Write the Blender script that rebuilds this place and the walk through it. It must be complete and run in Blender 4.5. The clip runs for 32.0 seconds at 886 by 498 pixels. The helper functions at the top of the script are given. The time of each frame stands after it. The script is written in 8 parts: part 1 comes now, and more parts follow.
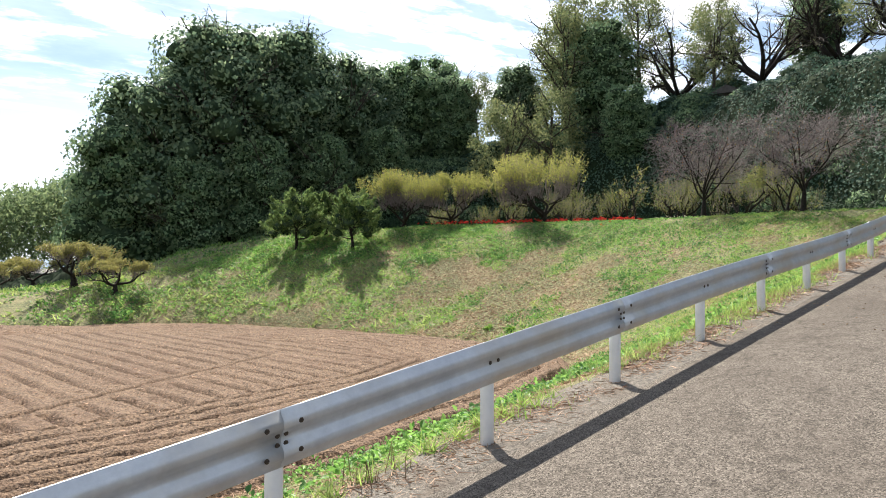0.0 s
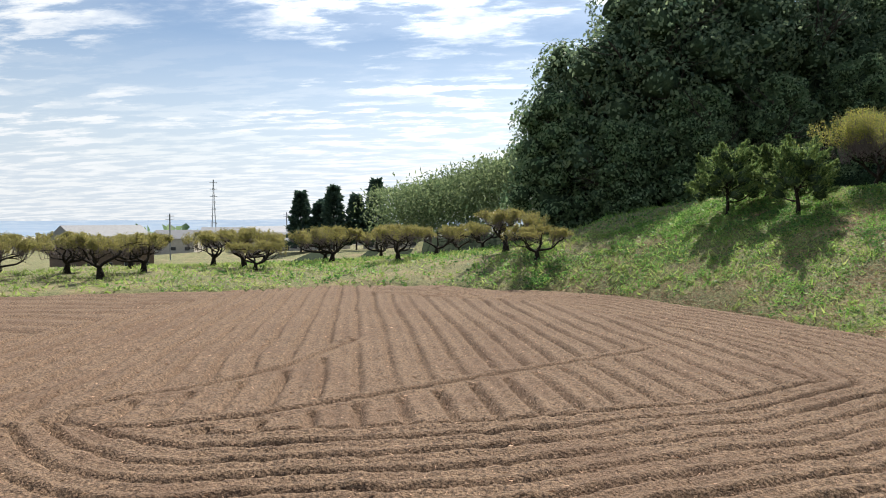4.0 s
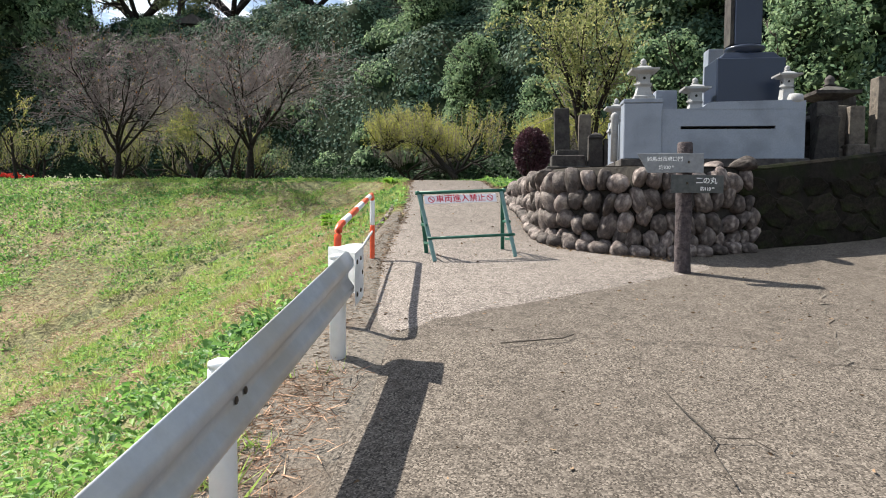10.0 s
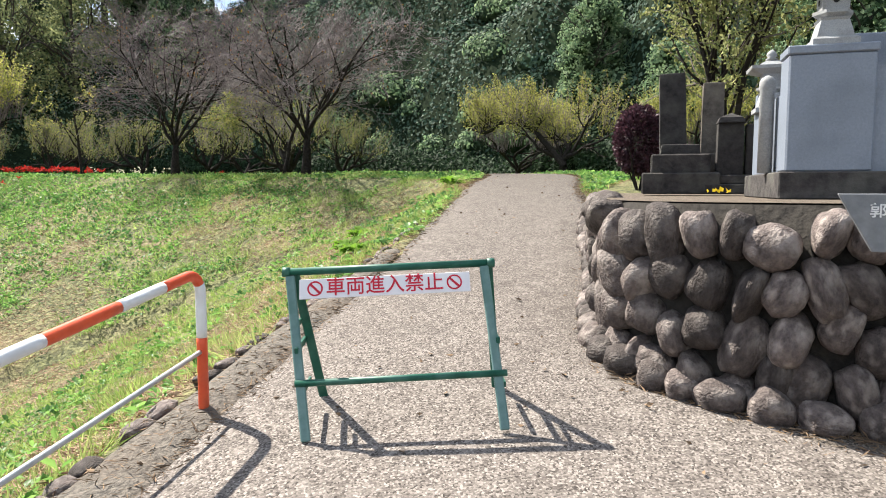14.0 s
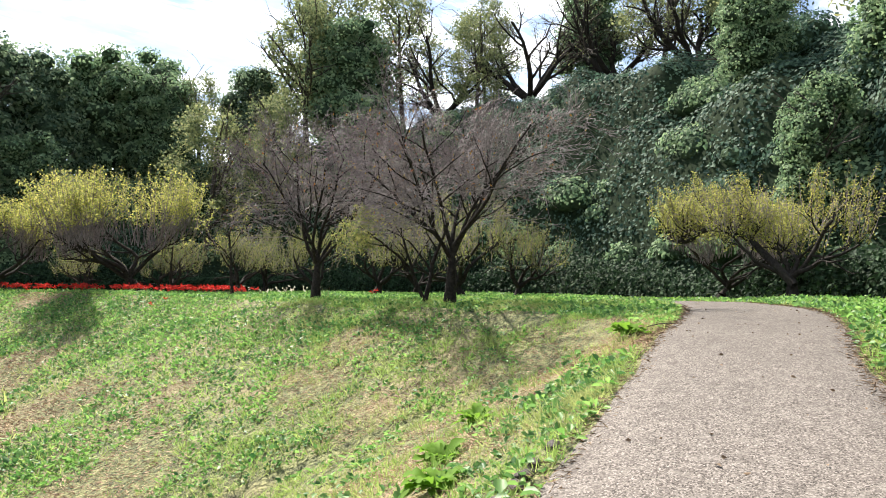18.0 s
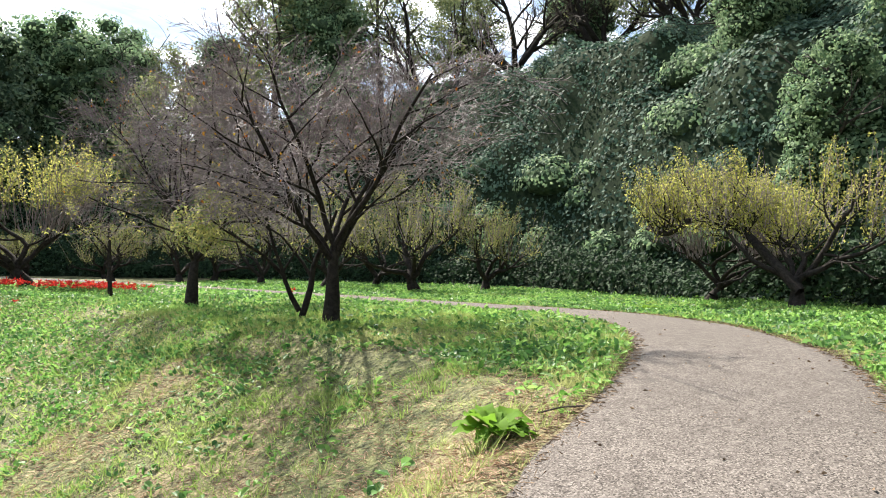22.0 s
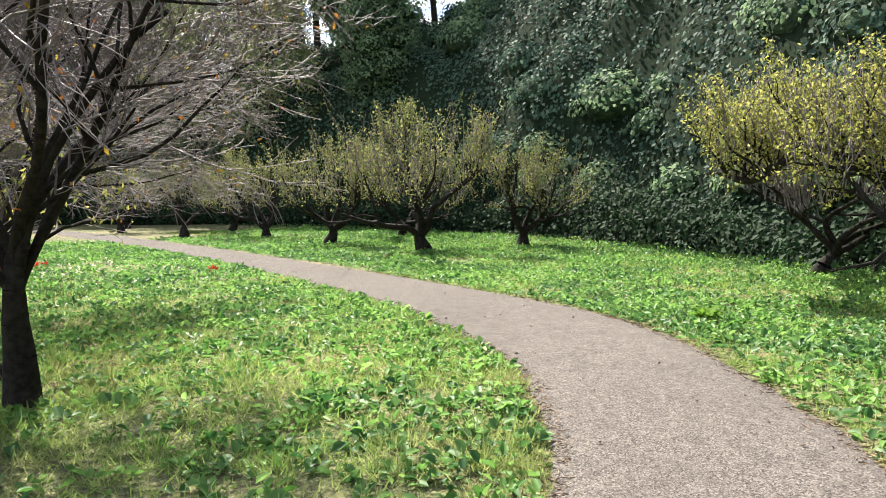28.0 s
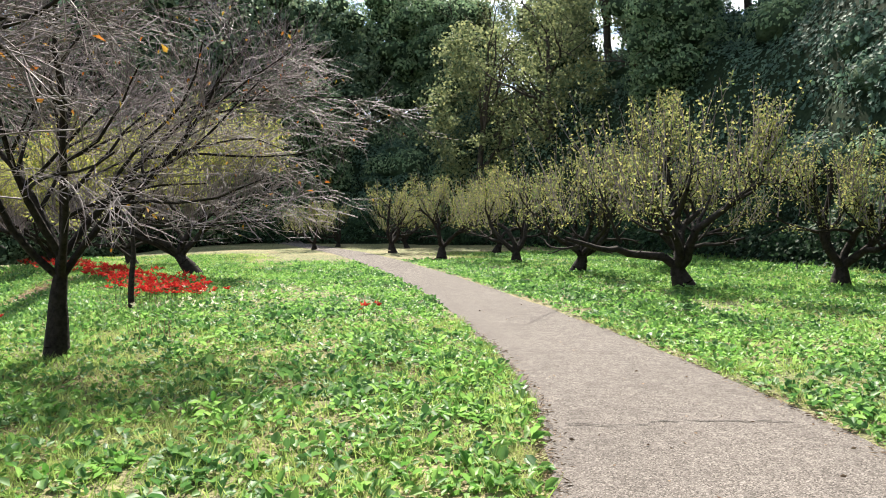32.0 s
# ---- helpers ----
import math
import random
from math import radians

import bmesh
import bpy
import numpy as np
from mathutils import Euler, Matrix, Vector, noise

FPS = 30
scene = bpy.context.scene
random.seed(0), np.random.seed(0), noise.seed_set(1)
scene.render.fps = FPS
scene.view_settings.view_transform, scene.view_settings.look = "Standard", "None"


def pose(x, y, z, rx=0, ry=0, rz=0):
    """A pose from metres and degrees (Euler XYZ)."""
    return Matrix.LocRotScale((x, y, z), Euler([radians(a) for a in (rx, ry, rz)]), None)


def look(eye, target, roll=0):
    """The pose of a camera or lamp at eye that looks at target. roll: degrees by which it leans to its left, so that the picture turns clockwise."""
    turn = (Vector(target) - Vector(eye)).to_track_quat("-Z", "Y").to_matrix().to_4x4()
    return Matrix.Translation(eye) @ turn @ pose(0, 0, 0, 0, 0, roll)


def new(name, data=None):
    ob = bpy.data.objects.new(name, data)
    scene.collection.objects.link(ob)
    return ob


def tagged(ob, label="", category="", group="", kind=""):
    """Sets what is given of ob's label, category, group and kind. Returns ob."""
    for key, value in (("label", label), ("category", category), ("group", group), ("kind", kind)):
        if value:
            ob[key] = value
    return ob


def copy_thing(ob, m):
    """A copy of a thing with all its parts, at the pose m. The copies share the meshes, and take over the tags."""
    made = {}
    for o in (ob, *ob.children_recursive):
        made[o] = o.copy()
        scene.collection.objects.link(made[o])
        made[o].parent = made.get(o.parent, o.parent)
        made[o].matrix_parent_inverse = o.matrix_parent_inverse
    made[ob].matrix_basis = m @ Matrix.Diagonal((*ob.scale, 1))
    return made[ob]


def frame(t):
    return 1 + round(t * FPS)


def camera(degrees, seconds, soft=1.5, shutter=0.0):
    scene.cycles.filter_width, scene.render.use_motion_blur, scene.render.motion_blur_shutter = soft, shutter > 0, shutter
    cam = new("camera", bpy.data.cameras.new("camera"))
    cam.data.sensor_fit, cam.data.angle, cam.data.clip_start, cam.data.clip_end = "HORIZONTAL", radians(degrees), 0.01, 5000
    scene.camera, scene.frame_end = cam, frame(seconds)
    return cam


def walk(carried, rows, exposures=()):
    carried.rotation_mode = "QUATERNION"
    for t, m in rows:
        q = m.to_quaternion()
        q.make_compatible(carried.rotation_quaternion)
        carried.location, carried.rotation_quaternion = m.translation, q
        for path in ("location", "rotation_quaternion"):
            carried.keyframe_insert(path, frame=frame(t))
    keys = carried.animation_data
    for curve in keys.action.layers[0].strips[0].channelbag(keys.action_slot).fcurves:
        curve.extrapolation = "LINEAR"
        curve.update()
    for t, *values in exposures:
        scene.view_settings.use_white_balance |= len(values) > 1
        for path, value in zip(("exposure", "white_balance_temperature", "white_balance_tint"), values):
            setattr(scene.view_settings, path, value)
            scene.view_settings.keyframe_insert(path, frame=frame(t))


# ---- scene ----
cam = camera(65.9, 32.0, 1.0)
PATH = [
    (0, (-6.925, -5.762, 0.957), (-5.936, -4.024, 0.992), 0.1),
    (0.5, (-6.35, -5.28, 1.049), (-5.407, -3.517, 1.077), -0.0),
    (1, (-5.83, -4.747, 1.054), (-5.013, -2.922, 1.057), 0.0),
    (1.5, (-5.322, -4.112, 1.111), (-4.694, -2.216, 1.003), -0.1),
    (2, (-4.827, -3.532, 1.248), (-4.512, -1.568, 1.044), -0.1),
    (2.5, (-4.524, -3.077, 1.247), (-4.543, -1.091, 1.009), -0.3),
    (3, (-4.059, -2.681, 1.366), (-4.236, -0.701, 1.147), -0.2),
    (3.5, (-3.614, -2.241, 1.444), (-3.892, -0.266, 1.293), -0.1),
    (5.5, (-0.842, -0.588, 1.572), (-0.983, 1.407, 1.569), -0.2),
    (6, (-0.078, -0.304, 1.635), (-0.053, 1.695, 1.586), -0.2),
    (6.5, (0.689, -0.123, 1.695), (0.895, 1.86, 1.545), -0.2),
    (7, (1.502, 0.041, 1.832), (1.909, 1.98, 1.559), -0.3),
    (7.5, (2.283, 0.221, 1.963), (3.034, 2.044, 1.628), -0.0),
    (8, (2.915, 0.392, 2.038), (4.026, 2.024, 1.716), 0.2),
    (8.5, (3.388, 0.513, 2.15), (4.843, 1.86, 1.886), 0.4),
    (9, (4.022, 0.41, 2.252), (5.674, 1.519, 2.051), 0.35),
    (9.5, (4.695, 0.388, 2.302), (6.476, 1.288, 2.171), 0.26),
    (10, (5.392, 0.325, 2.374), (7.268, 1.01, 2.265), 0.3),
    (10.5, (6.028, 0.301, 2.47), (7.952, 0.831, 2.344), 0.4),
    (11, (6.641, 0.281, 2.548), (8.568, 0.792, 2.388), 0.3),
    (11.5, (7.219, 0.314, 2.619), (9.127, 0.887, 2.447), 0.5),
    (12, (7.818, 0.403, 2.718), (9.69, 1.086, 2.547), 0.4),
    (12.5, (8.458, 0.472, 2.827), (10.282, 1.278, 2.676), 0.3),
    (13, (9.121, 0.559, 2.876), (10.888, 1.484, 2.728), 0.1),
    (13.5, (9.823, 0.688, 2.973), (11.559, 1.666, 2.804), 0.1),
    (14, (10.465, 0.866, 3.055), (12.169, 1.898, 2.88), 0.0),
    (14.5, (11.115, 1.036, 3.138), (12.784, 2.13, 3.004), 0.1),
    (15, (11.697, 1.257, 3.203), (13.308, 2.438, 3.105), 0.3),
    (15.5, (12.269, 1.532, 3.244), (13.812, 2.803, 3.199), 0.5),
    (17.5, (14.156, 2.73, 3.713), (15.553, 4.156, 3.828), 0.4),
    (18, (14.723, 3.03, 3.756), (16.077, 4.496, 3.88), 0.3),
    (18.5, (15.326, 3.343, 3.773), (16.645, 4.842, 3.893), 0.1),
    (19, (15.942, 3.656, 3.859), (17.252, 5.164, 3.959), 0.0),
    (19.5, (16.598, 3.895, 3.961), (17.92, 5.393, 4.035), 0.1),
    (20, (17.186, 4.125, 4.021), (18.541, 5.597, 4.026), 0.3),
    (20.5, (17.817, 4.319, 4.106), (19.188, 5.774, 4.128), 0.3),
    (21, (18.401, 4.502, 4.152), (19.768, 5.961, 4.203), 0.5),
    (21.5, (18.98, 4.698, 4.244), (20.337, 6.165, 4.314), 0.6),
    (22, (19.546, 4.893, 4.388), (20.899, 6.364, 4.457), 0.7),
    (22.5, (20.1, 5.107, 4.449), (21.463, 6.571, 4.432), 0.7),
    (23, (20.695, 5.319, 4.518), (22.044, 6.795, 4.455), 0.7),
    (23.5, (21.249, 5.486, 4.641), (22.584, 6.972, 4.562), 0.8),
    (24, (21.781, 5.805, 4.759), (23.123, 7.285, 4.666), 0.9),
    (24.5, (22.334, 6.022, 4.839), (23.677, 7.5, 4.724), 0.8),
    (25, (22.88, 6.287, 4.906), (24.216, 7.77, 4.787), 0.7),
    (25.5, (23.453, 6.582, 4.988), (24.785, 8.068, 4.856), 0.7),
    (27.5, (25.696, 7.776, 5.317), (26.897, 9.369, 5.168), -0.2),
    (28, (26.315, 8.109, 5.329), (27.453, 9.748, 5.189), -0.4),
    (28.5, (26.879, 8.441, 5.299), (27.921, 10.143, 5.158), -0.4),
    (29, (27.445, 8.777, 5.307), (28.398, 10.531, 5.185), -0.4),
    (29.5, (27.956, 9.118, 5.308), (28.852, 10.904, 5.225), -0.5),
    (30, (28.459, 9.494, 5.349), (29.316, 11.299, 5.265), -0.2),
    (30.5, (28.957, 9.909, 5.351), (29.73, 11.752, 5.263), -0.1),
    (31, (29.501, 10.37, 5.397), (30.138, 12.263, 5.299), -0.3),
    (31.5, (30.052, 10.83, 5.373), (30.53, 12.771, 5.297), -0.3),
    (32, (30.528, 11.356, 5.337), (30.832, 13.331, 5.261), -0.3),
]
EXPOSURES = [(0, 1.28), (2.0, 1.18), (2.8, 1.1), (3.5, 0.88), (5.5, 0.68), (6.2, 0.76), (7, 1.15), (8, 1.24), (9, 1.2), (11, 1.28), (13, 1.38), (19, 1.58), (25, 1.6), (32, 1.65)]
walk(cam, [(t, look(eye, target, roll)) for t, eye, target, roll in PATH], EXPOSURES)


# ---- plan: lines of the place, metres ----
ROUTE = np.array([(-60, -19.5, -2.9), (-20, -8.0, -2.35), (-12.8, -5.9, -1.7), (-5.16, -3.75, -0.72), (0.58, -2.15, 0.08), (6.32, -0.55, 0.82), (10.1, 0.6, 1.34),
                  (13.4, 2.2, 1.74), (16, 3.3, 2.15), (18.5, 4.5, 2.55), (21, 5.6, 2.9), (23.5, 6.7, 3.17), (26, 7.8, 3.34), (28.5, 9.1, 3.45),
                  (30.6, 10.8, 3.5), (32.3, 13.0, 3.48), (33.5, 16, 3.42), (34.1, 19.5, 3.4), (34.1, 24, 3.4), (33.8, 30, 3.45), (33.1, 38, 3.5),
                  (31.4, 50, 3.6), (28, 64, 3.7), (23, 80, 3.8)])
CREST = np.array([(-60, -16.2, -3.0), (-20, -5.2, -2.6), (-13.5, -3.3, -1.98), (-5.86, -1.14, -0.88), (-3.94, -0.61, -0.61), (-0.12, 0.43, -0.09),
                  (3.7, 1.48, 0.44), (7.53, 2.53, 1.0), (9.42, 3.05, 1.3), (11, 3.6, 1.5), (13, 4.35, 1.74), (16, 5.2, 2.2), (19, 6.3, 2.62),
                  (22, 7.55, 3.0), (24.3, 9.0, 3.22), (25.3, 11.5, 3.36), (25.0, 15, 3.4), (24.7, 20, 3.42), (24.6, 26, 3.5), (23.2, 32, 3.55), (20.5, 37.5, 3.6),
                  (16.8, 42, 3.55), (13.5, 46.5, 3.45), (9.5, 51, 3.1), (4, 56.5, 2.0), (-3, 66, -0.9), (-12, 79, -2.8), (-30, 115, -6), (-60, 190, -9), (-260, 800, -24), (-900, 4300, -24)])
FIELD = np.array([(-6, 43.7), (-2.1, 43.2), (1.7, 41.0), (6.5, 33.3), (9.5, 26.3), (10.8, 22), (10.9, 17), (10.4, 14.7), (8.7, 12.5), (7.1, 11.5), (4.8, 9.7),
                  (3.5, 8.8), (1.9, 8.2), (-1.9, 6.1), (-5.7, 5.0), (-12, 2.6), (-30, -4.5), (-52, -8), (-54, 14), (-46, 27), (-33.5, 34.7), (-28, 37.3), (-22, 40.6), (-17.6, 45.0), (-9.6, 46.5)])
BANK = np.array([(22, -34), (28, -20), (34, -9), (40, 1), (44.5, 9), (47.5, 18), (50.5, 30), (50, 44), (47, 56), (40, 64), (30, 69), (20, 71), (8, 72), (-4, 78), (-14, 88)])


def along(line, x, y):
    """Distance to a line, the parameter along it and the side (left is positive)."""
    x, y = np.asarray(x, float), np.asarray(y, float)
    best = np.full(x.shape, 1e9); par = np.zeros(x.shape); side = np.zeros(x.shape)
    for i in range(len(line) - 1):
        ax, ay, bx, by = line[i][0], line[i][1], line[i + 1][0], line[i + 1][1]
        ex, ey = bx - ax, by - ay
        u = np.clip(((x - ax) * ex + (y - ay) * ey) / (ex * ex + ey * ey), 0, 1)
        d = np.hypot(x - ax - u * ex, y - ay - u * ey)
        s = np.sign(ex * (y - ay) - ey * (x - ax))
        near = d < best - 1e-9
        best = np.where(near, d, best); par = np.where(near, i + u, par); side = np.where(near, s, side)
    return best, par, side


def inside(poly, x, y):
    x, y = np.asarray(x, float), np.asarray(y, float)
    odd = np.zeros(x.shape, bool)
    for i in range(len(poly)):
        (ax, ay), (bx, by) = poly[i - 1], poly[i]
        if ay != by:
            odd ^= ((ay > y) != (by > y)) & (x < (bx - ax) * (y - ay) / (by - ay) + ax)
    return odd


def step(a, b, v):
    u = np.clip((v - a) / (b - a), 0, 1)
    return u * u * (3 - 2 * u)


def height(x, y):
    """The lie of the land, without grain."""
    x, y = np.atleast_1d(np.asarray(x, float)), np.atleast_1d(np.asarray(y, float))
    dc, pc, side = along(CREST, x, y)
    df, _, _ = along(np.vstack([FIELD, FIELD[:1]]), x, y)
    df = np.where(inside(FIELD, x, y), 0, df)
    dr, pr, _ = along(ROUTE, x, y)
    zc = np.interp(pc, range(len(CREST)), CREST[:, 2])
    zr = np.interp(pr, range(len(ROUTE)), ROUTE[:, 2])
    low = -2.75 - 0.015 * np.clip(y - 12, 0, 60) - 10.0 * step(60, 170, np.hypot(x * 0.8, y)) - 16 * step(210, 700, np.hypot(x, y))
    u = dc / np.maximum(dc + df, 0.01)
    u = np.clip(u + (0.045 - 0.12 * step(26, 38, y)) * np.sin(np.pi * u), 0, 1)
    slope = zc + (low - zc) * u
    # upper side: between crest, route and the level ground behind
    w1, w2 = 1 / (dc + 0.3) ** 2, 1 / (np.maximum(dr - 0.6, 0) + 0.05) ** 2
    upper = (zc * w1 + zr * w2) / (w1 + w2)
    z = np.where(side > 0, slope, upper)
    db, pb, sb = along(BANK, x, y)
    tall = np.interp(pb, [0, 3, 5, 7, 8, 9, 11, 13, 14], [9, 15, 19, 20, 19, 15, 8, 4, 2])
    rise = np.where(sb < 0, tall * (1 - np.exp(-(db / 8.0) ** 1.15)) , 0)
    return z + rise


# ---- light ----
SUN_TURN, SUN_RISE = radians(12), radians(49)          # the sun stands ahead, a little to the right of +y
sun_way = Vector((math.sin(SUN_TURN) * math.cos(SUN_RISE), math.cos(SUN_TURN) * math.cos(SUN_RISE), math.sin(SUN_RISE)))
sun = new("sun", bpy.data.lights.new("sun", "SUN"))
sun.data.energy, sun.data.angle, sun.data.color = 5.0, radians(0.6), (1.0, 0.93, 0.82)
sun.matrix_world = look(sun_way * 60, (0, 0, 0))


def sky():
    world = bpy.data.worlds.new("world")
    scene.world = world
    world.use_nodes = True
    nt = world.node_tree
    nt.nodes.clear()
    out, bg = nt.nodes.new("ShaderNodeOutputWorld"), nt.nodes.new("ShaderNodeBackground")
    tex = nt.nodes.new("ShaderNodeTexSky")
    tex.sky_type, tex.sun_disc, tex.sun_elevation, tex.sun_rotation = "NISHITA", False, SUN_RISE, SUN_TURN
    tex.air_density, tex.dust_density, tex.ozone_density, tex.altitude = 1.0, 0.6, 1.5, 200
    co, sep = nt.nodes.new("ShaderNodeTexCoord"), nt.nodes.new("ShaderNodeSeparateXYZ")
    nt.links.new(co.outputs["Generated"], sep.inputs[0])

    def calc(op, a, b=None, clamp=False):
        n = nt.nodes.new("ShaderNodeMath")
        n.operation, n.use_clamp = op, clamp
        for i, v in enumerate((a, b)):
            if v is None:
                continue
            if isinstance(v, (int, float)):
                n.inputs[i].default_value = v
            else:
                nt.links.new(v, n.inputs[i])
        return n.outputs[0]
    z = calc("ADD", calc("MAXIMUM", sep.outputs[2], 0.0), 0.09)
    com = nt.nodes.new("ShaderNodeCombineXYZ")
    nt.links.new(calc("DIVIDE", sep.outputs[0], z), com.inputs[0])
    nt.links.new(calc("DIVIDE", sep.outputs[1], z), com.inputs[1])

    def clouds(scale, detail, lo, hi, stretch, rot):
        mp = nt.nodes.new("ShaderNodeMapping")
        mp.inputs["Scale"].default_value, mp.inputs["Rotation"].default_value = stretch, (0, 0, radians(rot))
        nt.links.new(com.outputs[0], mp.inputs[0])
        ns = nt.nodes.new("ShaderNodeTexNoise")
        ns.inputs["Scale"].default_value, ns.inputs["Detail"].default_value, ns.inputs["Roughness"].default_value = scale, detail, 0.62
        nt.links.new(mp.outputs[0], ns.inputs["Vector"])
        rp = nt.nodes.new("ShaderNodeMapRange")
        rp.inputs[1].default_value, rp.inputs[2].default_value = lo, hi
        rp.interpolation_type = "SMOOTHSTEP"
        nt.links.new(ns.outputs["Fac"], rp.inputs[0])
        return rp.outputs[0]
    big = clouds(0.42, 10.0, 0.41, 0.53, (1.0, 1.35, 1.0), 18)
    fine = clouds(2.4, 9.0, 0.43, 0.58, (1.0, 2.3, 1.0), -12)
    cover = calc("MULTIPLY", big, calc("ADD", calc("MULTIPLY", fine, 0.82), 0.18), True)
    haze = nt.nodes.new("ShaderNodeMapRange")
    haze.inputs[1].default_value, haze.inputs[2].default_value = 0.06, 0.25
    haze.inputs[3].default_value, haze.inputs[4].default_value = 0.93, 0.0
    nt.links.new(sep.outputs[2], haze.inputs[0])
    cover = calc("MAXIMUM", cover, haze.outputs[0])
    white = nt.nodes.new("ShaderNodeMix")
    white.data_type = "RGBA"
    white.inputs[6].default_value, white.inputs[7].default_value = (4.3, 4.8, 5.4, 1), (5.7, 5.9, 6.1, 1)
    nt.links.new(fine, white.inputs[0])
    # thin cloud shines brighter towards the sun
    dot = nt.nodes.new("ShaderNodeVectorMath")
    dot.operation = "DOT_PRODUCT"
    dot.inputs[1].default_value = sun_way
    nt.links.new(co.outputs["Generated"], dot.inputs[0])
    glow = calc("POWER", calc("MAXIMUM", dot.outputs["Value"], 0.0), 6.0)
    lit = nt.nodes.new("ShaderNodeVectorMath")
    lit.operation = "SCALE"
    nt.links.new(white.outputs[2], lit.inputs[0])
    nt.links.new(calc("ADD", calc("MULTIPLY", glow, 2.6), 0.92), lit.inputs["Scale"])
    mix = nt.nodes.new("ShaderNodeMix")
    mix.data_type = "RGBA"
    nt.links.new(cover, mix.inputs[0])
    clear_sky = nt.nodes.new("ShaderNodeVectorMath")
    clear_sky.operation = "SCALE"
    clear_sky.inputs["Scale"].default_value = 0.62
    nt.links.new(tex.outputs[0], clear_sky.inputs[0])
    nt.links.new(clear_sky.outputs[0], mix.inputs[6])
    nt.links.new(lit.outputs[0], mix.inputs[7])
    nt.links.new(mix.outputs[2], bg.inputs[0])
    bg.inputs[1].default_value = 0.1
    nt.links.new(bg.outputs[0], out.inputs[0])


sky()


# ---- materials ----
def shader(name, c1, c2, scale=8.0, rough=0.8, bump=0.0, detail=6.0, c3=None, scale3=0.6, metal=0.0, island=0.0, obj=0.0, bscale=None, amount3=0.5, spec=0.35, crisp=0.17, relief=0.02, gain=0.65):
    """A surface with two colours mixed by fine grain and a third by broad stains."""
    m = bpy.data.materials.new(name)
    m.use_nodes = True
    nt = m.node_tree
    bs = nt.nodes["Principled BSDF"]
    co = nt.nodes.new("ShaderNodeTexCoord")
    ns = nt.nodes.new("ShaderNodeTexNoise")
    ns.inputs["Scale"].default_value, ns.inputs["Detail"].default_value, ns.inputs["Roughness"].default_value = scale, detail, gain
    nt.links.new(co.outputs["Object"], ns.inputs["Vector"])
    rp = nt.nodes.new("ShaderNodeMapRange")
    rp.inputs[1].default_value, rp.inputs[2].default_value = 0.5 - crisp, 0.5 + crisp
    nt.links.new(ns.outputs["Fac"], rp.inputs[0])
    mx = nt.nodes.new("ShaderNodeMix")
    mx.data_type = "RGBA"
    mx.inputs[6].default_value, mx.inputs[7].default_value = (*c1, 1), (*c2, 1)
    nt.links.new(rp.outputs[0], mx.inputs[0])
    col = mx.outputs[2]
    if c3:
        n3 = nt.nodes.new("ShaderNodeTexNoise")
        n3.inputs["Scale"].default_value, n3.inputs["Detail"].default_value = scale3, 5.0
        nt.links.new(co.outputs["Object"], n3.inputs["Vector"])
        r3 = nt.nodes.new("ShaderNodeMapRange")
        r3.inputs[1].default_value, r3.inputs[2].default_value, r3.inputs[4].default_value = 0.48, 0.66, amount3
        nt.links.new(n3.outputs["Fac"], r3.inputs[0])
        m3 = nt.nodes.new("ShaderNodeMix")
        m3.data_type = "RGBA"
        m3.inputs[7].default_value = (*c3, 1)
        nt.links.new(r3.outputs[0], m3.inputs[0])
        nt.links.new(col, m3.inputs[6])
        col = m3.outputs[2]
    if island or obj:
        src = nt.nodes.new("ShaderNodeNewGeometry").outputs["Random Per Island"] if island else nt.nodes.new("ShaderNodeObjectInfo").outputs["Random"]
        hv = nt.nodes.new("ShaderNodeHueSaturation")
        vr = nt.nodes.new("ShaderNodeMapRange")
        k = island or obj
        vr.inputs[3].default_value, vr.inputs[4].default_value = 1 - k, 1 + k
        nt.links.new(src, vr.inputs[0])
        nt.links.new(vr.outputs[0], hv.inputs["Value"])
        nt.links.new(col, hv.inputs["Color"])
        col = hv.outputs[0]
    nt.links.new(col, bs.inputs["Base Color"])
    bs.inputs["Roughness"].default_value, bs.inputs["Metallic"].default_value = rough, metal
    bs.inputs["Specular IOR Level"].default_value = spec
    if bump:
        nb = nt.nodes.new("ShaderNodeTexNoise")
        nb.inputs["Scale"].default_value, nb.inputs["Detail"].default_value = bscale or scale * 2, 8.0
        nt.links.new(co.outputs["Object"], nb.inputs["Vector"])
        bp = nt.nodes.new("ShaderNodeBump")
        bp.inputs["Strength"].default_value, bp.inputs["Distance"].default_value = bump, relief
        nt.links.new(nb.outputs["Fac"], bp.inputs["Height"])
        nt.links.new(bp.outputs[0], bs.inputs["Normal"])
    return m


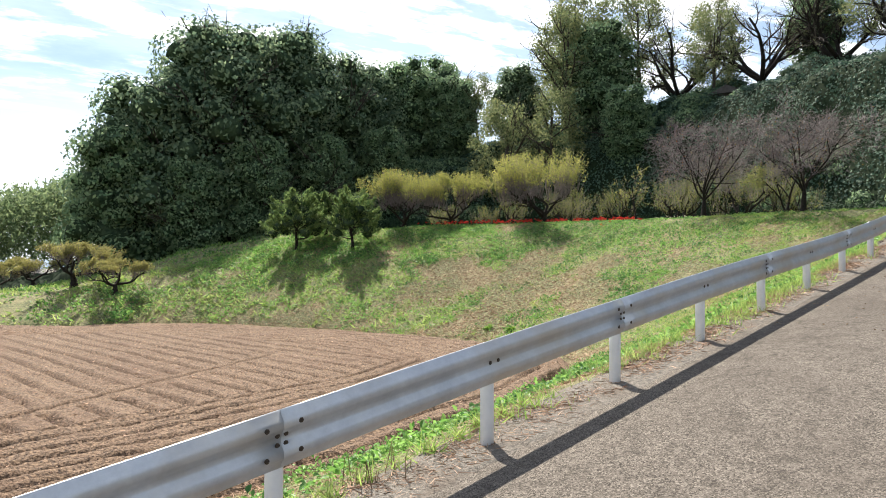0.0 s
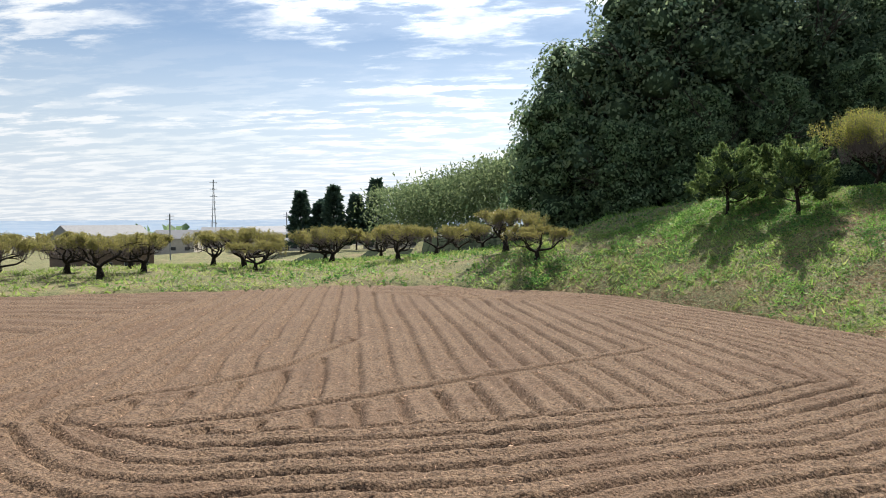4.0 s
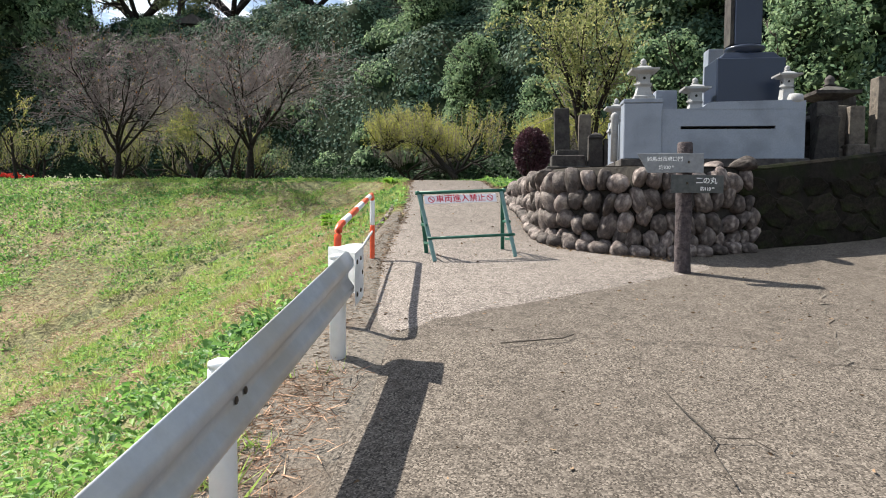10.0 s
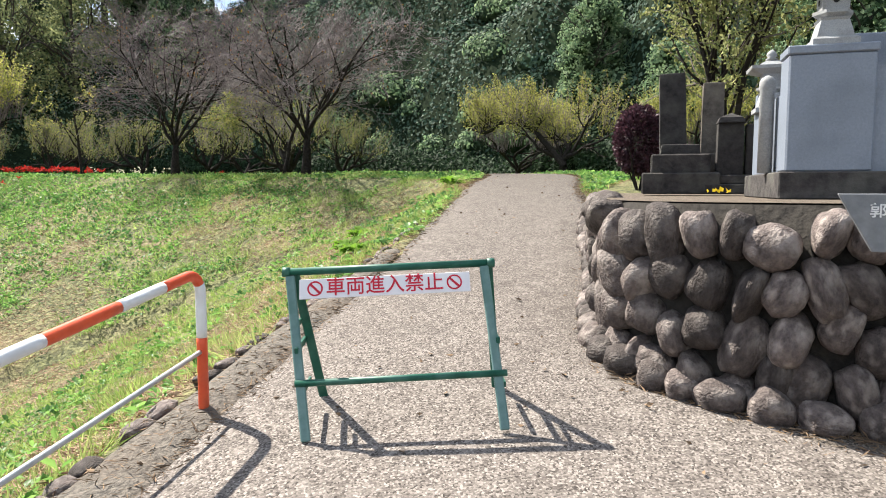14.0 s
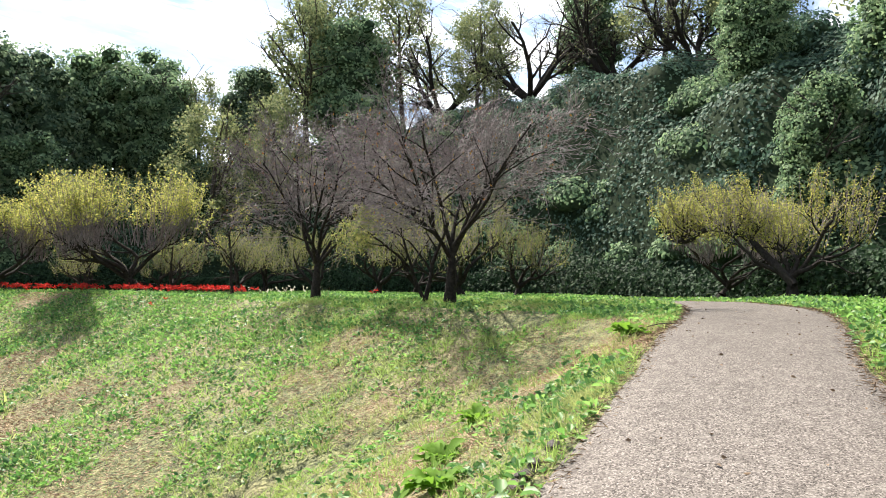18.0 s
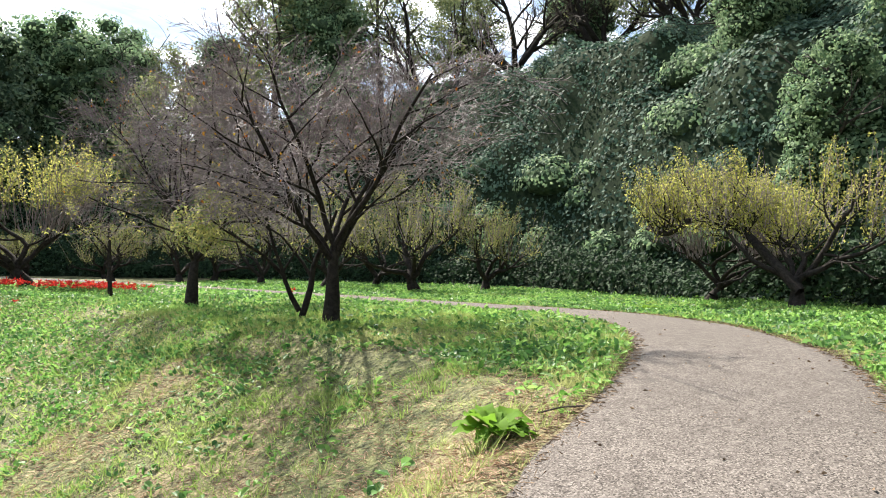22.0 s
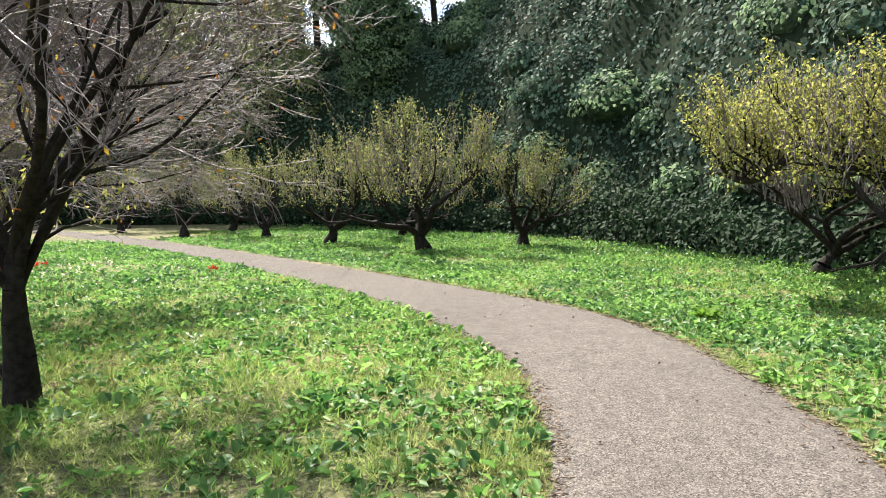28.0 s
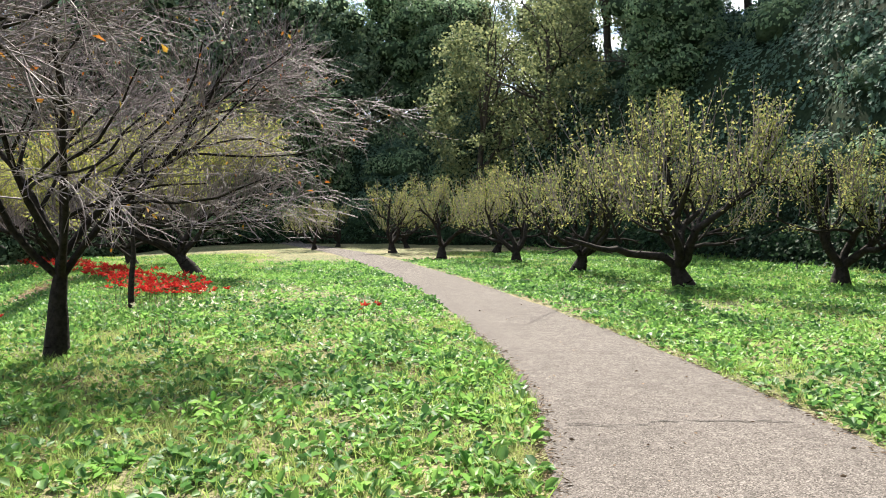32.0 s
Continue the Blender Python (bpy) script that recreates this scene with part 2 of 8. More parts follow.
def leaf(name, c1, c2, through_light=0.45, rough=0.7, spec=0.12, patch=None, broad=0.4):
    """Leaves: each island between two colours, letting part of the light through; patch: a third colour in broad patches."""
    m = bpy.data.materials.new(name)
    m.use_nodes = True
    nt = m.node_tree
    bs, out = nt.nodes["Principled BSDF"], nt.nodes["Material Output"]
    geo = nt.nodes.new("ShaderNodeNewGeometry")
    mx = nt.nodes.new("ShaderNodeMix")
    mx.data_type = "RGBA"
    mx.inputs[6].default_value, mx.inputs[7].default_value = (*c1, 1), (*c2, 1)
    nt.links.new(geo.outputs["Random Per Island"], mx.inputs[0])
    col = mx.outputs[2]
    if patch:
        ns, mr, m3 = nt.nodes.new("ShaderNodeTexNoise"), nt.nodes.new("ShaderNodeMapRange"), nt.nodes.new("ShaderNodeMix")
        ns.inputs["Scale"].default_value, ns.inputs["Detail"].default_value, ns.inputs["Roughness"].default_value = broad, 6.0, 0.6
        nt.links.new(geo.outputs["Position"], ns.inputs["Vector"])
        mr.inputs[1].default_value, mr.inputs[2].default_value, mr.inputs[4].default_value = 0.46, 0.66, 0.5
        nt.links.new(ns.outputs["Fac"], mr.inputs[0])
        m3.data_type = "RGBA"
        m3.inputs[7].default_value = (*patch, 1)
        nt.links.new(mr.outputs[0], m3.inputs[0])
        nt.links.new(col, m3.inputs[6])
        col = m3.outputs[2]
    nt.links.new(col, bs.inputs["Base Color"])
    bs.inputs["Roughness"].default_value, bs.inputs["Specular IOR Level"].default_value = rough, spec
    tr = nt.nodes.new("ShaderNodeBsdfTranslucent")
    hv = nt.nodes.new("ShaderNodeHueSaturation")
    hv.inputs["Saturation"].default_value, hv.inputs["Value"].default_value = 1.0, 1.2
    nt.links.new(col, hv.inputs["Color"])
    nt.links.new(hv.outputs[0], tr.inputs[0])
    ms = nt.nodes.new("ShaderNodeMixShader")
    ms.inputs[0].default_value = through_light
    nt.links.new(bs.outputs[0], ms.inputs[1])
    nt.links.new(tr.outputs[0], ms.inputs[2])
    nt.links.new(ms.outputs[0], out.inputs[0])
    return m


def aggregate(name, dark, mid, pale, stone, stain, scale=75.0, stains=0.5, amount=0.5, relief=0.006, fleck=0.3, graded=None):
    """Paving of small stones set in a binder: each stone has its own tone, stains and wear lie over them; the last
    argument scales the tone along x.
    """
    m = bpy.data.materials.new(name)
    m.use_nodes = True
    nt = m.node_tree
    bs, co = nt.nodes["Principled BSDF"], nt.nodes.new("ShaderNodeTexCoord")
    vo, sep = nt.nodes.new("ShaderNodeTexVoronoi"), nt.nodes.new("ShaderNodeSeparateColor")
    vo.inputs["Scale"].default_value = scale
    nt.links.new(co.outputs["Object"], vo.inputs["Vector"])
    nt.links.new(vo.outputs["Color"], sep.inputs[0])
    ramp = nt.nodes.new("ShaderNodeValToRGB")
    el = ramp.color_ramp.elements
    el[0].position, el[0].color, el[1].position, el[1].color = 0.0, (*dark, 1), 1.0, (*stone, 1)
    for at, c in ((0.34, mid), (1.0 - fleck, pale)):
        e = el.new(at)
        e.color = (*c, 1)
    nt.links.new(sep.outputs[0], ramp.inputs[0])
    col = ramp.outputs[0]
    for sc, amt, lo, hi, c in ((stains, amount, 0.46, 0.68, stain), (stains * 9, amount * 0.8, 0.5, 0.66, dark), (stains * 22, 0.35, 0.52, 0.7, stone)):
        ns, mr, mx = nt.nodes.new("ShaderNodeTexNoise"), nt.nodes.new("ShaderNodeMapRange"), nt.nodes.new("ShaderNodeMix")
        ns.inputs["Scale"].default_value, ns.inputs["Detail"].default_value, ns.inputs["Roughness"].default_value = sc, 8.0, 0.68
        nt.links.new(co.outputs["Object"], ns.inputs["Vector"])
        mr.inputs[1].default_value, mr.inputs[2].default_value, mr.inputs[4].default_value = lo, hi, amt
        nt.links.new(ns.outputs["Fac"], mr.inputs[0])
        mx.data_type = "RGBA"
        mx.inputs[7].default_value = (*c, 1)
        nt.links.new(mr.outputs[0], mx.inputs[0])
        nt.links.new(col, mx.inputs[6])
        col = mx.outputs[2]
    # tone multiplied along x, from one given value to another
    if graded:
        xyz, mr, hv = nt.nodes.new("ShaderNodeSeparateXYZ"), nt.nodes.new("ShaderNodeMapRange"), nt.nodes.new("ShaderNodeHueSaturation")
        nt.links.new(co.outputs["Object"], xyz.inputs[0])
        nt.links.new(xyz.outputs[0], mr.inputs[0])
        for i, q in enumerate(graded):
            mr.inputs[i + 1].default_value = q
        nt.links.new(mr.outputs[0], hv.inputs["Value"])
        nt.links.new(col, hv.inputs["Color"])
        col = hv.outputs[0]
    nt.links.new(col, bs.inputs["Base Color"])
    bs.inputs["Roughness"].default_value, bs.inputs["Specular IOR Level"].default_value = 0.95, 0.12
    hi, bp = nt.nodes.new("ShaderNodeMath"), nt.nodes.new("ShaderNodeBump")
    hi.operation = "SUBTRACT"
    nt.links.new(sep.outputs[1], hi.inputs[0])
    nt.links.new(vo.outputs["Distance"], hi.inputs[1])
    bp.inputs["Strength"].default_value, bp.inputs["Distance"].default_value = 0.7, relief
    nt.links.new(hi.outputs[0], bp.inputs["Height"])
    nt.links.new(bp.outputs[0], bs.inputs["Normal"])
    return m


M_GROUND = shader("turf", (0.04, 0.048, 0.023), (0.23, 0.235, 0.1), 6.0, 0.95, 1.0, 12.0, c3=(0.33, 0.235, 0.145), scale3=0.42, amount3=0.4, bscale=14, crisp=0.08, relief=0.1, gain=0.85)
# near-black green for the ground on and along the bank
M_DARKBANK = shader("dark_bank_ground", (0.008, 0.015, 0.009), (0.026, 0.04, 0.02), 4.0, 0.95, 0.6, bscale=18, spec=0.05)
M_ROAD = aggregate("old_asphalt", (0.032, 0.028, 0.024), (0.084, 0.072, 0.062), (0.143, 0.124, 0.106), (0.235, 0.207, 0.178), (0.072, 0.061, 0.052), 105.0, 0.55, 0.55, 0.0025, 0.25)
# path tone goes from 1.3 at x 12 down to 0.9 at x 24
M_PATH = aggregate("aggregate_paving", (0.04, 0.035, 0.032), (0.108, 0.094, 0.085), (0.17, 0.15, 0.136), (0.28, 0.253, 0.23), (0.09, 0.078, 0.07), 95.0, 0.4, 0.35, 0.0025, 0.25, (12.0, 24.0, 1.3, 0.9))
M_CONC = shader("dirty_concrete", (0.055, 0.049, 0.042), (0.2, 0.175, 0.148), 30.0, 0.9, 0.9, 9.0, c3=(0.1, 0.068, 0.046), scale3=1.6, bscale=60, crisp=0.12, gain=0.75)
M_SOIL = shader("tilled_soil", (0.036, 0.022, 0.015), (0.255, 0.17, 0.11), 14.0, 0.97, 1.0, 10.0, c3=(0.11, 0.066, 0.043), scale3=0.35, bscale=20, amount3=0.45, crisp=0.095, relief=0.07, gain=0.8)
M_CLOD = shader("clods", (0.085, 0.052, 0.034), (0.21, 0.138, 0.095), 5.0, 0.95, 0.4, island=0.35)
M_STEEL = shader("galvanised_steel", (0.42, 0.45, 0.5), (0.56, 0.59, 0.63), 5.0, 0.42, 0.1, 10.0, c3=(0.46, 0.42, 0.36), scale3=1.3, metal=0.45, amount3=0.6, gain=0.75)
M_WHITE = shader("white_paint", (0.72, 0.75, 0.79), (0.8, 0.82, 0.85), 9.0, 0.4, 0.04, c3=(0.45, 0.4, 0.34), scale3=3.5, amount3=0.25)
M_BOLT = shader("rusty_bolt", (0.03, 0.024, 0.02), (0.09, 0.065, 0.045), 40.0, 0.7, 0.2, metal=0.2)
M_RED = shader("red_paint", (0.62, 0.075, 0.03), (0.74, 0.11, 0.04), 9.0, 0.4, 0.05, c3=(0.5, 0.12, 0.06), scale3=4)
M_GREEN = shader("green_paint", (0.008, 0.075, 0.05), (0.015, 0.115, 0.078), 12.0, 0.45, 0.08, c3=(0.09, 0.18, 0.15), scale3=6, amount3=0.4)
M_FADED = shader("faded_green_paint", (0.1, 0.19, 0.18), (0.17, 0.27, 0.26), 12.0, 0.5, 0.08, c3=(0.04, 0.13, 0.1), scale3=5, amount3=0.6)
M_SIGN = shader("white_sign_face", (0.74, 0.72, 0.76), (0.8, 0.78, 0.8), 5.0, 0.5)
M_SIGNRED = shader("sign_red", (0.5, 0.012, 0.035), (0.58, 0.02, 0.05), 9.0, 0.55)
M_POST = shader("weathered_log", (0.022, 0.017, 0.02), (0.09, 0.072, 0.075), 18.0, 0.85, 0.9, bscale=40)
M_BOARDL = shader("grey_board", (0.17, 0.18, 0.195), (0.24, 0.25, 0.265), 14.0, 0.7, 0.15)
M_BOARDD = shader("dark_board", (0.045, 0.05, 0.05), (0.085, 0.09, 0.09), 14.0, 0.6, 0.15)
M_LETTER = shader("white_lettering", (0.75, 0.75, 0.75), (0.82, 0.82, 0.82), 20.0, 0.6)
M_BOULDER = shader("river_boulder", (0.042, 0.034, 0.033), (0.155, 0.126, 0.115), 2.2, 0.7, 0.7, 9.0, c3=(0.36, 0.32, 0.29), scale3=1.2, obj=0.6, amount3=0.5, bscale=8, gain=0.7, relief=0.03, spec=0.25)
M_MORTAR = shader("dark_mortar", (0.015, 0.013, 0.012), (0.045, 0.04, 0.034), 12.0, 0.95, 0.8)
# mossy stone, darkened to near-black: the face's shade is in the colour
M_MOSSY = shader("mossy_stone_shade", (0.007, 0.0065, 0.005), (0.026, 0.022, 0.018), 6.0, 0.95, 0.8, c3=(0.02, 0.03, 0.008), scale3=1.8, obj=0.4, spec=0.1)
M_GRANITE = shader("grey_granite", (0.18, 0.21, 0.265), (0.25, 0.285, 0.345), 60.0, 0.4, 0.05, 8.0, c3=(0.12, 0.138, 0.17), scale3=1.7, amount3=0.6, spec=0.4, gain=0.75)
M_GRANLT = shader("pale_granite", (0.26, 0.27, 0.28), (0.38, 0.39, 0.4), 70.0, 0.65, 0.15, c3=(0.17, 0.165, 0.155), scale3=4.0, amount3=0.5)
M_BLUEST = shader("polished_blue_granite", (0.018, 0.026, 0.048), (0.032, 0.043, 0.07), 120.0, 0.3, 0.0, spec=0.3)
M_OLDST = shader("old_gravestone", (0.016, 0.0145, 0.015), (0.058, 0.052, 0.05), 10.0, 0.85, 0.6, c3=(0.1, 0.098, 0.085), scale3=3.5, obj=0.3)
M_TANST = shader("weathered_lantern_stone", (0.14, 0.125, 0.108), (0.25, 0.23, 0.2), 12.0, 0.9, 0.5, c3=(0.08, 0.068, 0.056), scale3=3.0)
M_BROWNST = shader("brown_gravestone", (0.05, 0.043, 0.038), (0.14, 0.12, 0.1), 11.0, 0.88, 0.6, c3=(0.2, 0.18, 0.145), scale3=3.0)
M_WOOD = shader("grave_tablet_wood", (0.22, 0.19, 0.15), (0.3, 0.26, 0.21), 30.0, 0.8, 0.2)
M_TERR = shader("terrace_soil", (0.055, 0.042, 0.032), (0.16, 0.128, 0.096), 20.0, 0.95, 0.8, crisp=0.11, gain=0.78)
M_BARK = shader("dark_bark", (0.01, 0.008, 0.0075), (0.034, 0.029, 0.025), 12.0, 0.95, 1.0, c3=(0.06, 0.06, 0.05), scale3=3.0, amount3=0.15, bscale=30, spec=0.15)
M_TWIG = shader("grey_twigs", (0.11, 0.09, 0.095), (0.235, 0.195, 0.205), 6.0, 0.65, 0.2, island=0.3, spec=0.3)
M_TRUNKFAR = shader("far_bark", (0.03, 0.026, 0.022), (0.075, 0.062, 0.05), 5.0, 0.9, 0.5)
M_DEADLEAF = shader("dead_stalks", (0.13, 0.085, 0.055), (0.26, 0.18, 0.11), 2.0, 0.9, 0.0, island=0.35)
M_STRAW = shader("dry_grass", (0.2, 0.115, 0.072), (0.52, 0.345, 0.235), 6.0, 0.85, 0.0, island=0.4)
M_WEED = leaf("weed_leaf", (0.064, 0.18, 0.03), (0.245, 0.41, 0.108), 0.46, 0.5, 0.3)
M_CLOVER = leaf("dark_weed_leaf", (0.036, 0.115, 0.03), (0.145, 0.275, 0.08), 0.4, 0.5, 0.3)
M_GRASS = leaf("grass_blade", (0.122, 0.218, 0.047), (0.35, 0.455, 0.128), 0.49, 0.6, 0.2, (0.4, 0.34, 0.19), 0.5)
M_DARKW = leaf("ivy_leaf", (0.009, 0.022, 0.012), (0.045, 0.085, 0.04), 0.22, 0.7, 0.12)
M_PLUM = leaf("plum_leaf", (0.17, 0.21, 0.05), (0.48, 0.45, 0.14), 0.48)
M_PLUMG = leaf("green_plum_leaf", (0.09, 0.14, 0.05), (0.35, 0.33, 0.12), 0.45)
M_PLUMO = leaf("orchard_leaf", (0.16, 0.175, 0.06), (0.4, 0.35, 0.13), 0.46)
M_PALE = leaf("pale_tree_leaf", (0.13, 0.17, 0.06), (0.36, 0.36, 0.16), 0.42)
M_CHERRY = leaf("last_cherry_leaf", (0.3, 0.09, 0.02), (0.3, 0.24, 0.04), 0.45)
M_EVER = leaf("evergreen_leaf", (0.07, 0.125, 0.085), (0.24, 0.31, 0.18), 0.42, 0.65, 0.18)
M_EVERL = leaf("lighter_evergreen_leaf", (0.09, 0.165, 0.09), (0.26, 0.35, 0.19), 0.42, 0.65, 0.18)
M_MIXED = leaf("autumn_tree_leaf", (0.085, 0.12, 0.06), (0.26, 0.28, 0.13), 0.42)
M_KUDZU = leaf("bank_creeper_leaf", (0.034, 0.07, 0.054), (0.115, 0.185, 0.125), 0.32, 0.65, 0.12)
M_JUNI = leaf("juniper_spray", (0.045, 0.095, 0.035), (0.22, 0.29, 0.1), 0.42)
M_CEDAR = leaf("cedar_spray", (0.035, 0.068, 0.055), (0.09, 0.14, 0.1), 0.25)
M_BAMBOO = leaf("bamboo_leaf", (0.09, 0.14, 0.07), (0.24, 0.3, 0.15), 0.42)
M_LILY = leaf("red_lily", (0.34, 0.015, 0.015), (0.6, 0.05, 0.035), 0.3)
M_STEM = leaf("flower_stem", (0.06, 0.12, 0.03), (0.09, 0.16, 0.04), 0.2)
M_PURPLE = leaf("purple_shrub_leaf", (0.025, 0.011, 0.017), (0.1, 0.045, 0.062), 0.2, 0.5, 0.35)
M_DOCK = leaf("dock_leaf", (0.09, 0.2, 0.02), (0.2, 0.33, 0.04), 0.5)
M_ROOF = shader("house_roof", (0.2, 0.21, 0.23), (0.3, 0.31, 0.33), 3.0, 0.7, 0.1, obj=0.35)
M_ROOFD = shader("dark_roof", (0.03, 0.028, 0.026), (0.07, 0.06, 0.055), 3.0, 0.8, 0.2)
M_WALLH = shader("house_wall", (0.34, 0.31, 0.27), (0.45, 0.42, 0.38), 3.0, 0.85, 0.0, obj=0.3)
M_BROWNW = shader("brown_house_wall", (0.1, 0.07, 0.055), (0.15, 0.11, 0.085), 3.0, 0.8)
M_PANE = shader("dark_window", (0.03, 0.035, 0.045), (0.05, 0.055, 0.065), 3.0, 0.15)
M_POLE = shader("far_steel", (0.2, 0.22, 0.25), (0.28, 0.3, 0.33), 3.0, 0.7)
# the haze of distance is painted into this blue
M_FAR = shader("hazed_plain", (0.13, 0.2, 0.3), (0.2, 0.26, 0.34), 0.02, 1.0, 0.0, c3=(0.3, 0.34, 0.38), scale3=0.006)
# dark green of the crown cores: shade between leaves put into the colour
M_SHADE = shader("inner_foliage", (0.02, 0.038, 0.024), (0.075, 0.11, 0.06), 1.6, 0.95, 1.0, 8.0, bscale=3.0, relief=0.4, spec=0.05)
# near-black for plates and discs that stand for shade in openings
M_DASH = shader("gap_shade", (0.012, 0.012, 0.012), (0.02, 0.02, 0.02), 9.0, 0.9)
M_WHITEF = leaf("cream_petal", (0.6, 0.56, 0.42), (0.75, 0.72, 0.6), 0.3)
M_YELLOW = leaf("yellow_petal", (0.6, 0.42, 0.02), (0.75, 0.6, 0.05), 0.3)


# ---- tools for building ----
def mesh(name, verts, faces, material, smooth=False):
    """A mesh from arrays; all faces have the same number of corners."""
    verts, faces = np.ascontiguousarray(verts, np.float32).reshape(-1, 3), np.ascontiguousarray(faces, np.int32)
    me = bpy.data.meshes.new(name)
    k = faces.shape[1]
    me.vertices.add(len(verts))
    me.vertices.foreach_set("co", verts.ravel())
    me.loops.add(faces.size)
    me.loops.foreach_set("vertex_index", faces.ravel())
    me.polygons.add(len(faces))
    me.polygons.foreach_set("loop_start", np.arange(0, faces.size, k, dtype=np.int32))
    me.polygons.foreach_set("loop_total", np.full(len(faces), k, np.int32))
    if smooth:
        me.polygons.foreach_set("use_smooth", np.ones(len(faces), bool))
    me.update(calc_edges=True)
    me.materials.append(material)
    return me


def thing(name, place, turn=0.0, label="", category="", group="", kind=""):
    ob = new(name)
    ob.matrix_world = pose(*place, 0, 0, turn)
    return tagged(ob, label, category, group, kind)


def part(name, data, material=None, parent=None, label="", m=None, smooth=False):
    """Links a bmesh or mesh as one object under a thing or part."""
    if isinstance(data, bmesh.types.BMesh):
        me = bpy.data.meshes.new(name)
        if smooth:
            for f in data.faces:
                f.smooth = True
        data.to_mesh(me)
        data.free()
        data = me
        data.materials.append(material)
    ob = new(name, data)
    if parent:
        ob.parent = parent
    if m:
        ob.matrix_local = m
    return tagged(ob, label) if label else ob


def box(sx, sy, sz, bevel=0.0, z0=0.0, top=1.0, at=(0, 0, 0), turn=None, seg=1):
    """A block standing on z0, its top scaled, its edges rounded."""
    bm = bmesh.new()
    bmesh.ops.create_cube(bm, size=1)
    for v in bm.verts:
        k = top if v.co.z > 0 else 1.0
        v.co = Vector((v.co.x * sx * k, v.co.y * sy * k, (v.co.z + 0.5) * sz + z0))
    if bevel:
        bmesh.ops.bevel(bm, geom=bm.edges[:], offset=bevel, segments=seg, affect="EDGES", profile=0.6)
    if turn:
        bmesh.ops.transform(bm, matrix=turn, verts=bm.verts)
    bmesh.ops.translate(bm, vec=at, verts=bm.verts)
    return bm


def lathe(profile, sides=16, square=False):
    """A turned body from (radius, z) pairs; square: four-sided, as cut stone."""
    n = 4 if square else sides
    k = math.sqrt(2) if square else 1.0
    off = math.pi / 4 if square else 0
    bm = bmesh.new()
    rings = [[bm.verts.new((r * k * math.cos(off + i * math.tau / n), r * k * math.sin(off + i * math.tau / n), z)) for i in range(n)] for r, z in profile]
    for a, b in zip(rings, rings[1:]):
        for i in range(n):
            bm.faces.new((a[i], a[(i + 1) % n], b[(i + 1) % n], b[i]))
    bm.faces.new(rings[0][::-1])
    bm.faces.new(rings[-1])
    return bm


def rod(points, radius, sides=10, bm=None):
    """A round bar through points, with caps."""
    bm = bm or bmesh.new()
    pts = [Vector(p) for p in points]
    rings = []
    for i, p in enumerate(pts):
        d = (pts[min(i + 1, len(pts) - 1)] - pts[max(i - 1, 0)]).normalized()
        a = d.cross(Vector((0.31, 0.17, 0.93)))
        a = (a if a.length > 0.2 else d.cross(Vector((1, 0, 0)))).normalized()
        b = d.cross(a)
        rings.append([bm.verts.new(p + (a * math.cos(j * math.tau / sides) + b * math.sin(j * math.tau / sides)) * radius) for j in range(sides)])
    for r, s in zip(rings, rings[1:]):
        for j in range(sides):
            bm.faces.new((r[j], r[(j + 1) % sides], s[(j + 1) % sides], s[j]))
    bm.faces.new(rings[0][::-1])
    bm.faces.new(rings[-1])
    bmesh.ops.recalc_face_normals(bm, faces=bm.faces)
    return bm


def lettering(text, size, material, parent, m, depth=0.001, weight=0.0):
    cu = bpy.data.curves.new("lettering", "FONT")
    cu.body, cu.size, cu.extrude, cu.offset, cu.align_x, cu.align_y = text, size, depth, weight, "CENTER", "CENTER"
    tmp = new("lettering", cu)
    me = bpy.data.meshes.new_from_object(tmp.evaluated_get(bpy.context.evaluated_depsgraph_get()))
    bpy.data.objects.remove(tmp)
    me.materials.clear()
    me.materials.append(material)
    return part("lettering", me, None, parent, "", m)


def z_at(x, y):
    return float(height(x, y)[0])


def curve_points(ctrl, per=6):
    """A smooth line through control points."""
    c = np.array(ctrl, float)
    c = np.vstack([2 * c[0] - c[1], c, 2 * c[-1] - c[-2]])
    out = []
    for i in range(1, len(c) - 2):
        for u in np.arange(per) / per:
            p0, p1, p2, p3 = c[i - 1], c[i], c[i + 1], c[i + 2]
            out.append(0.5 * (2 * p1 + (p2 - p0) * u + (2 * p0 - 5 * p1 + 4 * p2 - p3) * u * u + (3 * p1 - p0 - 3 * p2 + p3) * u ** 3))
    out.append(c[-2])
    return np.array(out)


def rough2(x, y, size, seed=0):
    """Smooth random values from 0 to 1 over the plan."""
    x, y = np.asarray(x, float) / size + seed * 17.3, np.asarray(y) / size - seed * 9.1
    xi, yi = np.floor(x), np.floor(y)
    fx, fy = x - xi, y - yi
    fx, fy = fx * fx * (3 - 2 * fx), fy * fy * (3 - 2 * fy)

    def h(a, b):
        n = (a.astype(np.int64) * 374761393 + b.astype(np.int64) * 668265263 + seed * 144665) & 0xFFFFFFFF
        n = ((n ^ (n >> 13)) * 1274126177) & 0xFFFFFFFF
        return ((n ^ (n >> 16)) & 0xFFFF) / 65535.0
    return (h(xi, yi) * (1 - fx) + h(xi + 1, yi) * fx) * (1 - fy) + (h(xi, yi + 1) * (1 - fx) + h(xi + 1, yi + 1) * fx) * fy


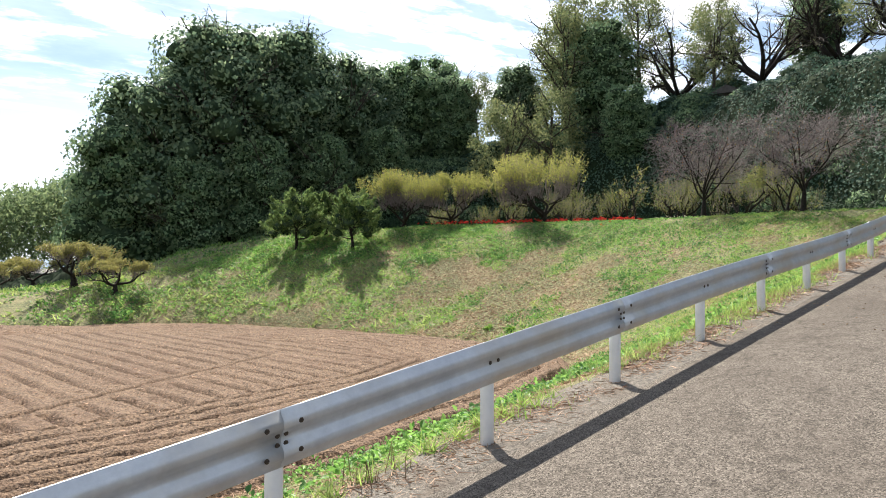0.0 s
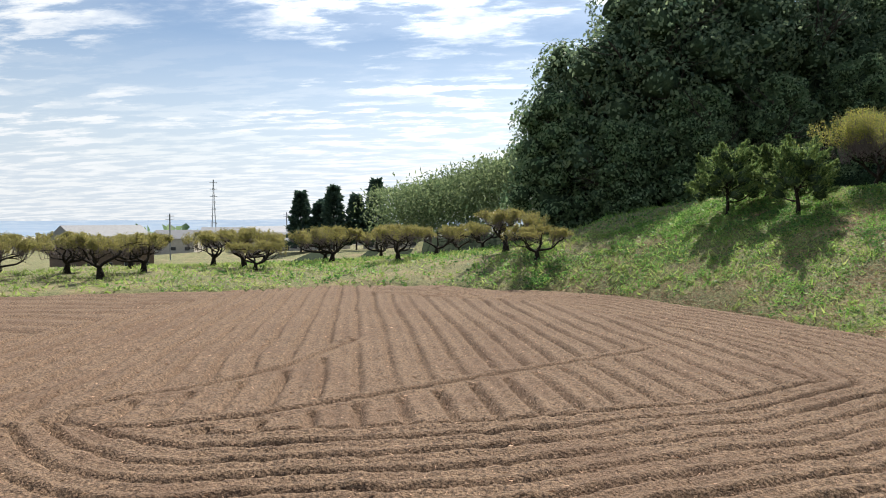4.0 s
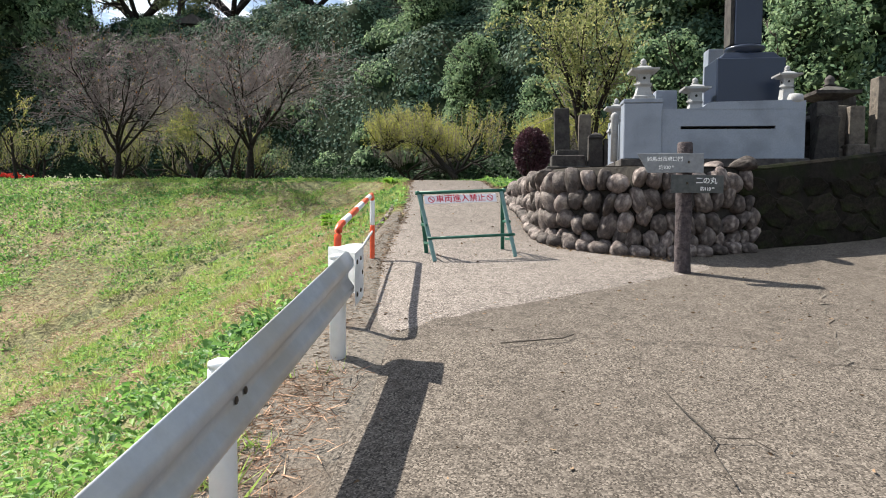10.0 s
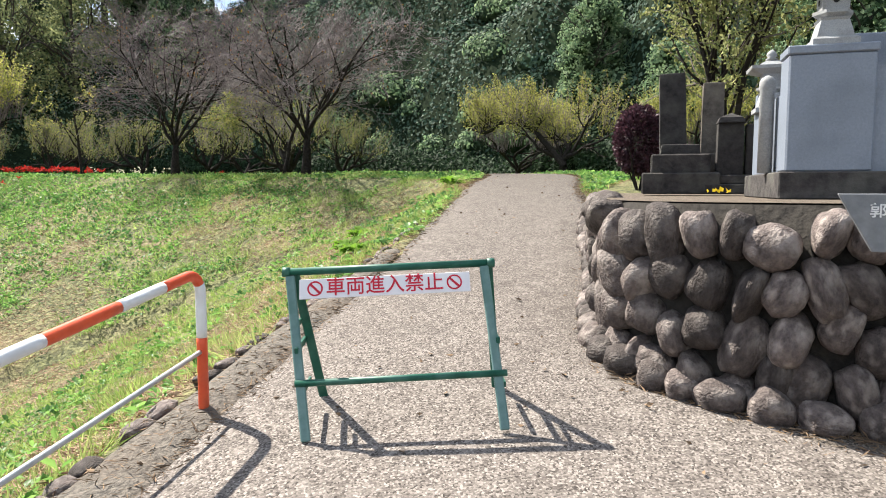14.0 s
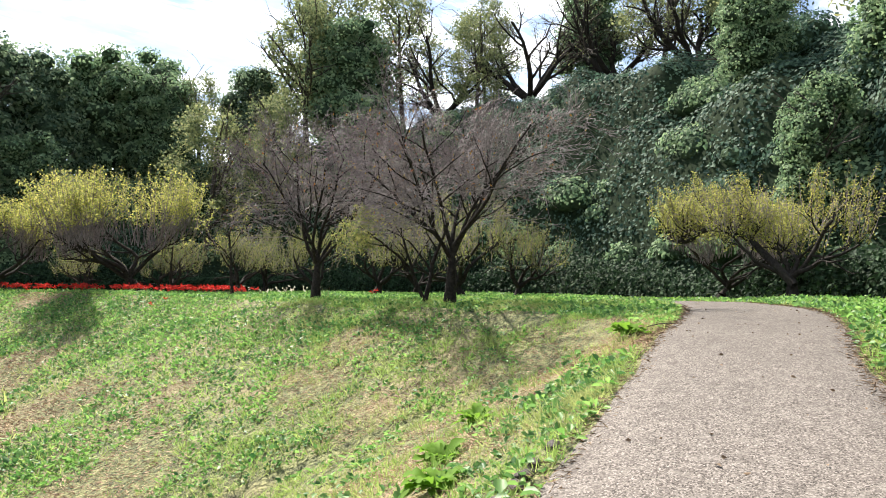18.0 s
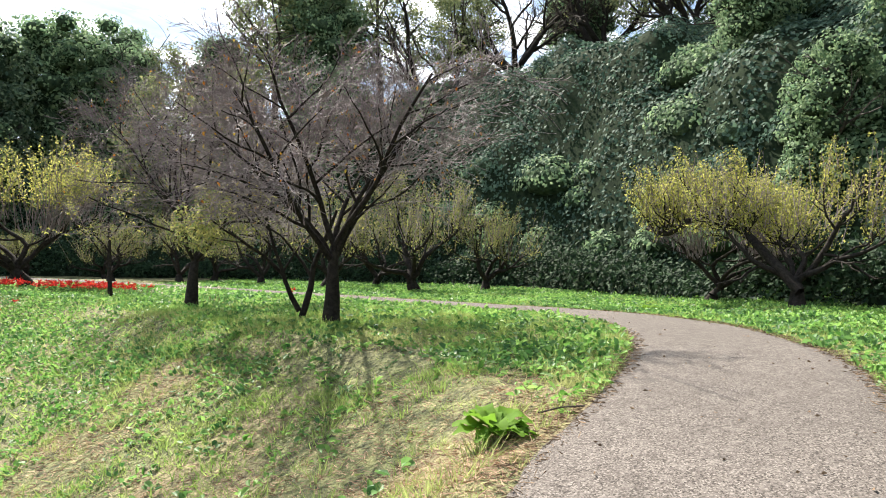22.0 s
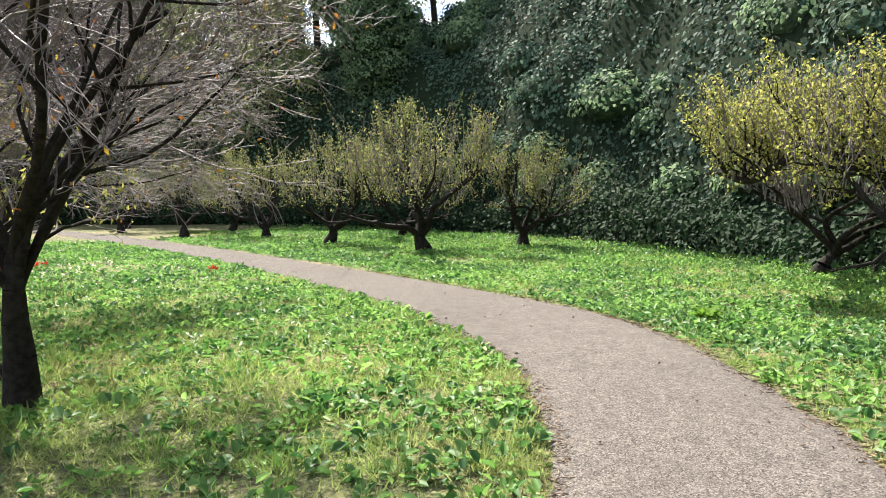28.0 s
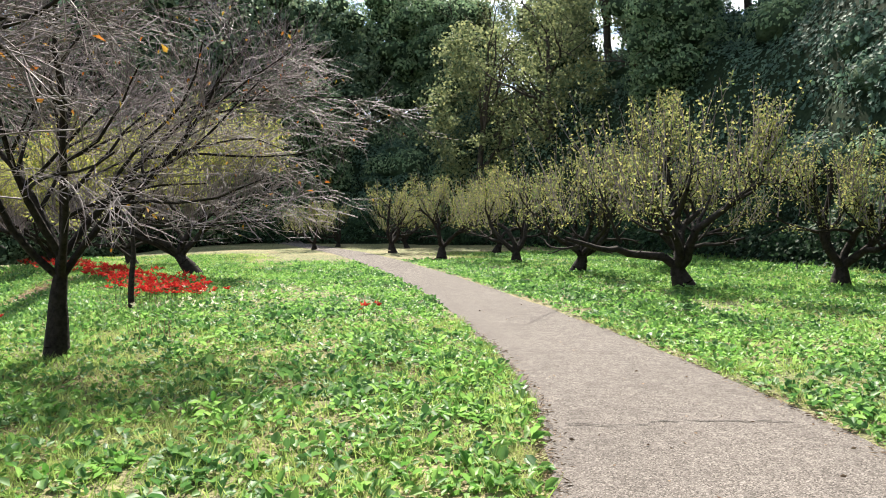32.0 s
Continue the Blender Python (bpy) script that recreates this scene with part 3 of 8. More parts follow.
def leaves(rng, pos, way, size, slim=0.5, fold=0.25):
    """Diamond leaves, folded along the middle; way: where each points."""
    n = len(pos)
    way = way / np.maximum(np.linalg.norm(way, axis=1, keepdims=True), 1e-6)
    side = np.cross(way, rng.normal(size=(n, 3)))
    side /= np.maximum(np.linalg.norm(side, axis=1, keepdims=True), 1e-6)
    up = np.cross(side, way)
    s = np.asarray(size).reshape(-1, 1) * np.ones((n, 1))
    mid = pos + way * s * 0.45 + up * s * fold * 0.3
    v = np.stack([pos, mid + side * s * slim * 0.5 + up * s * fold * 0.35, pos + way * s, mid - side * s * slim * 0.5 + up * s * fold * 0.35], 1)
    i = np.arange(n)[:, None] * 4
    return v.reshape(-1, 3), np.concatenate([i + np.array([[0, 1, 2]]), i + np.array([[0, 2, 3]])], 1).reshape(-1, 3)


def shells(rng, pos, normal, size, slim=0.65, jitter=0.4, droop=0.5):
    """Leaves that lie over a leafy surface and face outwards from it, tips hanging a little."""
    n = len(pos)
    nr = normal / np.maximum(np.linalg.norm(normal, axis=1, keepdims=True), 1e-6) + rng.normal(size=(n, 3)) * jitter
    nr /= np.maximum(np.linalg.norm(nr, axis=1, keepdims=True), 1e-6)
    way = rng.normal(size=(n, 3)) + (0, 0, -droop)
    way -= nr * (way * nr).sum(1, keepdims=True)
    way /= np.maximum(np.linalg.norm(way, axis=1, keepdims=True), 1e-6)
    side = np.cross(nr, way)
    s = np.asarray(size).reshape(-1, 1) * np.ones((n, 1))
    mid = pos + way * s * 0.42 + nr * s * 0.12
    v = np.stack([pos, mid + side * s * slim * 0.5, pos + way * s, mid - side * s * slim * 0.5], 1)
    i = np.arange(n)[:, None] * 4
    return v.reshape(-1, 3), np.concatenate([i + np.array([[0, 1, 2]]), i + np.array([[0, 2, 3]])], 1).reshape(-1, 3)


def broad(rng, pos, way, size, slim=0.5, fold=0.3):
    """Broad leaves of six corners with a bent midrib, for plants that are seen close by."""
    n = len(pos)
    way = way / np.maximum(np.linalg.norm(way, axis=1, keepdims=True), 1e-6)
    side = np.cross(way, rng.normal(size=(n, 3)) * (0.35, 0.35, 0.2) + (0, 0, 1))
    side /= np.maximum(np.linalg.norm(side, axis=1, keepdims=True), 1e-6)
    up = np.cross(side, way)
    s = np.asarray(size).reshape(-1, 1) * np.ones((n, 1))
    bend = rng.uniform(0.02, 0.3, (n, 1))
    w = s * slim * 0.5
    lo, hi = pos + way * s * 0.36 + up * s * 0.1, pos + way * s * 0.72 + up * s * (0.1 - bend * 0.3)
    v = np.stack([pos, lo + side * w + up * w * fold, hi + side * w * 0.8 + up * w * fold, pos + way * s - up * s * bend * 0.7, hi - side * w * 0.8 + up * w * fold, lo - side * w + up * w * fold], 1)
    i = np.arange(n)[:, None] * 6
    return v.reshape(-1, 3), np.concatenate([i + np.array([[0, 1, 2]]), i + np.array([[0, 2, 3]]), i + np.array([[0, 3, 4]]), i + np.array([[0, 4, 5]])], 1).reshape(-1, 3)


def blades(rng, pos, way, size, slim=0.12):
    """Grass blades, one triangle each."""
    n = len(pos)
    way = way / np.maximum(np.linalg.norm(way, axis=1, keepdims=True), 1e-6)
    side = np.cross(way, rng.normal(size=(n, 3)))
    side /= np.maximum(np.linalg.norm(side, axis=1, keepdims=True), 1e-6)
    s = np.asarray(size).reshape(-1, 1) * np.ones((n, 1))
    return np.stack([pos - side * s * slim * 0.5, pos + side * s * slim * 0.5, pos + way * s], 1).reshape(-1, 3), np.arange(3 * n).reshape(-1, 3)


def knobs(rng, centres, radii, flat=0.75):
    """Uneven lumps put inside crowns and bushes; their dark colour stands for the shade there."""
    bm = bmesh.new()
    bmesh.ops.create_icosphere(bm, subdivisions=1, radius=1.0)
    bm.verts.index_update()
    v0 = np.array([v.co[:] for v in bm.verts])
    f0 = np.array([[v.index for v in f.verts] for f in bm.faces])
    bm.free()
    n = len(centres)
    v = v0[None] * rng.uniform(0.75, 1.15, (n, len(v0), 1)) * np.asarray(radii).reshape(-1, 1, 1) * (1, 1, flat) + np.asarray(centres)[:, None]
    return v.reshape(-1, 3), (f0[None] + np.arange(n)[:, None, None] * len(v0)).reshape(-1, 3)


def join(*sets):
    vs, fs, n = [], [], 0
    for v, f in sets:
        vs.append(v)
        fs.append(f + n)
        n += len(v)
    return np.vstack(vs), np.vstack(fs)


def tubes(segs, sides):
    """Tapered tubes for twigs: rows of start, end, radii."""
    s = np.array(segs, float)
    p, q, r0, r1 = s[:, 0:3], s[:, 3:6], s[:, 6:7], s[:, 7:8]
    d = q - p
    d /= np.maximum(np.linalg.norm(d, axis=1, keepdims=True), 1e-9)
    ref = np.where(np.abs(d[:, 2:3]) > 0.9, np.array([[1.0, 0, 0]]), np.array([[0, 0, 1.0]]))
    a = np.cross(d, ref)
    a /= np.linalg.norm(a, axis=1, keepdims=True)
    b = np.cross(d, a)
    ang = np.arange(sides) * math.tau / sides
    ring = a[:, None] * np.cos(ang)[None, :, None] + b[:, None] * np.sin(ang)[None, :, None]
    v = np.concatenate([p[:, None] + ring * r0[:, None], q[:, None] + ring * r1[:, None]], 1)
    i = np.arange(len(s))[:, None, None] * 2 * sides
    j = np.arange(sides)
    f = np.stack([j, (j + 1) % sides, (j + 1) % sides + sides, j + sides], 1)[None] + i
    return v.reshape(-1, 3), f.reshape(-1, 4)


def grow(rng, start, way, length, radius, plan, level=0, out=None):
    """A branch and its branches. plan: per level segments, wiggle, lift, number, share of length, angle, first place of branches."""
    out = out if out is not None else []
    seg, wig, lift, number, share, angle, first = plan[level]
    p, d = np.array(start, float), np.array(way, float)
    d /= np.linalg.norm(d)
    pts, dirs = [p.copy()], [d.copy()]
    for i in range(seg):
        d = d + rng.normal(size=3) * wig + np.array([0, 0, lift])
        d /= np.linalg.norm(d)
        q = p + d * length / seg
        r0, r1 = radius * (1 - 0.62 * i / seg), radius * (1 - 0.62 * (i + 1) / seg)
        out.append((*p, *q, r0, r1, level))
        p = q
        pts.append(p.copy())
        dirs.append(d.copy())
    if level + 1 < len(plan):
        number = max(1, int(round(number * rng.uniform(0.75, 1.25))))
        for k in range(number):
            u = first + (1 - first) * (k + rng.uniform(0.1, 0.9)) / number
            i = min(int(u * seg), seg - 1)
            f = u * seg - i
            at = pts[i] * (1 - f) + pts[i + 1] * f
            side = np.cross(dirs[i + 1], rng.normal(size=3))
            side /= max(np.linalg.norm(side), 1e-6)
            a = radians(angle) * rng.uniform(0.7, 1.3)
            grow(rng, at, dirs[i + 1] * math.cos(a) + side * math.sin(a), length * share * rng.uniform(0.7, 1.25) * (1.15 - 0.4 * u),
                 radius * (1 - 0.62 * u) * 0.62, plan, level + 1, out)
    return out


def bark(name, segs, sides, material, parent, label=""):
    v, f = tubes(segs, sides)
    return part(name, mesh(name, v, f, material, True), None, parent, label)


def place_tree(src, x, y, turn=0, size=1.0, sink=0.05, label=""):
    m = pose(x, y, z_at(x, y) - sink, 0, 0, turn)
    ob = copy_thing(src, m)
    ob.scale = (size, size, size)
    return tagged(ob, label) if label else ob


# ---- ground ----
def bank_lump(x, y, off):
    """How far the undergrowth swells over the bank's soil."""
    return (rough2(x, y, 4.4, 3) ** 2 * 4.2 + rough2(x, y, 1.7, 4) * 1.1) * (1 - 0.7 * step(8, 16, off)) * step(0, 1.5, off)


def lines(parts):
    out = []
    for a, b, s in parts:
        out += list(np.arange(a, b, s))
    return np.array(out + [parts[-1][1]])


def geo(a, b, n):
    """Widening steps from a outwards to b."""
    u = np.linspace(0, 1, n) ** 3
    return a + (b - a) * u


def sheet(xs, ys):
    gx, gy = np.meshgrid(xs, ys)
    n, k = len(ys), len(xs)
    i = (np.arange(n - 1)[:, None] * k + np.arange(k - 1)[None]).ravel()
    return gx.ravel(), gy.ravel(), np.stack([i, i + 1, i + k + 1, i + k], 1)


def build_ground():
    xs = np.concatenate([geo(-40, -4300, 26)[::-1][:-1], lines([(-40, -8, 0.9), (-8, 38, 0.38), (38, 80, 1.0)]), geo(80, 4300, 22)[1:]])
    ys = np.concatenate([geo(-14, -4300, 22)[::-1][:-1], lines([(-14, -3, 0.8), (-3, 32, 0.38), (32, 90, 0.9)]), geo(90, 4300, 30)[1:]])
    x, y, f = sheet(xs, ys)
    z = height(x, y)
    rough = (rough2(x, y, 1.3, 1) - 0.5) * 0.09 + (rough2(x, y, 4.5, 2) - 0.5) * 0.16
    dr, _, _ = along(ROUTE, x, y)
    _, _, side = along(CREST, x, y)
    keep = step(1.4, 3.2, dr) * np.where((side < 0) & (x < 17), 0, 1) * step(0.1, 0.9, along(CREST, x, y)[0])
    far = np.hypot(x, y)
    z = z + rough * keep * np.where(far < 120, 1, 0) - np.where(inside(FIELD, x, y), 0.5, 0) - np.where((x < 17) & (side < 0) & (y > -16), 0.05, 0)
    z = np.where(far > 900, z - 12, z)
    db, _, sb = along(BANK, x, y)
    z = z + np.where((sb < 0) & (far < 110), bank_lump(x, y, db), 0) - np.where((sb < 0) & (far < 110), 0.12, 0)
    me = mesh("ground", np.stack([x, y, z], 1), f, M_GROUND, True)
    me.materials.append(M_DARKBANK)
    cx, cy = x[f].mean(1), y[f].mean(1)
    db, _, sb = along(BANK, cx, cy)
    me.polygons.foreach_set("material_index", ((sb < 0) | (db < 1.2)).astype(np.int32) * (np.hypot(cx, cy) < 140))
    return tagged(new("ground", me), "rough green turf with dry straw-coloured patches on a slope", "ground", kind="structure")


build_ground()


def build_field():
    xs, ys = lines([(-55, -22, 0.5), (-22, 11.2, 0.09)]), lines([(-9, 2, 0.5), (2, 24, 0.09), (24, 47, 0.18)])
    x, y, f = sheet(xs, ys)
    ok = inside(FIELD, x, y)
    edge, _, _ = along(np.vstack([FIELD, FIELD[:1]]), x, y)
    d, _, _ = along(FIELD[:19], x, y)
    jog = (rough2(x, y, 3.4, 5) - 0.5) * 0.5 + (rough2(x, y, 0.6, 6) - 0.5) * 0.1
    # headland furrows run round the edge, the inner ones straight across
    bend = 0.3 * np.clip(-8.6 - x, 0, 5) ** 1.6
    ring = np.abs(((d + jog - bend) / 0.74) % 1 - 0.5) * 2
    u = x * 0.965 + y * 0.26 + jog * 0.5
    across = np.abs((u / 1.0) % 1 - 0.5) * 2
    turn = np.array([(0.6, 21.6), (-0.6, 20.3), (-2.3, 18.6), (-3.9, 17.1), (-6.8, 14.1), (-9.4, 11.7), (-11.4, 10.7), (-12.7, 10.9), (-13.1, 11.6), (-12.6, 12.9), (-11.3, 14.6), (-10.2, 17.5), (-9.6, 22.0)])
    arc = along(curve_points(turn, 5), x, y)[0] / 0.5
    inner = step(6.3, 6.8, d + jog * 0.4 - bend * 0.5)
    furrow = lambda p: -0.2 * (1 - step(0.06, 0.29, p)) + 0.05 * step(0.26, 0.42, p) * (1 - step(0.6, 0.9, p))
    z = furrow(ring) * (1 - inner) * (0.45 + 0.8 * rough2(x, y, 2.2, 19)) + np.where(arc < 0.9, furrow(arc) * 0.8, furrow(across) * (0.45 + 0.8 * rough2(x, y, 1.6, 18))) * inner
    clod = (rough2(x, y, 0.42, 11) - 0.5) * 0.045 + (rough2(x, y, 0.2, 12) - 0.5) * 0.055
    z = height(x, y) + 0.05 + z + clod - 0.28 * (1 - step(0.0, 0.5, edge))
    f = f[ok[f].all(1)]
    used = np.unique(f)
    back = np.full(len(x), -1)
    back[used] = np.arange(len(used))
    return tagged(new("ploughed_field", mesh("ploughed_field", np.stack([x, y, z], 1)[used], back[f], M_SOIL, True)),
                  "brown tilled field with curved furrows and dry clods", "field", kind="structure")


build_field()

POSTS = [(9.56 - 1.912 * k, 2.62 - 0.524 * k) for k in range(12)]


def beside(line, d):
    """A line moved to its left by d."""
    line = np.array(line, float)
    g = np.gradient(line, axis=0)
    g /= np.linalg.norm(g, axis=1, keepdims=True)
    return line + np.stack([-g[:, 1], g[:, 0]], 1) * d


RAIL = np.vstack([[(-60, -16.8), (-20, -5.48)], POSTS[::-1]])
PATH_L = curve_points([(9.9, 2.75), (11.5, 3.4), (13.1, 4.0), (14.5, 4.5), (16.5, 5.15), (19, 6.15), (21.6, 7.2), (23.4, 8.0), (25.1, 8.65), (26.6, 9.35), (28.0, 10.15),
                       (29.4, 11.3), (30.55, 12.72), (31.42, 14.24), (32.1, 16.33), (32.66, 19), (32.9, 23), (32.8, 30), (32.1, 38), (30.4, 50), (27, 64), (22, 80)], 8)
PATH_R = curve_points([(14.4, -0.2), (14.35, 0.6), (14.45, 1.5), (14.75, 2.2), (16.6, 2.95), (20.2, 4.2), (22, 5.0), (23.6, 5.6), (25.4, 6.25), (27.4, 7.05), (28.9, 7.95),
                       (30.3, 9.1), (31.7, 10.5), (33, 12.2), (34.3, 14.3), (35.1, 17), (35.3, 23), (34.9, 30), (34.2, 38), (32.5, 50), (29, 64), (24, 80)], 8)


def strip(left, right, lift, across, ragged=0.0, crown=0.0, seed=3):
    n = len(left)
    u = np.linspace(0, 1, across + 1)
    p = left[:, None] * (1 - u)[None, :, None] + right[:, None] * u[None, :, None]
    if ragged:
        off = (rough2(np.arange(n), np.zeros(n), 1.7, seed) - 0.5) * ragged
        way = (left - right) / np.linalg.norm(left - right, axis=1, keepdims=True)
        p[:, 0] += way * off[:, None]
        off = (rough2(np.arange(n), np.zeros(n), 1.5, seed + 4) - 0.5) * ragged
        p[:, -1] += way * off[:, None]
    x, y = p[..., 0].ravel(), p[..., 1].ravel()
    z = height(x, y) + lift + np.tile(crown * (1 - (2 * u - 1) ** 2), n)
    k = across + 1
    i = (np.arange(n - 1)[:, None] * k + np.arange(across)[None]).ravel()
    z = z.reshape(n, k)
    z[:, 0] -= lift * 0.8
    z[:, -1] -= lift * 0.8
    return np.stack([x, y, z.ravel()], 1), np.stack([i, i + k, i + k + 1, i + 1], 1)


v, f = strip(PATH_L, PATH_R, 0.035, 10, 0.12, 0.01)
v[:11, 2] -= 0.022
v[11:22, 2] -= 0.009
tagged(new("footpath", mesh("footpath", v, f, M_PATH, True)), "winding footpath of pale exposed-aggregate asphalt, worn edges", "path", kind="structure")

EDGE = curve_points(np.vstack([beside(RAIL, -0.2), [(12.5, 3.6)]]), 6)
FARSIDE = curve_points([(-58, -30), (-16, -19), (-12, -17), (-9, -16), (-6.5, -15), (-4, -14), (-2, -13.2), (0, -12.5), (2, -12), (5, -11), (8, -10), (11, -9.5), (16, -9), (21, -8), (18.5, -0.5)], 6)
v, f = strip(EDGE, FARSIDE, 0.022, 26, 0.1, 0.0, 8)
tagged(new("road", mesh("road", v, f, M_ROAD, True)), "old grey asphalt lane, rough and speckled, climbing gently", "road", kind="structure")

VERGE_L = curve_points(np.vstack([beside(RAIL, 0.44)[1:], [(11, 3.52), (13, 4.3), (15, 4.97), (16.8, 5.52)]]), 6)
VERGE_R = curve_points(np.vstack([beside(RAIL, -0.32)[1:], [(11.3, 3.1), (13.15, 3.92), (15.1, 4.62), (16.9, 5.3)]]), 6)
v, f = strip(VERGE_L, VERGE_R, 0.045, 4, 0.1, 0.0, 15)
tagged(new("pavement_edge", mesh("pavement_edge", v, f, M_CONC, True)), "dirty concrete edging strip littered with dry stalks", "edging", kind="structure")

# cracks that run over the old asphalt
def crack(points, seed, width=0.018, fill=None, lift=0.029):
    rng = np.random.default_rng(seed)
    p = curve_points(points, 10)
    p = p + rng.normal(size=p.shape) * 0.025
    q = p + np.stack([rng.uniform(0.15, 0.7, len(p)) * width, rng.uniform(0.15, 0.7, len(p)) * width], 1)
    x, y = np.concatenate([p[:, 0], q[:, 0]]), np.concatenate([p[:, 1], q[:, 1]])
    n = len(p)
    i = np.arange(n - 1)
    tagged(new("crack", mesh("crack", np.stack([x, y, height(x, y) + lift], 1), np.stack([i, i + 1, i + n + 1, i + n], 1), fill or M_MORTAR)),
           "thin dark crack filled with dirt in the asphalt", "crack", kind="structure")


crack([(10.5, 2.25), (10.6, 0.9), (10.75, -0.1), (10.58, -0.66), (10.9, -2.4)], 1)
crack([(10.6, -0.66), (11.6, -0.75), (12.5, -0.85), (13.4, -0.95)], 2, 0.035, M_CONC)
crack([(32.35, 17.45), (33.0, 17.3), (33.8, 17.3), (34.7, 17.1)], 4, 0.03, None, 0.052)
crack([(27.6, 9.9), (28.0, 9.4), (28.4, 8.6)], 5, 0.02, None, 0.052)
crack([(6.2, -0.9), (7.4, -1.4), (8.9, -1.5), (10.5, -1.9)], 3)


# ---- guard rail ----


def rail_profile():
    """The double wave of the beam: (out, up)."""
    return [(0.004, -0.178), (0.008, -0.172), (0.043, -0.122), (0.051, -0.112), (0.054, -0.098), (0.054, -0.072), (0.048, -0.06), (0.018, -0.022), (0.014, -0.01), (0.014, 0.01), (0.018, 0.022), (0.048, 0.06), (0.054, 0.072), (0.054, 0.098),
            (0.051, 0.112), (0.043, 0.122), (0.008, 0.172), (0.004, 0.178)]


def beam_mesh(mids, k0, k1, thick=0.0045):
    """One beam along the posts k0 to k1, a pressed double wave."""
    path = curve_points(np.array([tuple(m) for m in mids]), 8)
    g = np.gradient(path, axis=0)
    bm = bmesh.new()
    rows = []
    for i in range(k0 * 8, k1 * 8 + 1):
        d = Vector(g[i]).normalized()
        out = Vector((-d.y, d.x, 0)).normalized()
        c = Vector(path[i])
        lap = 0.0015 * ((k0 // 2) % 2)
        rows.append(([bm.verts.new(c + out * (o + 0.06 + lap) + Vector((0, 0, u))) for o, u in rail_profile()], [bm.verts.new(c + out * (o + 0.06 + lap - thick) + Vector((0, 0, u * 0.985))) for o, u in rail_profile()]))
    k = len(rail_profile())
    for (f0, g0), (f1, g1) in zip(rows, rows[1:]):
        for j in range(k - 1):
            bm.faces.new((f0[j], f0[j + 1], f1[j + 1], f1[j]))
            bm.faces.new((g0[j], g1[j], g1[j + 1], g0[j + 1]))
        bm.faces.new((f0[0], f1[0], g1[0], g0[0]))
        bm.faces.new((f0[-1], g0[-1], g1[-1], f1[-1]))
    for f0, g0 in (rows[0], rows[-1]):
        for j in range(k - 1):
            bm.faces.new((f0[j], g0[j], g0[j + 1], f0[j + 1]))
    bmesh.ops.recalc_face_normals(bm, faces=bm.faces)
    return bm


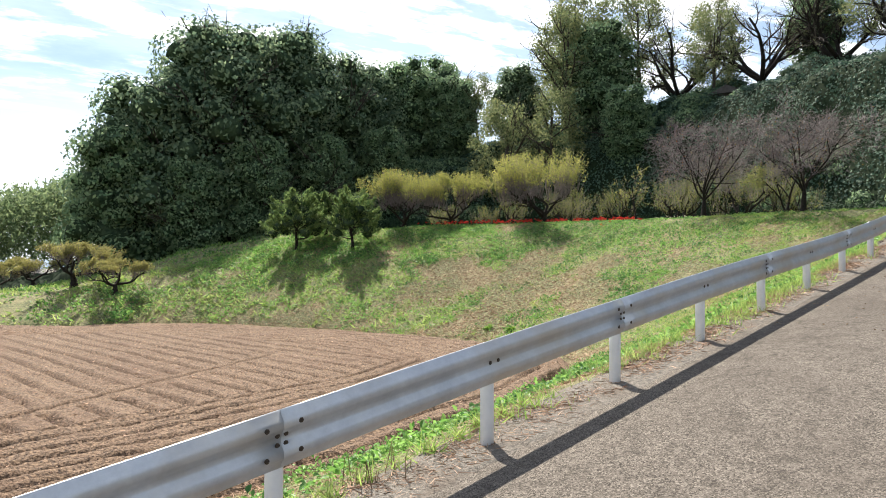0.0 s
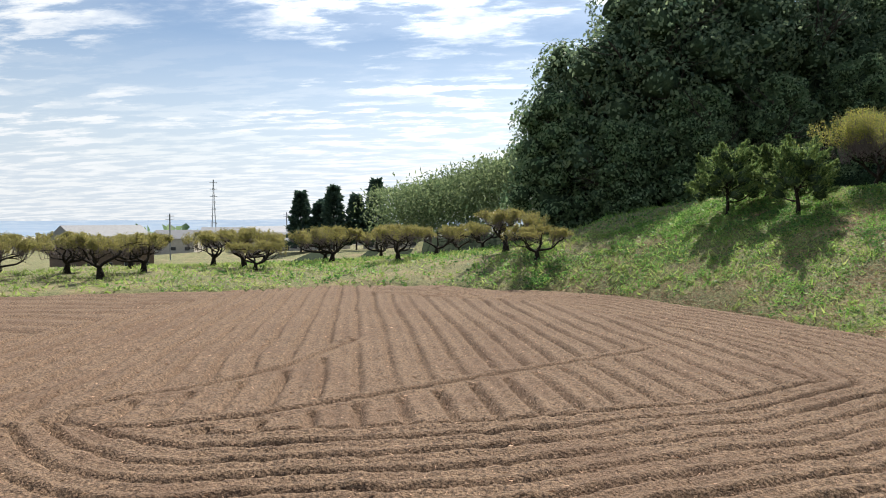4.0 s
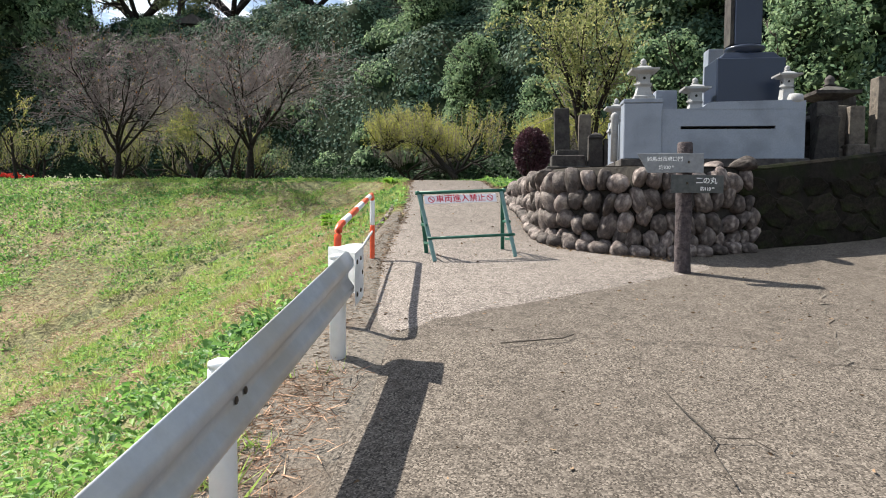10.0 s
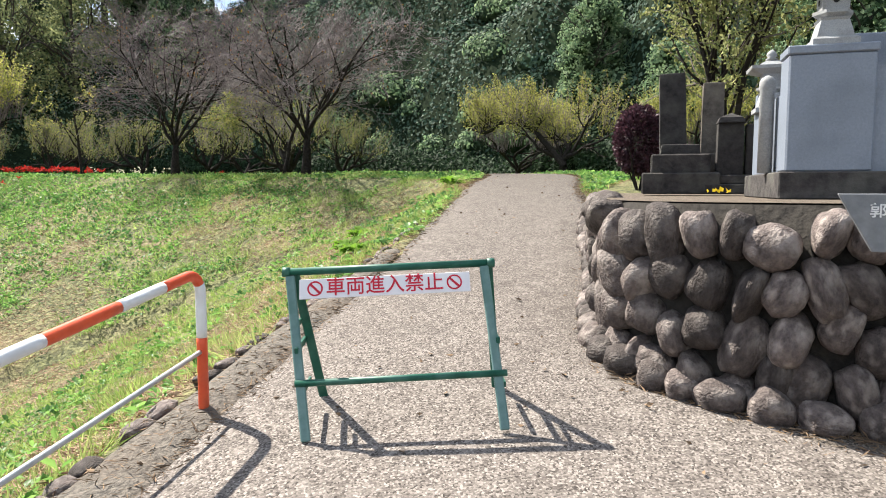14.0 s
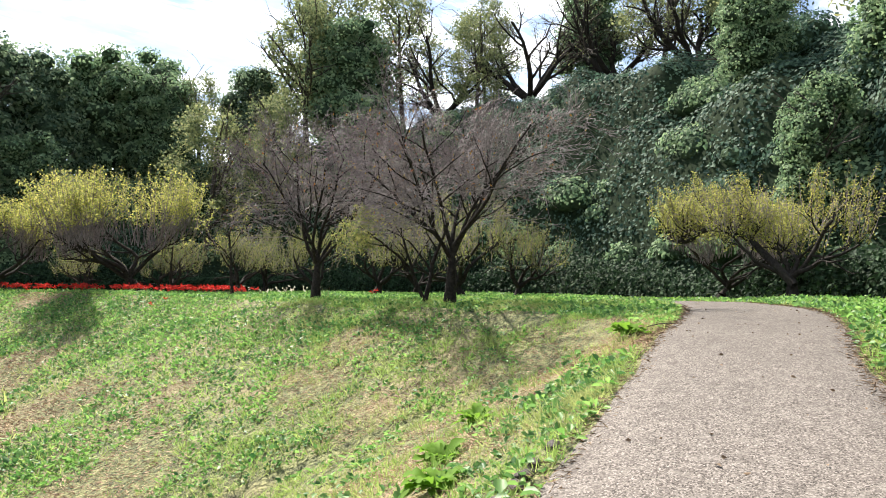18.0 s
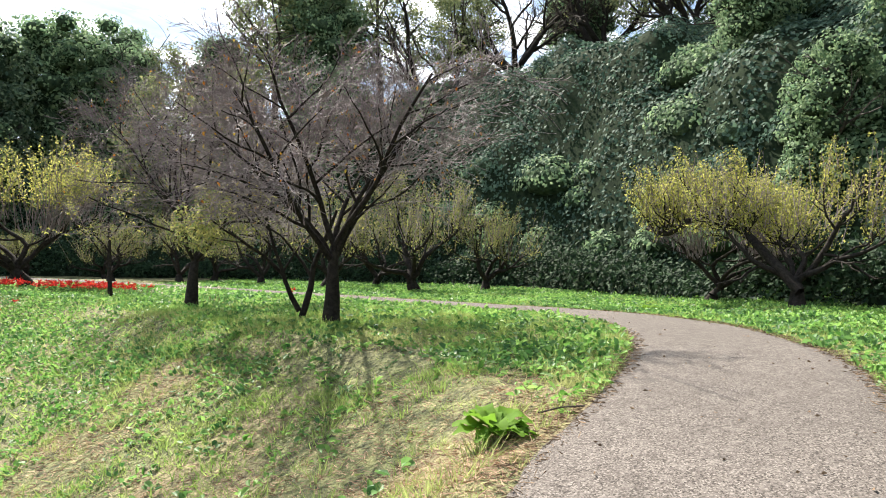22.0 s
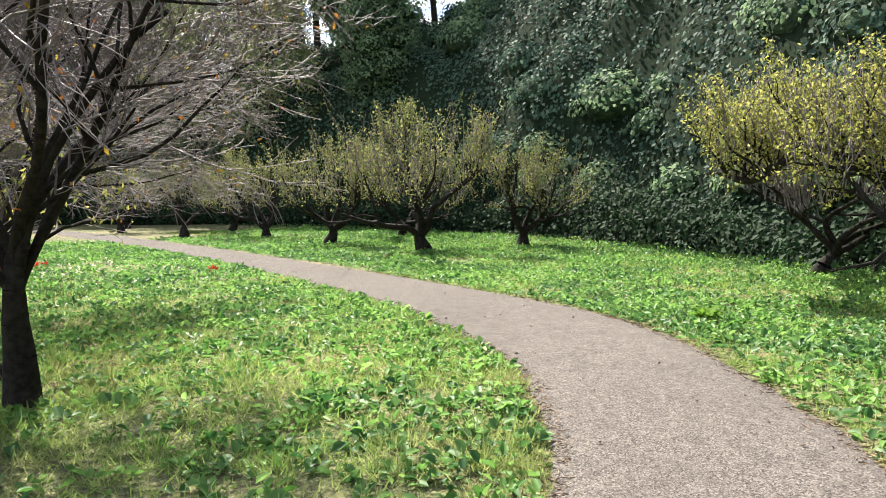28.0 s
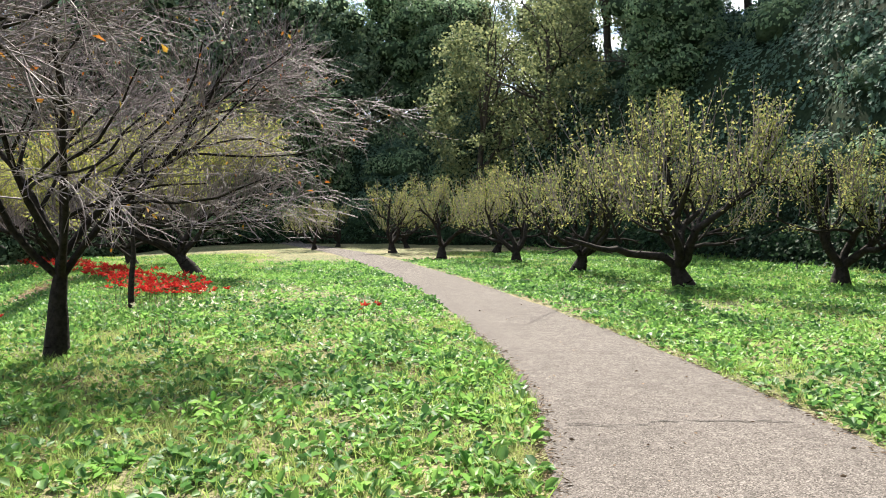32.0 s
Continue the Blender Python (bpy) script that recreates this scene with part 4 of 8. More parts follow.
def build_guardrail():
    rail = thing("guardrail", (0, 0, 0), 0, "white steel road guardrail with a scuffed double-wave beam on round posts", "guardrail")
    base = [Vector((x, y, z_at(x, y) + 0.03)) for x, y in POSTS]
    mid = [p + Vector((0, 0, 0.585 + 0.11 * float(step(1.5, 5.5, k)))) for k, p in enumerate(base)]
    post_me = None
    for k, p in enumerate(base):
        bm = lathe([(0.057, -0.25), (0.057, 0.69), (0.055, 0.705), (0.045, 0.712), (0.0565, 0.716), (0.054, 0.735), (0.03, 0.746), (0.004, 0.749)], 18)
        if post_me is None:
            o = part("post", bm, M_WHITE, rail, "white painted round steel post", smooth=True)
            post_me = o.data
        else:
            bm.free()
            o = part("post", post_me, None, rail, "white painted round steel post")
        o.matrix_local = Matrix.Translation(p) @ Matrix.Diagonal((1, 1, (mid[k].z - p.z + 0.15) / 0.749, 1))
    bolt_bm = lathe([(0.017, 0.0), (0.017, 0.003), (0.012, 0.006), (0.002, 0.007)], 10)
    bolt_me = bpy.data.meshes.new("bolt")
    bolt_bm.to_mesh(bolt_me)
    bolt_bm.free()
    bolt_me.materials.append(M_BOLT)
    up = Vector((0, 0, 1))
    for i in range(0, len(mid) - 1, 2):
        last = min(i + 2, len(mid) - 1)
        part("beam", beam_mesh(mid, i, last), M_STEEL, rail, "scuffed galvanised double-wave beam", smooth=True)
        for k in (i, i + 1):
            if k == 0:
                continue
            d = (mid[min(k + 1, len(mid) - 1)] - mid[k - 1]).normalized()
            out = Vector((-d.y, d.x, 0)).normalized()
            offs = [(-0.12, 0.088), (-0.12, -0.088), (-0.03, 0.03), (-0.03, -0.03), (0.03, 0.03), (0.03, -0.03), (0.12, 0.088), (0.12, -0.088)] if k % 2 == 0 else [(-0.05, 0.0), (0.05, 0.0)]
            for sx, u in offs:
                o = 0.054 if abs(u) > 0.05 else (0.022 if u else 0.014)
                bo = part("bolt", bolt_me, None, rail)
                bo.matrix_local = Matrix.Translation(mid[k] + d * sx + up * u + out * (0.064 + o)) @ out.to_track_quat("Z", "Y").to_matrix().to_4x4()
    # end piece wraps round the last post
    a, d0 = mid[0], (mid[0] - mid[1]).normalized()
    out = Vector((d0.y, -d0.x, 0)).normalized()
    bm = bmesh.new()
    prof = [(-0.13, 0.148), (0.02, 0.15), (0.13, 0.15), (0.19, 0.143), (0.212, 0.12), (0.212, 0.07), (0.19, 0.03), (0.15, 0.012), (0.1, -0.02), (0.09, -0.09)]
    lo, hi = [], []
    for s, o in prof:
        p = a + d0 * s + out * o
        lo.append(bm.verts.new(p - up * 0.18))
        hi.append(bm.verts.new(p + up * 0.18))
    for j in range(len(prof) - 1):
        bm.faces.new((lo[j], lo[j + 1], hi[j + 1], hi[j]))
    bm.faces.new(hi)
    r = bmesh.ops.solidify(bm, geom=bm.faces[:], thickness=-0.006)
    bmesh.ops.recalc_face_normals(bm, faces=bm.faces)
    end = part("end_cap", bm, M_WHITE, rail, "folded steel end piece, chipped and rust-stained")
    for s, u in ((-0.07, 0.11), (-0.07, -0.11), (0.05, 0.11), (0.05, -0.11), (0.11, 0.0)):
        bo = part("bolt", bolt_me, None, end)
        bo.matrix_local = Matrix.Translation(a + d0 * s + up * u + out * 0.15) @ out.to_track_quat("Z", "Y").to_matrix().to_4x4()
    return rail


build_guardrail()


# ---- red and white hoop fence ----
def build_hoop():
    pa, pb = Vector((10.25, 3.0, z_at(10.25, 3.0) + 0.02)), Vector((13.06, 4.06, z_at(13.06, 4.06) + 0.02))
    hoop = thing("hoop_fence", pa, 0, "red and white banded tubular hoop barrier beside the path", "barrier")
    b = pb - pa
    h, r = 0.82, 0.13
    d = b.normalized()
    up = Vector((0, 0, 1))
    line = [up * -0.15, up * (h - r)]
    for k in range(1, 7):
        a = k / 6 * math.pi / 2
        line.append(up * (h - r + r * math.sin(a)) + d * (r - r * math.cos(a)))
    e = b + up * (h - r)
    for k in range(0, 7):
        a = k / 6 * math.pi / 2
        line.append(b + up * (h - r + r * math.cos(a)) - d * (r - r * math.sin(a)))
    line.append(b + up * -0.15)
    # lengthwise: cut into colour bands
    dense = []
    for p, q in zip(line, line[1:]):
        n = max(1, int((q - p).length / 0.04))
        dense += [p.lerp(q, i / n) for i in range(n)]
    dense.append(line[-1])
    total = [0.0]
    for p, q in zip(dense, dense[1:]):
        total.append(total[-1] + (q - p).length)
    length = total[-1]
    cuts = [c * length / 4.75 for c in (0.0, 1.2, 1.62, 2.18, 2.66, 3.14, 3.5, 3.86, 4.18, 4.75)]
    for k, (c0, c1) in enumerate(zip(cuts, cuts[1:])):
        pts = [p for p, t in zip(dense, total) if c0 - 0.025 <= t <= c1 + 0.025]
        if len(pts) > 1:
            part("band", rod(pts, 0.0302 if k % 2 else 0.03, 14), M_WHITE if k % 2 else M_RED, hoop, "white band" if k % 2 else "red band", smooth=True)
    part("lower_bar", rod([up * 0.36, b + up * 0.36], 0.014, 10), M_STEEL, hoop, "thin galvanised lower bar", smooth=True)
    return hoop


build_hoop()


# ---- folding barricade with its notice ----
def build_barricade():
    a, b = Vector((13.2, 3.5, 0)), Vector((13.8, 2.6, 0))
    c = (a + b) / 2
    turn = math.degrees(math.atan2(b.y - a.y, b.x - a.x))
    bar = thing("barricade", (c.x, c.y, z_at(c.x, c.y) + 0.035), turn, "green A-frame folding barricade with a white no-entry notice on the path", "barricade")
    w, h = 0.53, 0.80
    tilt = z_at(b.x, b.y) - z_at(a.x, a.y)
    for x in (-w, w):
        dz = tilt * x / (2 * w)
        for s, mtl in ((-1, M_FADED), (1, M_GREEN)):
            foot = Vector((x + (0.13 if x < 0 else 0.08), s * 0.36 if s < 0 else 0.21, dz - 0.03 * (s < 0)))
            q = Vector((0, 0, 1)).rotation_difference((Vector((x, 0, h + dz)) - foot).normalized()).to_matrix().to_4x4()
            leg = part("leg", box(0.05, 0.022, 0.88 if s < 0 else 0.82, 0.006), mtl, bar, "faded green steel leg" if s < 0 else "green steel leg")
            leg.matrix_local = Matrix.Translation(foot + Vector((0.012 if s > 0 else -0.012, 0, 0))) @ q
        part("hinge_plate", box(0.02, 0.3, 0.035, 0.004, z0=0.38, at=(x + 0.05, -0.045, dz)), M_GREEN, bar)
        part("end_knob", lathe([(0.012, -0.022), (0.026, -0.02), (0.026, 0.02), (0.012, 0.022)], 12), M_GREEN, bar, m=Matrix.Translation((x * 1.055, 0, h - 0.01 + dz)) @ pose(0, 0, 0, 0, 90, 0), smooth=True)
    ends = lambda y, z: [(-w - 0.02 + 0.1 * (1 - z / h), y, z - tilt / 2), (w + 0.02 + 0.1 * (1 - z / h), y, z + tilt / 2)]
    part("top_bar", rod(ends(0, h - 0.01), 0.021, 14), M_GREEN, bar, smooth=True)
    part("cross_bar", rod(ends(-0.255, 0.24), 0.018, 12), M_GREEN, bar, smooth=True)
    for x in (-w, w):
        for z in (0.16, 0.5):
            y0 = -0.36 * (1 - z / h)
            part("side_strut", box(0.014, 0.4 * (1 - z / h), 0.03, 0.003, z0=z, at=(x + 0.1 * (1 - z / h), y0 * 0.3, tilt * x / (2 * w))), M_GREEN, bar)
    slope = math.degrees(math.atan2(tilt, 2 * w))
    lean = math.degrees(math.atan2(0.34, h))
    face = part("notice", box(0.92, 0.006, 0.11, 0.002, z0=-0.055), M_SIGN, bar, "white notice board with red writing")
    face.matrix_local = Matrix.Translation((-0.02, -0.068, h - 0.1)) @ pose(0, 0, 0, -lean, -slope, 0)
    m = lambda x: pose(x, -0.0045, 0.0, 90, 0, 0)
    lettering("車両進入禁止", 0.106, M_SIGNRED, face, m(0.0), 0.0008, 0.001)
    for x in (-0.375, 0.375):
        ring = bmesh.new()
        for k in range(24):
            p = [ring.verts.new((x + r * math.cos(q), -0.0045, r * math.sin(q))) for r, q in ((0.042, k * math.tau / 24), (0.042, (k + 1) * math.tau / 24), (0.033, (k + 1) * math.tau / 24), (0.033, k * math.tau / 24))]
            ring.faces.new(p)
        s = 0.0045
        ring.faces.new([ring.verts.new((x + u, -0.0045, v)) for u, v in ((-0.027 - s, 0.027 - s), (-0.027 + s, 0.027 + s), (0.027 + s, -0.027 + s), (0.027 - s, -0.027 - s))])
        bmesh.ops.remove_doubles(ring, verts=ring.verts, dist=0.0002)
        part("no_entry_mark", ring, M_SIGNRED, face)
    return bar


build_barricade()


# ---- signpost ----
def build_signpost():
    x, y = 13.62, 0.43
    ob = thing("signpost", (x, y, z_at(x, y) + 0.02), 0, "log-like signpost with a pale and a dark direction board", "signpost")
    rng = np.random.default_rng(4)
    bm = lathe([(0.088, -0.2), (0.09, 0.0), (0.086, 0.3), (0.088, 0.7), (0.084, 1.0), (0.086, 1.3), (0.082, 1.46), (0.07, 1.475)], 20)
    for v in bm.verts:
        k = 1 + 0.05 * math.sin(v.co.z * 9 + 3 * math.atan2(v.co.y, v.co.x)) + 0.03 * rng.normal()
        v.co.x *= k
        v.co.y *= k
    part("post", bm, M_POST, ob, "dark rough log post", smooth=True)

    def board(w, h, z, material, label, point, off, turn, words):
        bm = bmesh.new()
        s = -1 if point < 0 else 1
        out = [(-w / 2, -h / 2), (w / 2, -h / 2), (w / 2, h / 2), (-w / 2, h / 2)]
        if point:
            out = [(-w / 2 + 0.12, -h / 2), (w / 2, -h / 2), (w / 2, h / 2), (-w / 2, h / 2)]
        if point > 0:
            out = [(-u, v) for u, v in out][::-1]
        lo = [bm.verts.new((u, 0.012, v)) for u, v in out]
        hi = [bm.verts.new((u, -0.012, v)) for u, v in out]
        bm.faces.new(lo)
        bm.faces.new(hi[::-1])
        for i in range(4):
            bm.faces.new((lo[i], lo[(i + 1) % 4], hi[(i + 1) % 4], hi[i]))
        bmesh.ops.recalc_face_normals(bm, faces=bm.faces)
        bmesh.ops.bevel(bm, geom=bm.edges[:], offset=0.003, segments=1, affect="EDGES")
        o = part("board", bm, material, ob, label)
        o.matrix_local = pose(*off, 0, 0, turn)
        for text, size, u, v in words:
            lettering(text, size, M_LETTER, o, pose(u, -0.0145, v, 90, 0, 0), 0.001, 0.0008)
        part("bolt", lathe([(0.014, 0), (0.014, 0.006), (0.006, 0.01)], 8), M_BOLT, o, m=pose(0.2 if point < 0 else -0.12, -0.012, 0.01, 90, 0, 0))
        return o
    board(0.72, 0.215, 0, M_BOARDL, "pale grey pointed direction board", -1, (-0.13, 0.15, 1.235), -78, (("郭馬出西虎口門", 0.056, -0.06, 0.042), ("約330", 0.052, -0.06, -0.05), ("m", 0.032, 0.028, -0.036)))
    board(0.6, 0.2, 0, M_BOARDD, "dark grey direction board", 0, (-0.08, -0.14, 1.0), -66, (("二の丸", 0.082, 0.1, 0.035), ("約110", 0.05, 0.09, -0.055), ("m", 0.032, 0.178, -0.042)))
    return ob


build_signpost()

# ---- terrace with its boulder wall ----
WALL = curve_points([(21.5, 4.75), (20.2, 4.2), (18.4, 3.6), (16.6, 2.9), (15.4, 2.5), (14.9, 2.28), (14.6, 1.95), (14.47, 1.55), (14.44, 1.15), (14.52, 0.66), (14.9, 0.1), (15.38, -0.45)], 10)
WALL2 = curve_points([(15.38, -0.45), (15.9, -1.1), (16.9, -2.2), (18.6, -3.4), (21.5, -4.6), (26, -5.6)], 6)
TOP = 3.0


def build_terrace():
    rim = np.vstack([WALL, WALL2[1:]])
    out = [(p[0], p[1]) for p in rim]
    c = np.array(out)
    # pull the soil edge a little behind the wall's face
    bm = bmesh.new()
    back = [(27, -4.5), (30, 1), (26, 5.2)]
    ring = [bm.verts.new((x + 0.12, y - 0.02, TOP - 0.02)) for x, y in out] + [bm.verts.new((x, y, TOP - 0.02)) for x, y in back]
    bm.faces.new(ring)
    bmesh.ops.triangulate(bm, faces=bm.faces[:])
    bmesh.ops.recalc_face_normals(bm, faces=bm.faces)
    if sum(f.normal.z for f in bm.faces) < 0:
        bmesh.ops.reverse_faces(bm, faces=bm.faces)
    me = bpy.data.meshes.new("terrace")
    bm.to_mesh(me)
    bm.free()
    me.materials.append(M_TERR)
    tagged(new("terrace_ground", me), "bare gravelly soil of the raised grave terrace", "ground", kind="structure")


build_terrace()


def core(line, name, label, material, inset, low=-0.3, top=TOP - 0.03):
    n = len(line)
    d = np.gradient(line, axis=0)
    d /= np.linalg.norm(d, axis=1, keepdims=True)
    nrm = np.stack([-d[:, 1], d[:, 0]], 1)        # towards the terrace
    top = np.broadcast_to(np.asarray(top, float), n)
    f, b = line + nrm * inset, line + nrm * (inset + 0.35)
    zg = height(line[:, 0], line[:, 1]) + low
    v = np.concatenate([np.c_[f, zg], np.c_[f, top], np.c_[b, top], np.c_[b, zg]])
    i = np.arange(n - 1)
    q = [np.stack([i + a * n, i + 1 + a * n, i + 1 + c * n, i + c * n], 1) for a, c in ((0, 1), (1, 2), (2, 3))]
    ob = tagged(new(name, mesh(name, v, np.vstack(q), material)), label, "wall", kind="structure")
    return ob, nrm


def boulder_mesh(seed):
    rng = np.random.default_rng(seed)
    bm = bmesh.new()
    bmesh.ops.create_icosphere(bm, subdivisions=3, radius=1.0)
    ph = rng.uniform(0, 6, 6)
    cut = [(Vector(rng.normal(size=3)).normalized(), rng.uniform(0.62, 0.85)) for _ in range(5)]
    for v in bm.verts:
        c = v.co.copy()
        k = 1 + 0.1 * math.sin(2.2 * c.x + ph[0]) + 0.08 * math.sin(2.7 * c.z + ph[1]) + 0.07 * math.sin(3.1 * c.y + ph[2]) + 0.05 * math.sin(5 * c.x + 4 * c.z + ph[3])
        e = 0.82
        p = Vector([math.copysign(abs(t) ** e, t) for t in c]) * k
        for n, lim in cut:
            over = p.dot(n) - lim
            if over > 0:
                p -= n * over * 0.5
        v.co = p * (1 + 0.05 * noise.noise(c * 2.6 + Vector((seed, 0, 0))) + 0.025 * noise.noise(c * 7 + Vector((0, seed, 0))))
    for f in bm.faces:
        f.smooth = True
    me = bpy.data.meshes.new("stone")
    bm.to_mesh(me)
    bm.free()
    me.materials.append(M_BOULDER)
    return me


def build_boulders():
    wall, nrm = core(WALL, "wall_boulder", "rounded dry-stone wall of dark river boulders round the grave terrace", M_MORTAR, 0.1)
    kinds = [boulder_mesh(k) for k in range(10)]
    rng = np.random.default_rng(12)
    s = np.concatenate([[0], np.cumsum(np.linalg.norm(np.diff(WALL, axis=0), axis=1))])
    row = 0
    z_row = 1.72
    while z_row < TOP + 0.02:
        h = 0.165 if row == 0 else rng.uniform(0.25, 0.285)
        u = rng.uniform(0, 0.2)
        while u < s[-1]:
            w = rng.uniform(0.17, 0.29) * (1.2 if row == 0 else 1.0)
            x, y = np.interp(u, s, WALL[:, 0]), np.interp(u, s, WALL[:, 1])
            nx, ny = np.interp(u, s, nrm[:, 0]), np.interp(u, s, nrm[:, 1])
            g = z_at(x, y)
            z = z_row + h / 2 + rng.normal() * 0.035
            if z > g + 0.02 and z < TOP - 0.09:
                o = part("stone", kinds[int(rng.integers(10))], None, wall)
                lean = rng.choice([-1, 1]) * rng.uniform(8, 34) if row else rng.uniform(-8, 8)
                turn = math.degrees(math.atan2(-ny, -nx)) + 90
                deep = 0.07 if row else -0.02
                hh = h * rng.uniform(0.56, 0.76)
                o.matrix_local = pose(x + nx * deep, y + ny * deep, z, 0, lean, turn + rng.uniform(-8, 8)) @ Matrix.Diagonal((w * 0.475, 0.13 * rng.uniform(0.85, 1.25), hh * 0.9, 1))
            u += w * 0.93
        z_row += h * 0.96
        row += 1
    # a foot of smaller stones that stands out from the wall
    u = 0.0
    while u < s[-1]:
        w = rng.uniform(0.16, 0.27)
        x, y = np.interp(u, s, WALL[:, 0]), np.interp(u, s, WALL[:, 1])
        nx, ny = np.interp(u, s, nrm[:, 0]), np.interp(u, s, nrm[:, 1])
        g = z_at(x, y)
        if g < TOP - 0.3:
            o = part("stone", kinds[int(rng.integers(10))], None, wall)
            o.matrix_local = pose(x - nx * 0.02, y - ny * 0.02, g + 0.06, 0, rng.uniform(-15, 15), math.degrees(math.atan2(-ny, -nx)) + 90 + rng.uniform(-12, 12)) @ Matrix.Diagonal((w * 0.55, 0.13, rng.uniform(0.09, 0.13), 1))
        u += w


build_boulders()


def crown_of(line):
    """The mossy wall climbs with the ground behind it."""
    s = np.concatenate([[0], np.cumsum(np.linalg.norm(np.diff(line, axis=0), axis=1))])
    return 2.93 + 0.115 * np.minimum(s, 7)


def build_wall2():
    wall, nrm = core(WALL2, "wall_mossy", "mossy retaining wall of fitted stones, coloured near-black for its shaded face", M_MOSSY, 0.06, top=crown_of(WALL2))
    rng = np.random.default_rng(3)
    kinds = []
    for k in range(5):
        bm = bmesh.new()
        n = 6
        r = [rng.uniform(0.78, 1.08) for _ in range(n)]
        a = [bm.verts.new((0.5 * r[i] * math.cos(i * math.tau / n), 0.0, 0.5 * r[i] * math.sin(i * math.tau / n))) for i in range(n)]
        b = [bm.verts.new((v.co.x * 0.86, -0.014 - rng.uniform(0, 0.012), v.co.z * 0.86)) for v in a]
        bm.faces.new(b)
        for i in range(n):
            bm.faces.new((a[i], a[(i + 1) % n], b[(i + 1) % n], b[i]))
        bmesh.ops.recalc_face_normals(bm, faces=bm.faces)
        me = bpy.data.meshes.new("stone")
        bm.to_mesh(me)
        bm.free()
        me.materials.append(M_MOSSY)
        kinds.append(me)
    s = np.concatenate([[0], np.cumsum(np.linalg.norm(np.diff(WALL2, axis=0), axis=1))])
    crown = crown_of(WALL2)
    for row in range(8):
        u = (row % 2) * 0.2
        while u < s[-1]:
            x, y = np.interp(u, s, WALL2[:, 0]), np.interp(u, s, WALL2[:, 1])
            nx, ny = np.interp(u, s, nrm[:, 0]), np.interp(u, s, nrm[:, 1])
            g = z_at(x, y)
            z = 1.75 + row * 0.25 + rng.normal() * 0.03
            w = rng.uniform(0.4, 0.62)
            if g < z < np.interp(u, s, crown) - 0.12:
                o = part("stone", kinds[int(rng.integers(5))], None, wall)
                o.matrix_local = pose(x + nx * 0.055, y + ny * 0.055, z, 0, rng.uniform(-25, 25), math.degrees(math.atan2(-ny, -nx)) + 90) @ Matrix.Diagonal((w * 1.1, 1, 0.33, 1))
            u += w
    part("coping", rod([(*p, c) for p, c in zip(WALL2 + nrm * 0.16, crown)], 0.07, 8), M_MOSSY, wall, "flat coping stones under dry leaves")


build_wall2()
for i, (dx, dy, sx) in enumerate([(0.0, 0.0, 0.22), (0.25, 0.35, 0.15)]):
    o = tagged(new("loose_stone", boulder_mesh(40 + i)), "rough loose boulder lying on the wall's end", "stone", "loose stones")
    o.matrix_world = pose(15.33 + dx * 0.3, -0.28 + dy, TOP + 0.02 - 0.04 * i, 5, 8, 40) @ Matrix.Diagonal((sx, 0.14, 0.1, 1))


# ---- graves ----
FACE = -75.1                       # which way the family plot's front looks


def grave_pose(u, w, z=TOP):
    """A place by metres along the plot's front and back from it."""
    a = Vector((0.257, -0.966))
    b = Vector((0.966, 0.257))
    p = Vector((16.0, 1.33)) + a * u + b * w
    return pose(p.x, p.y, z, 0, 0, FACE)


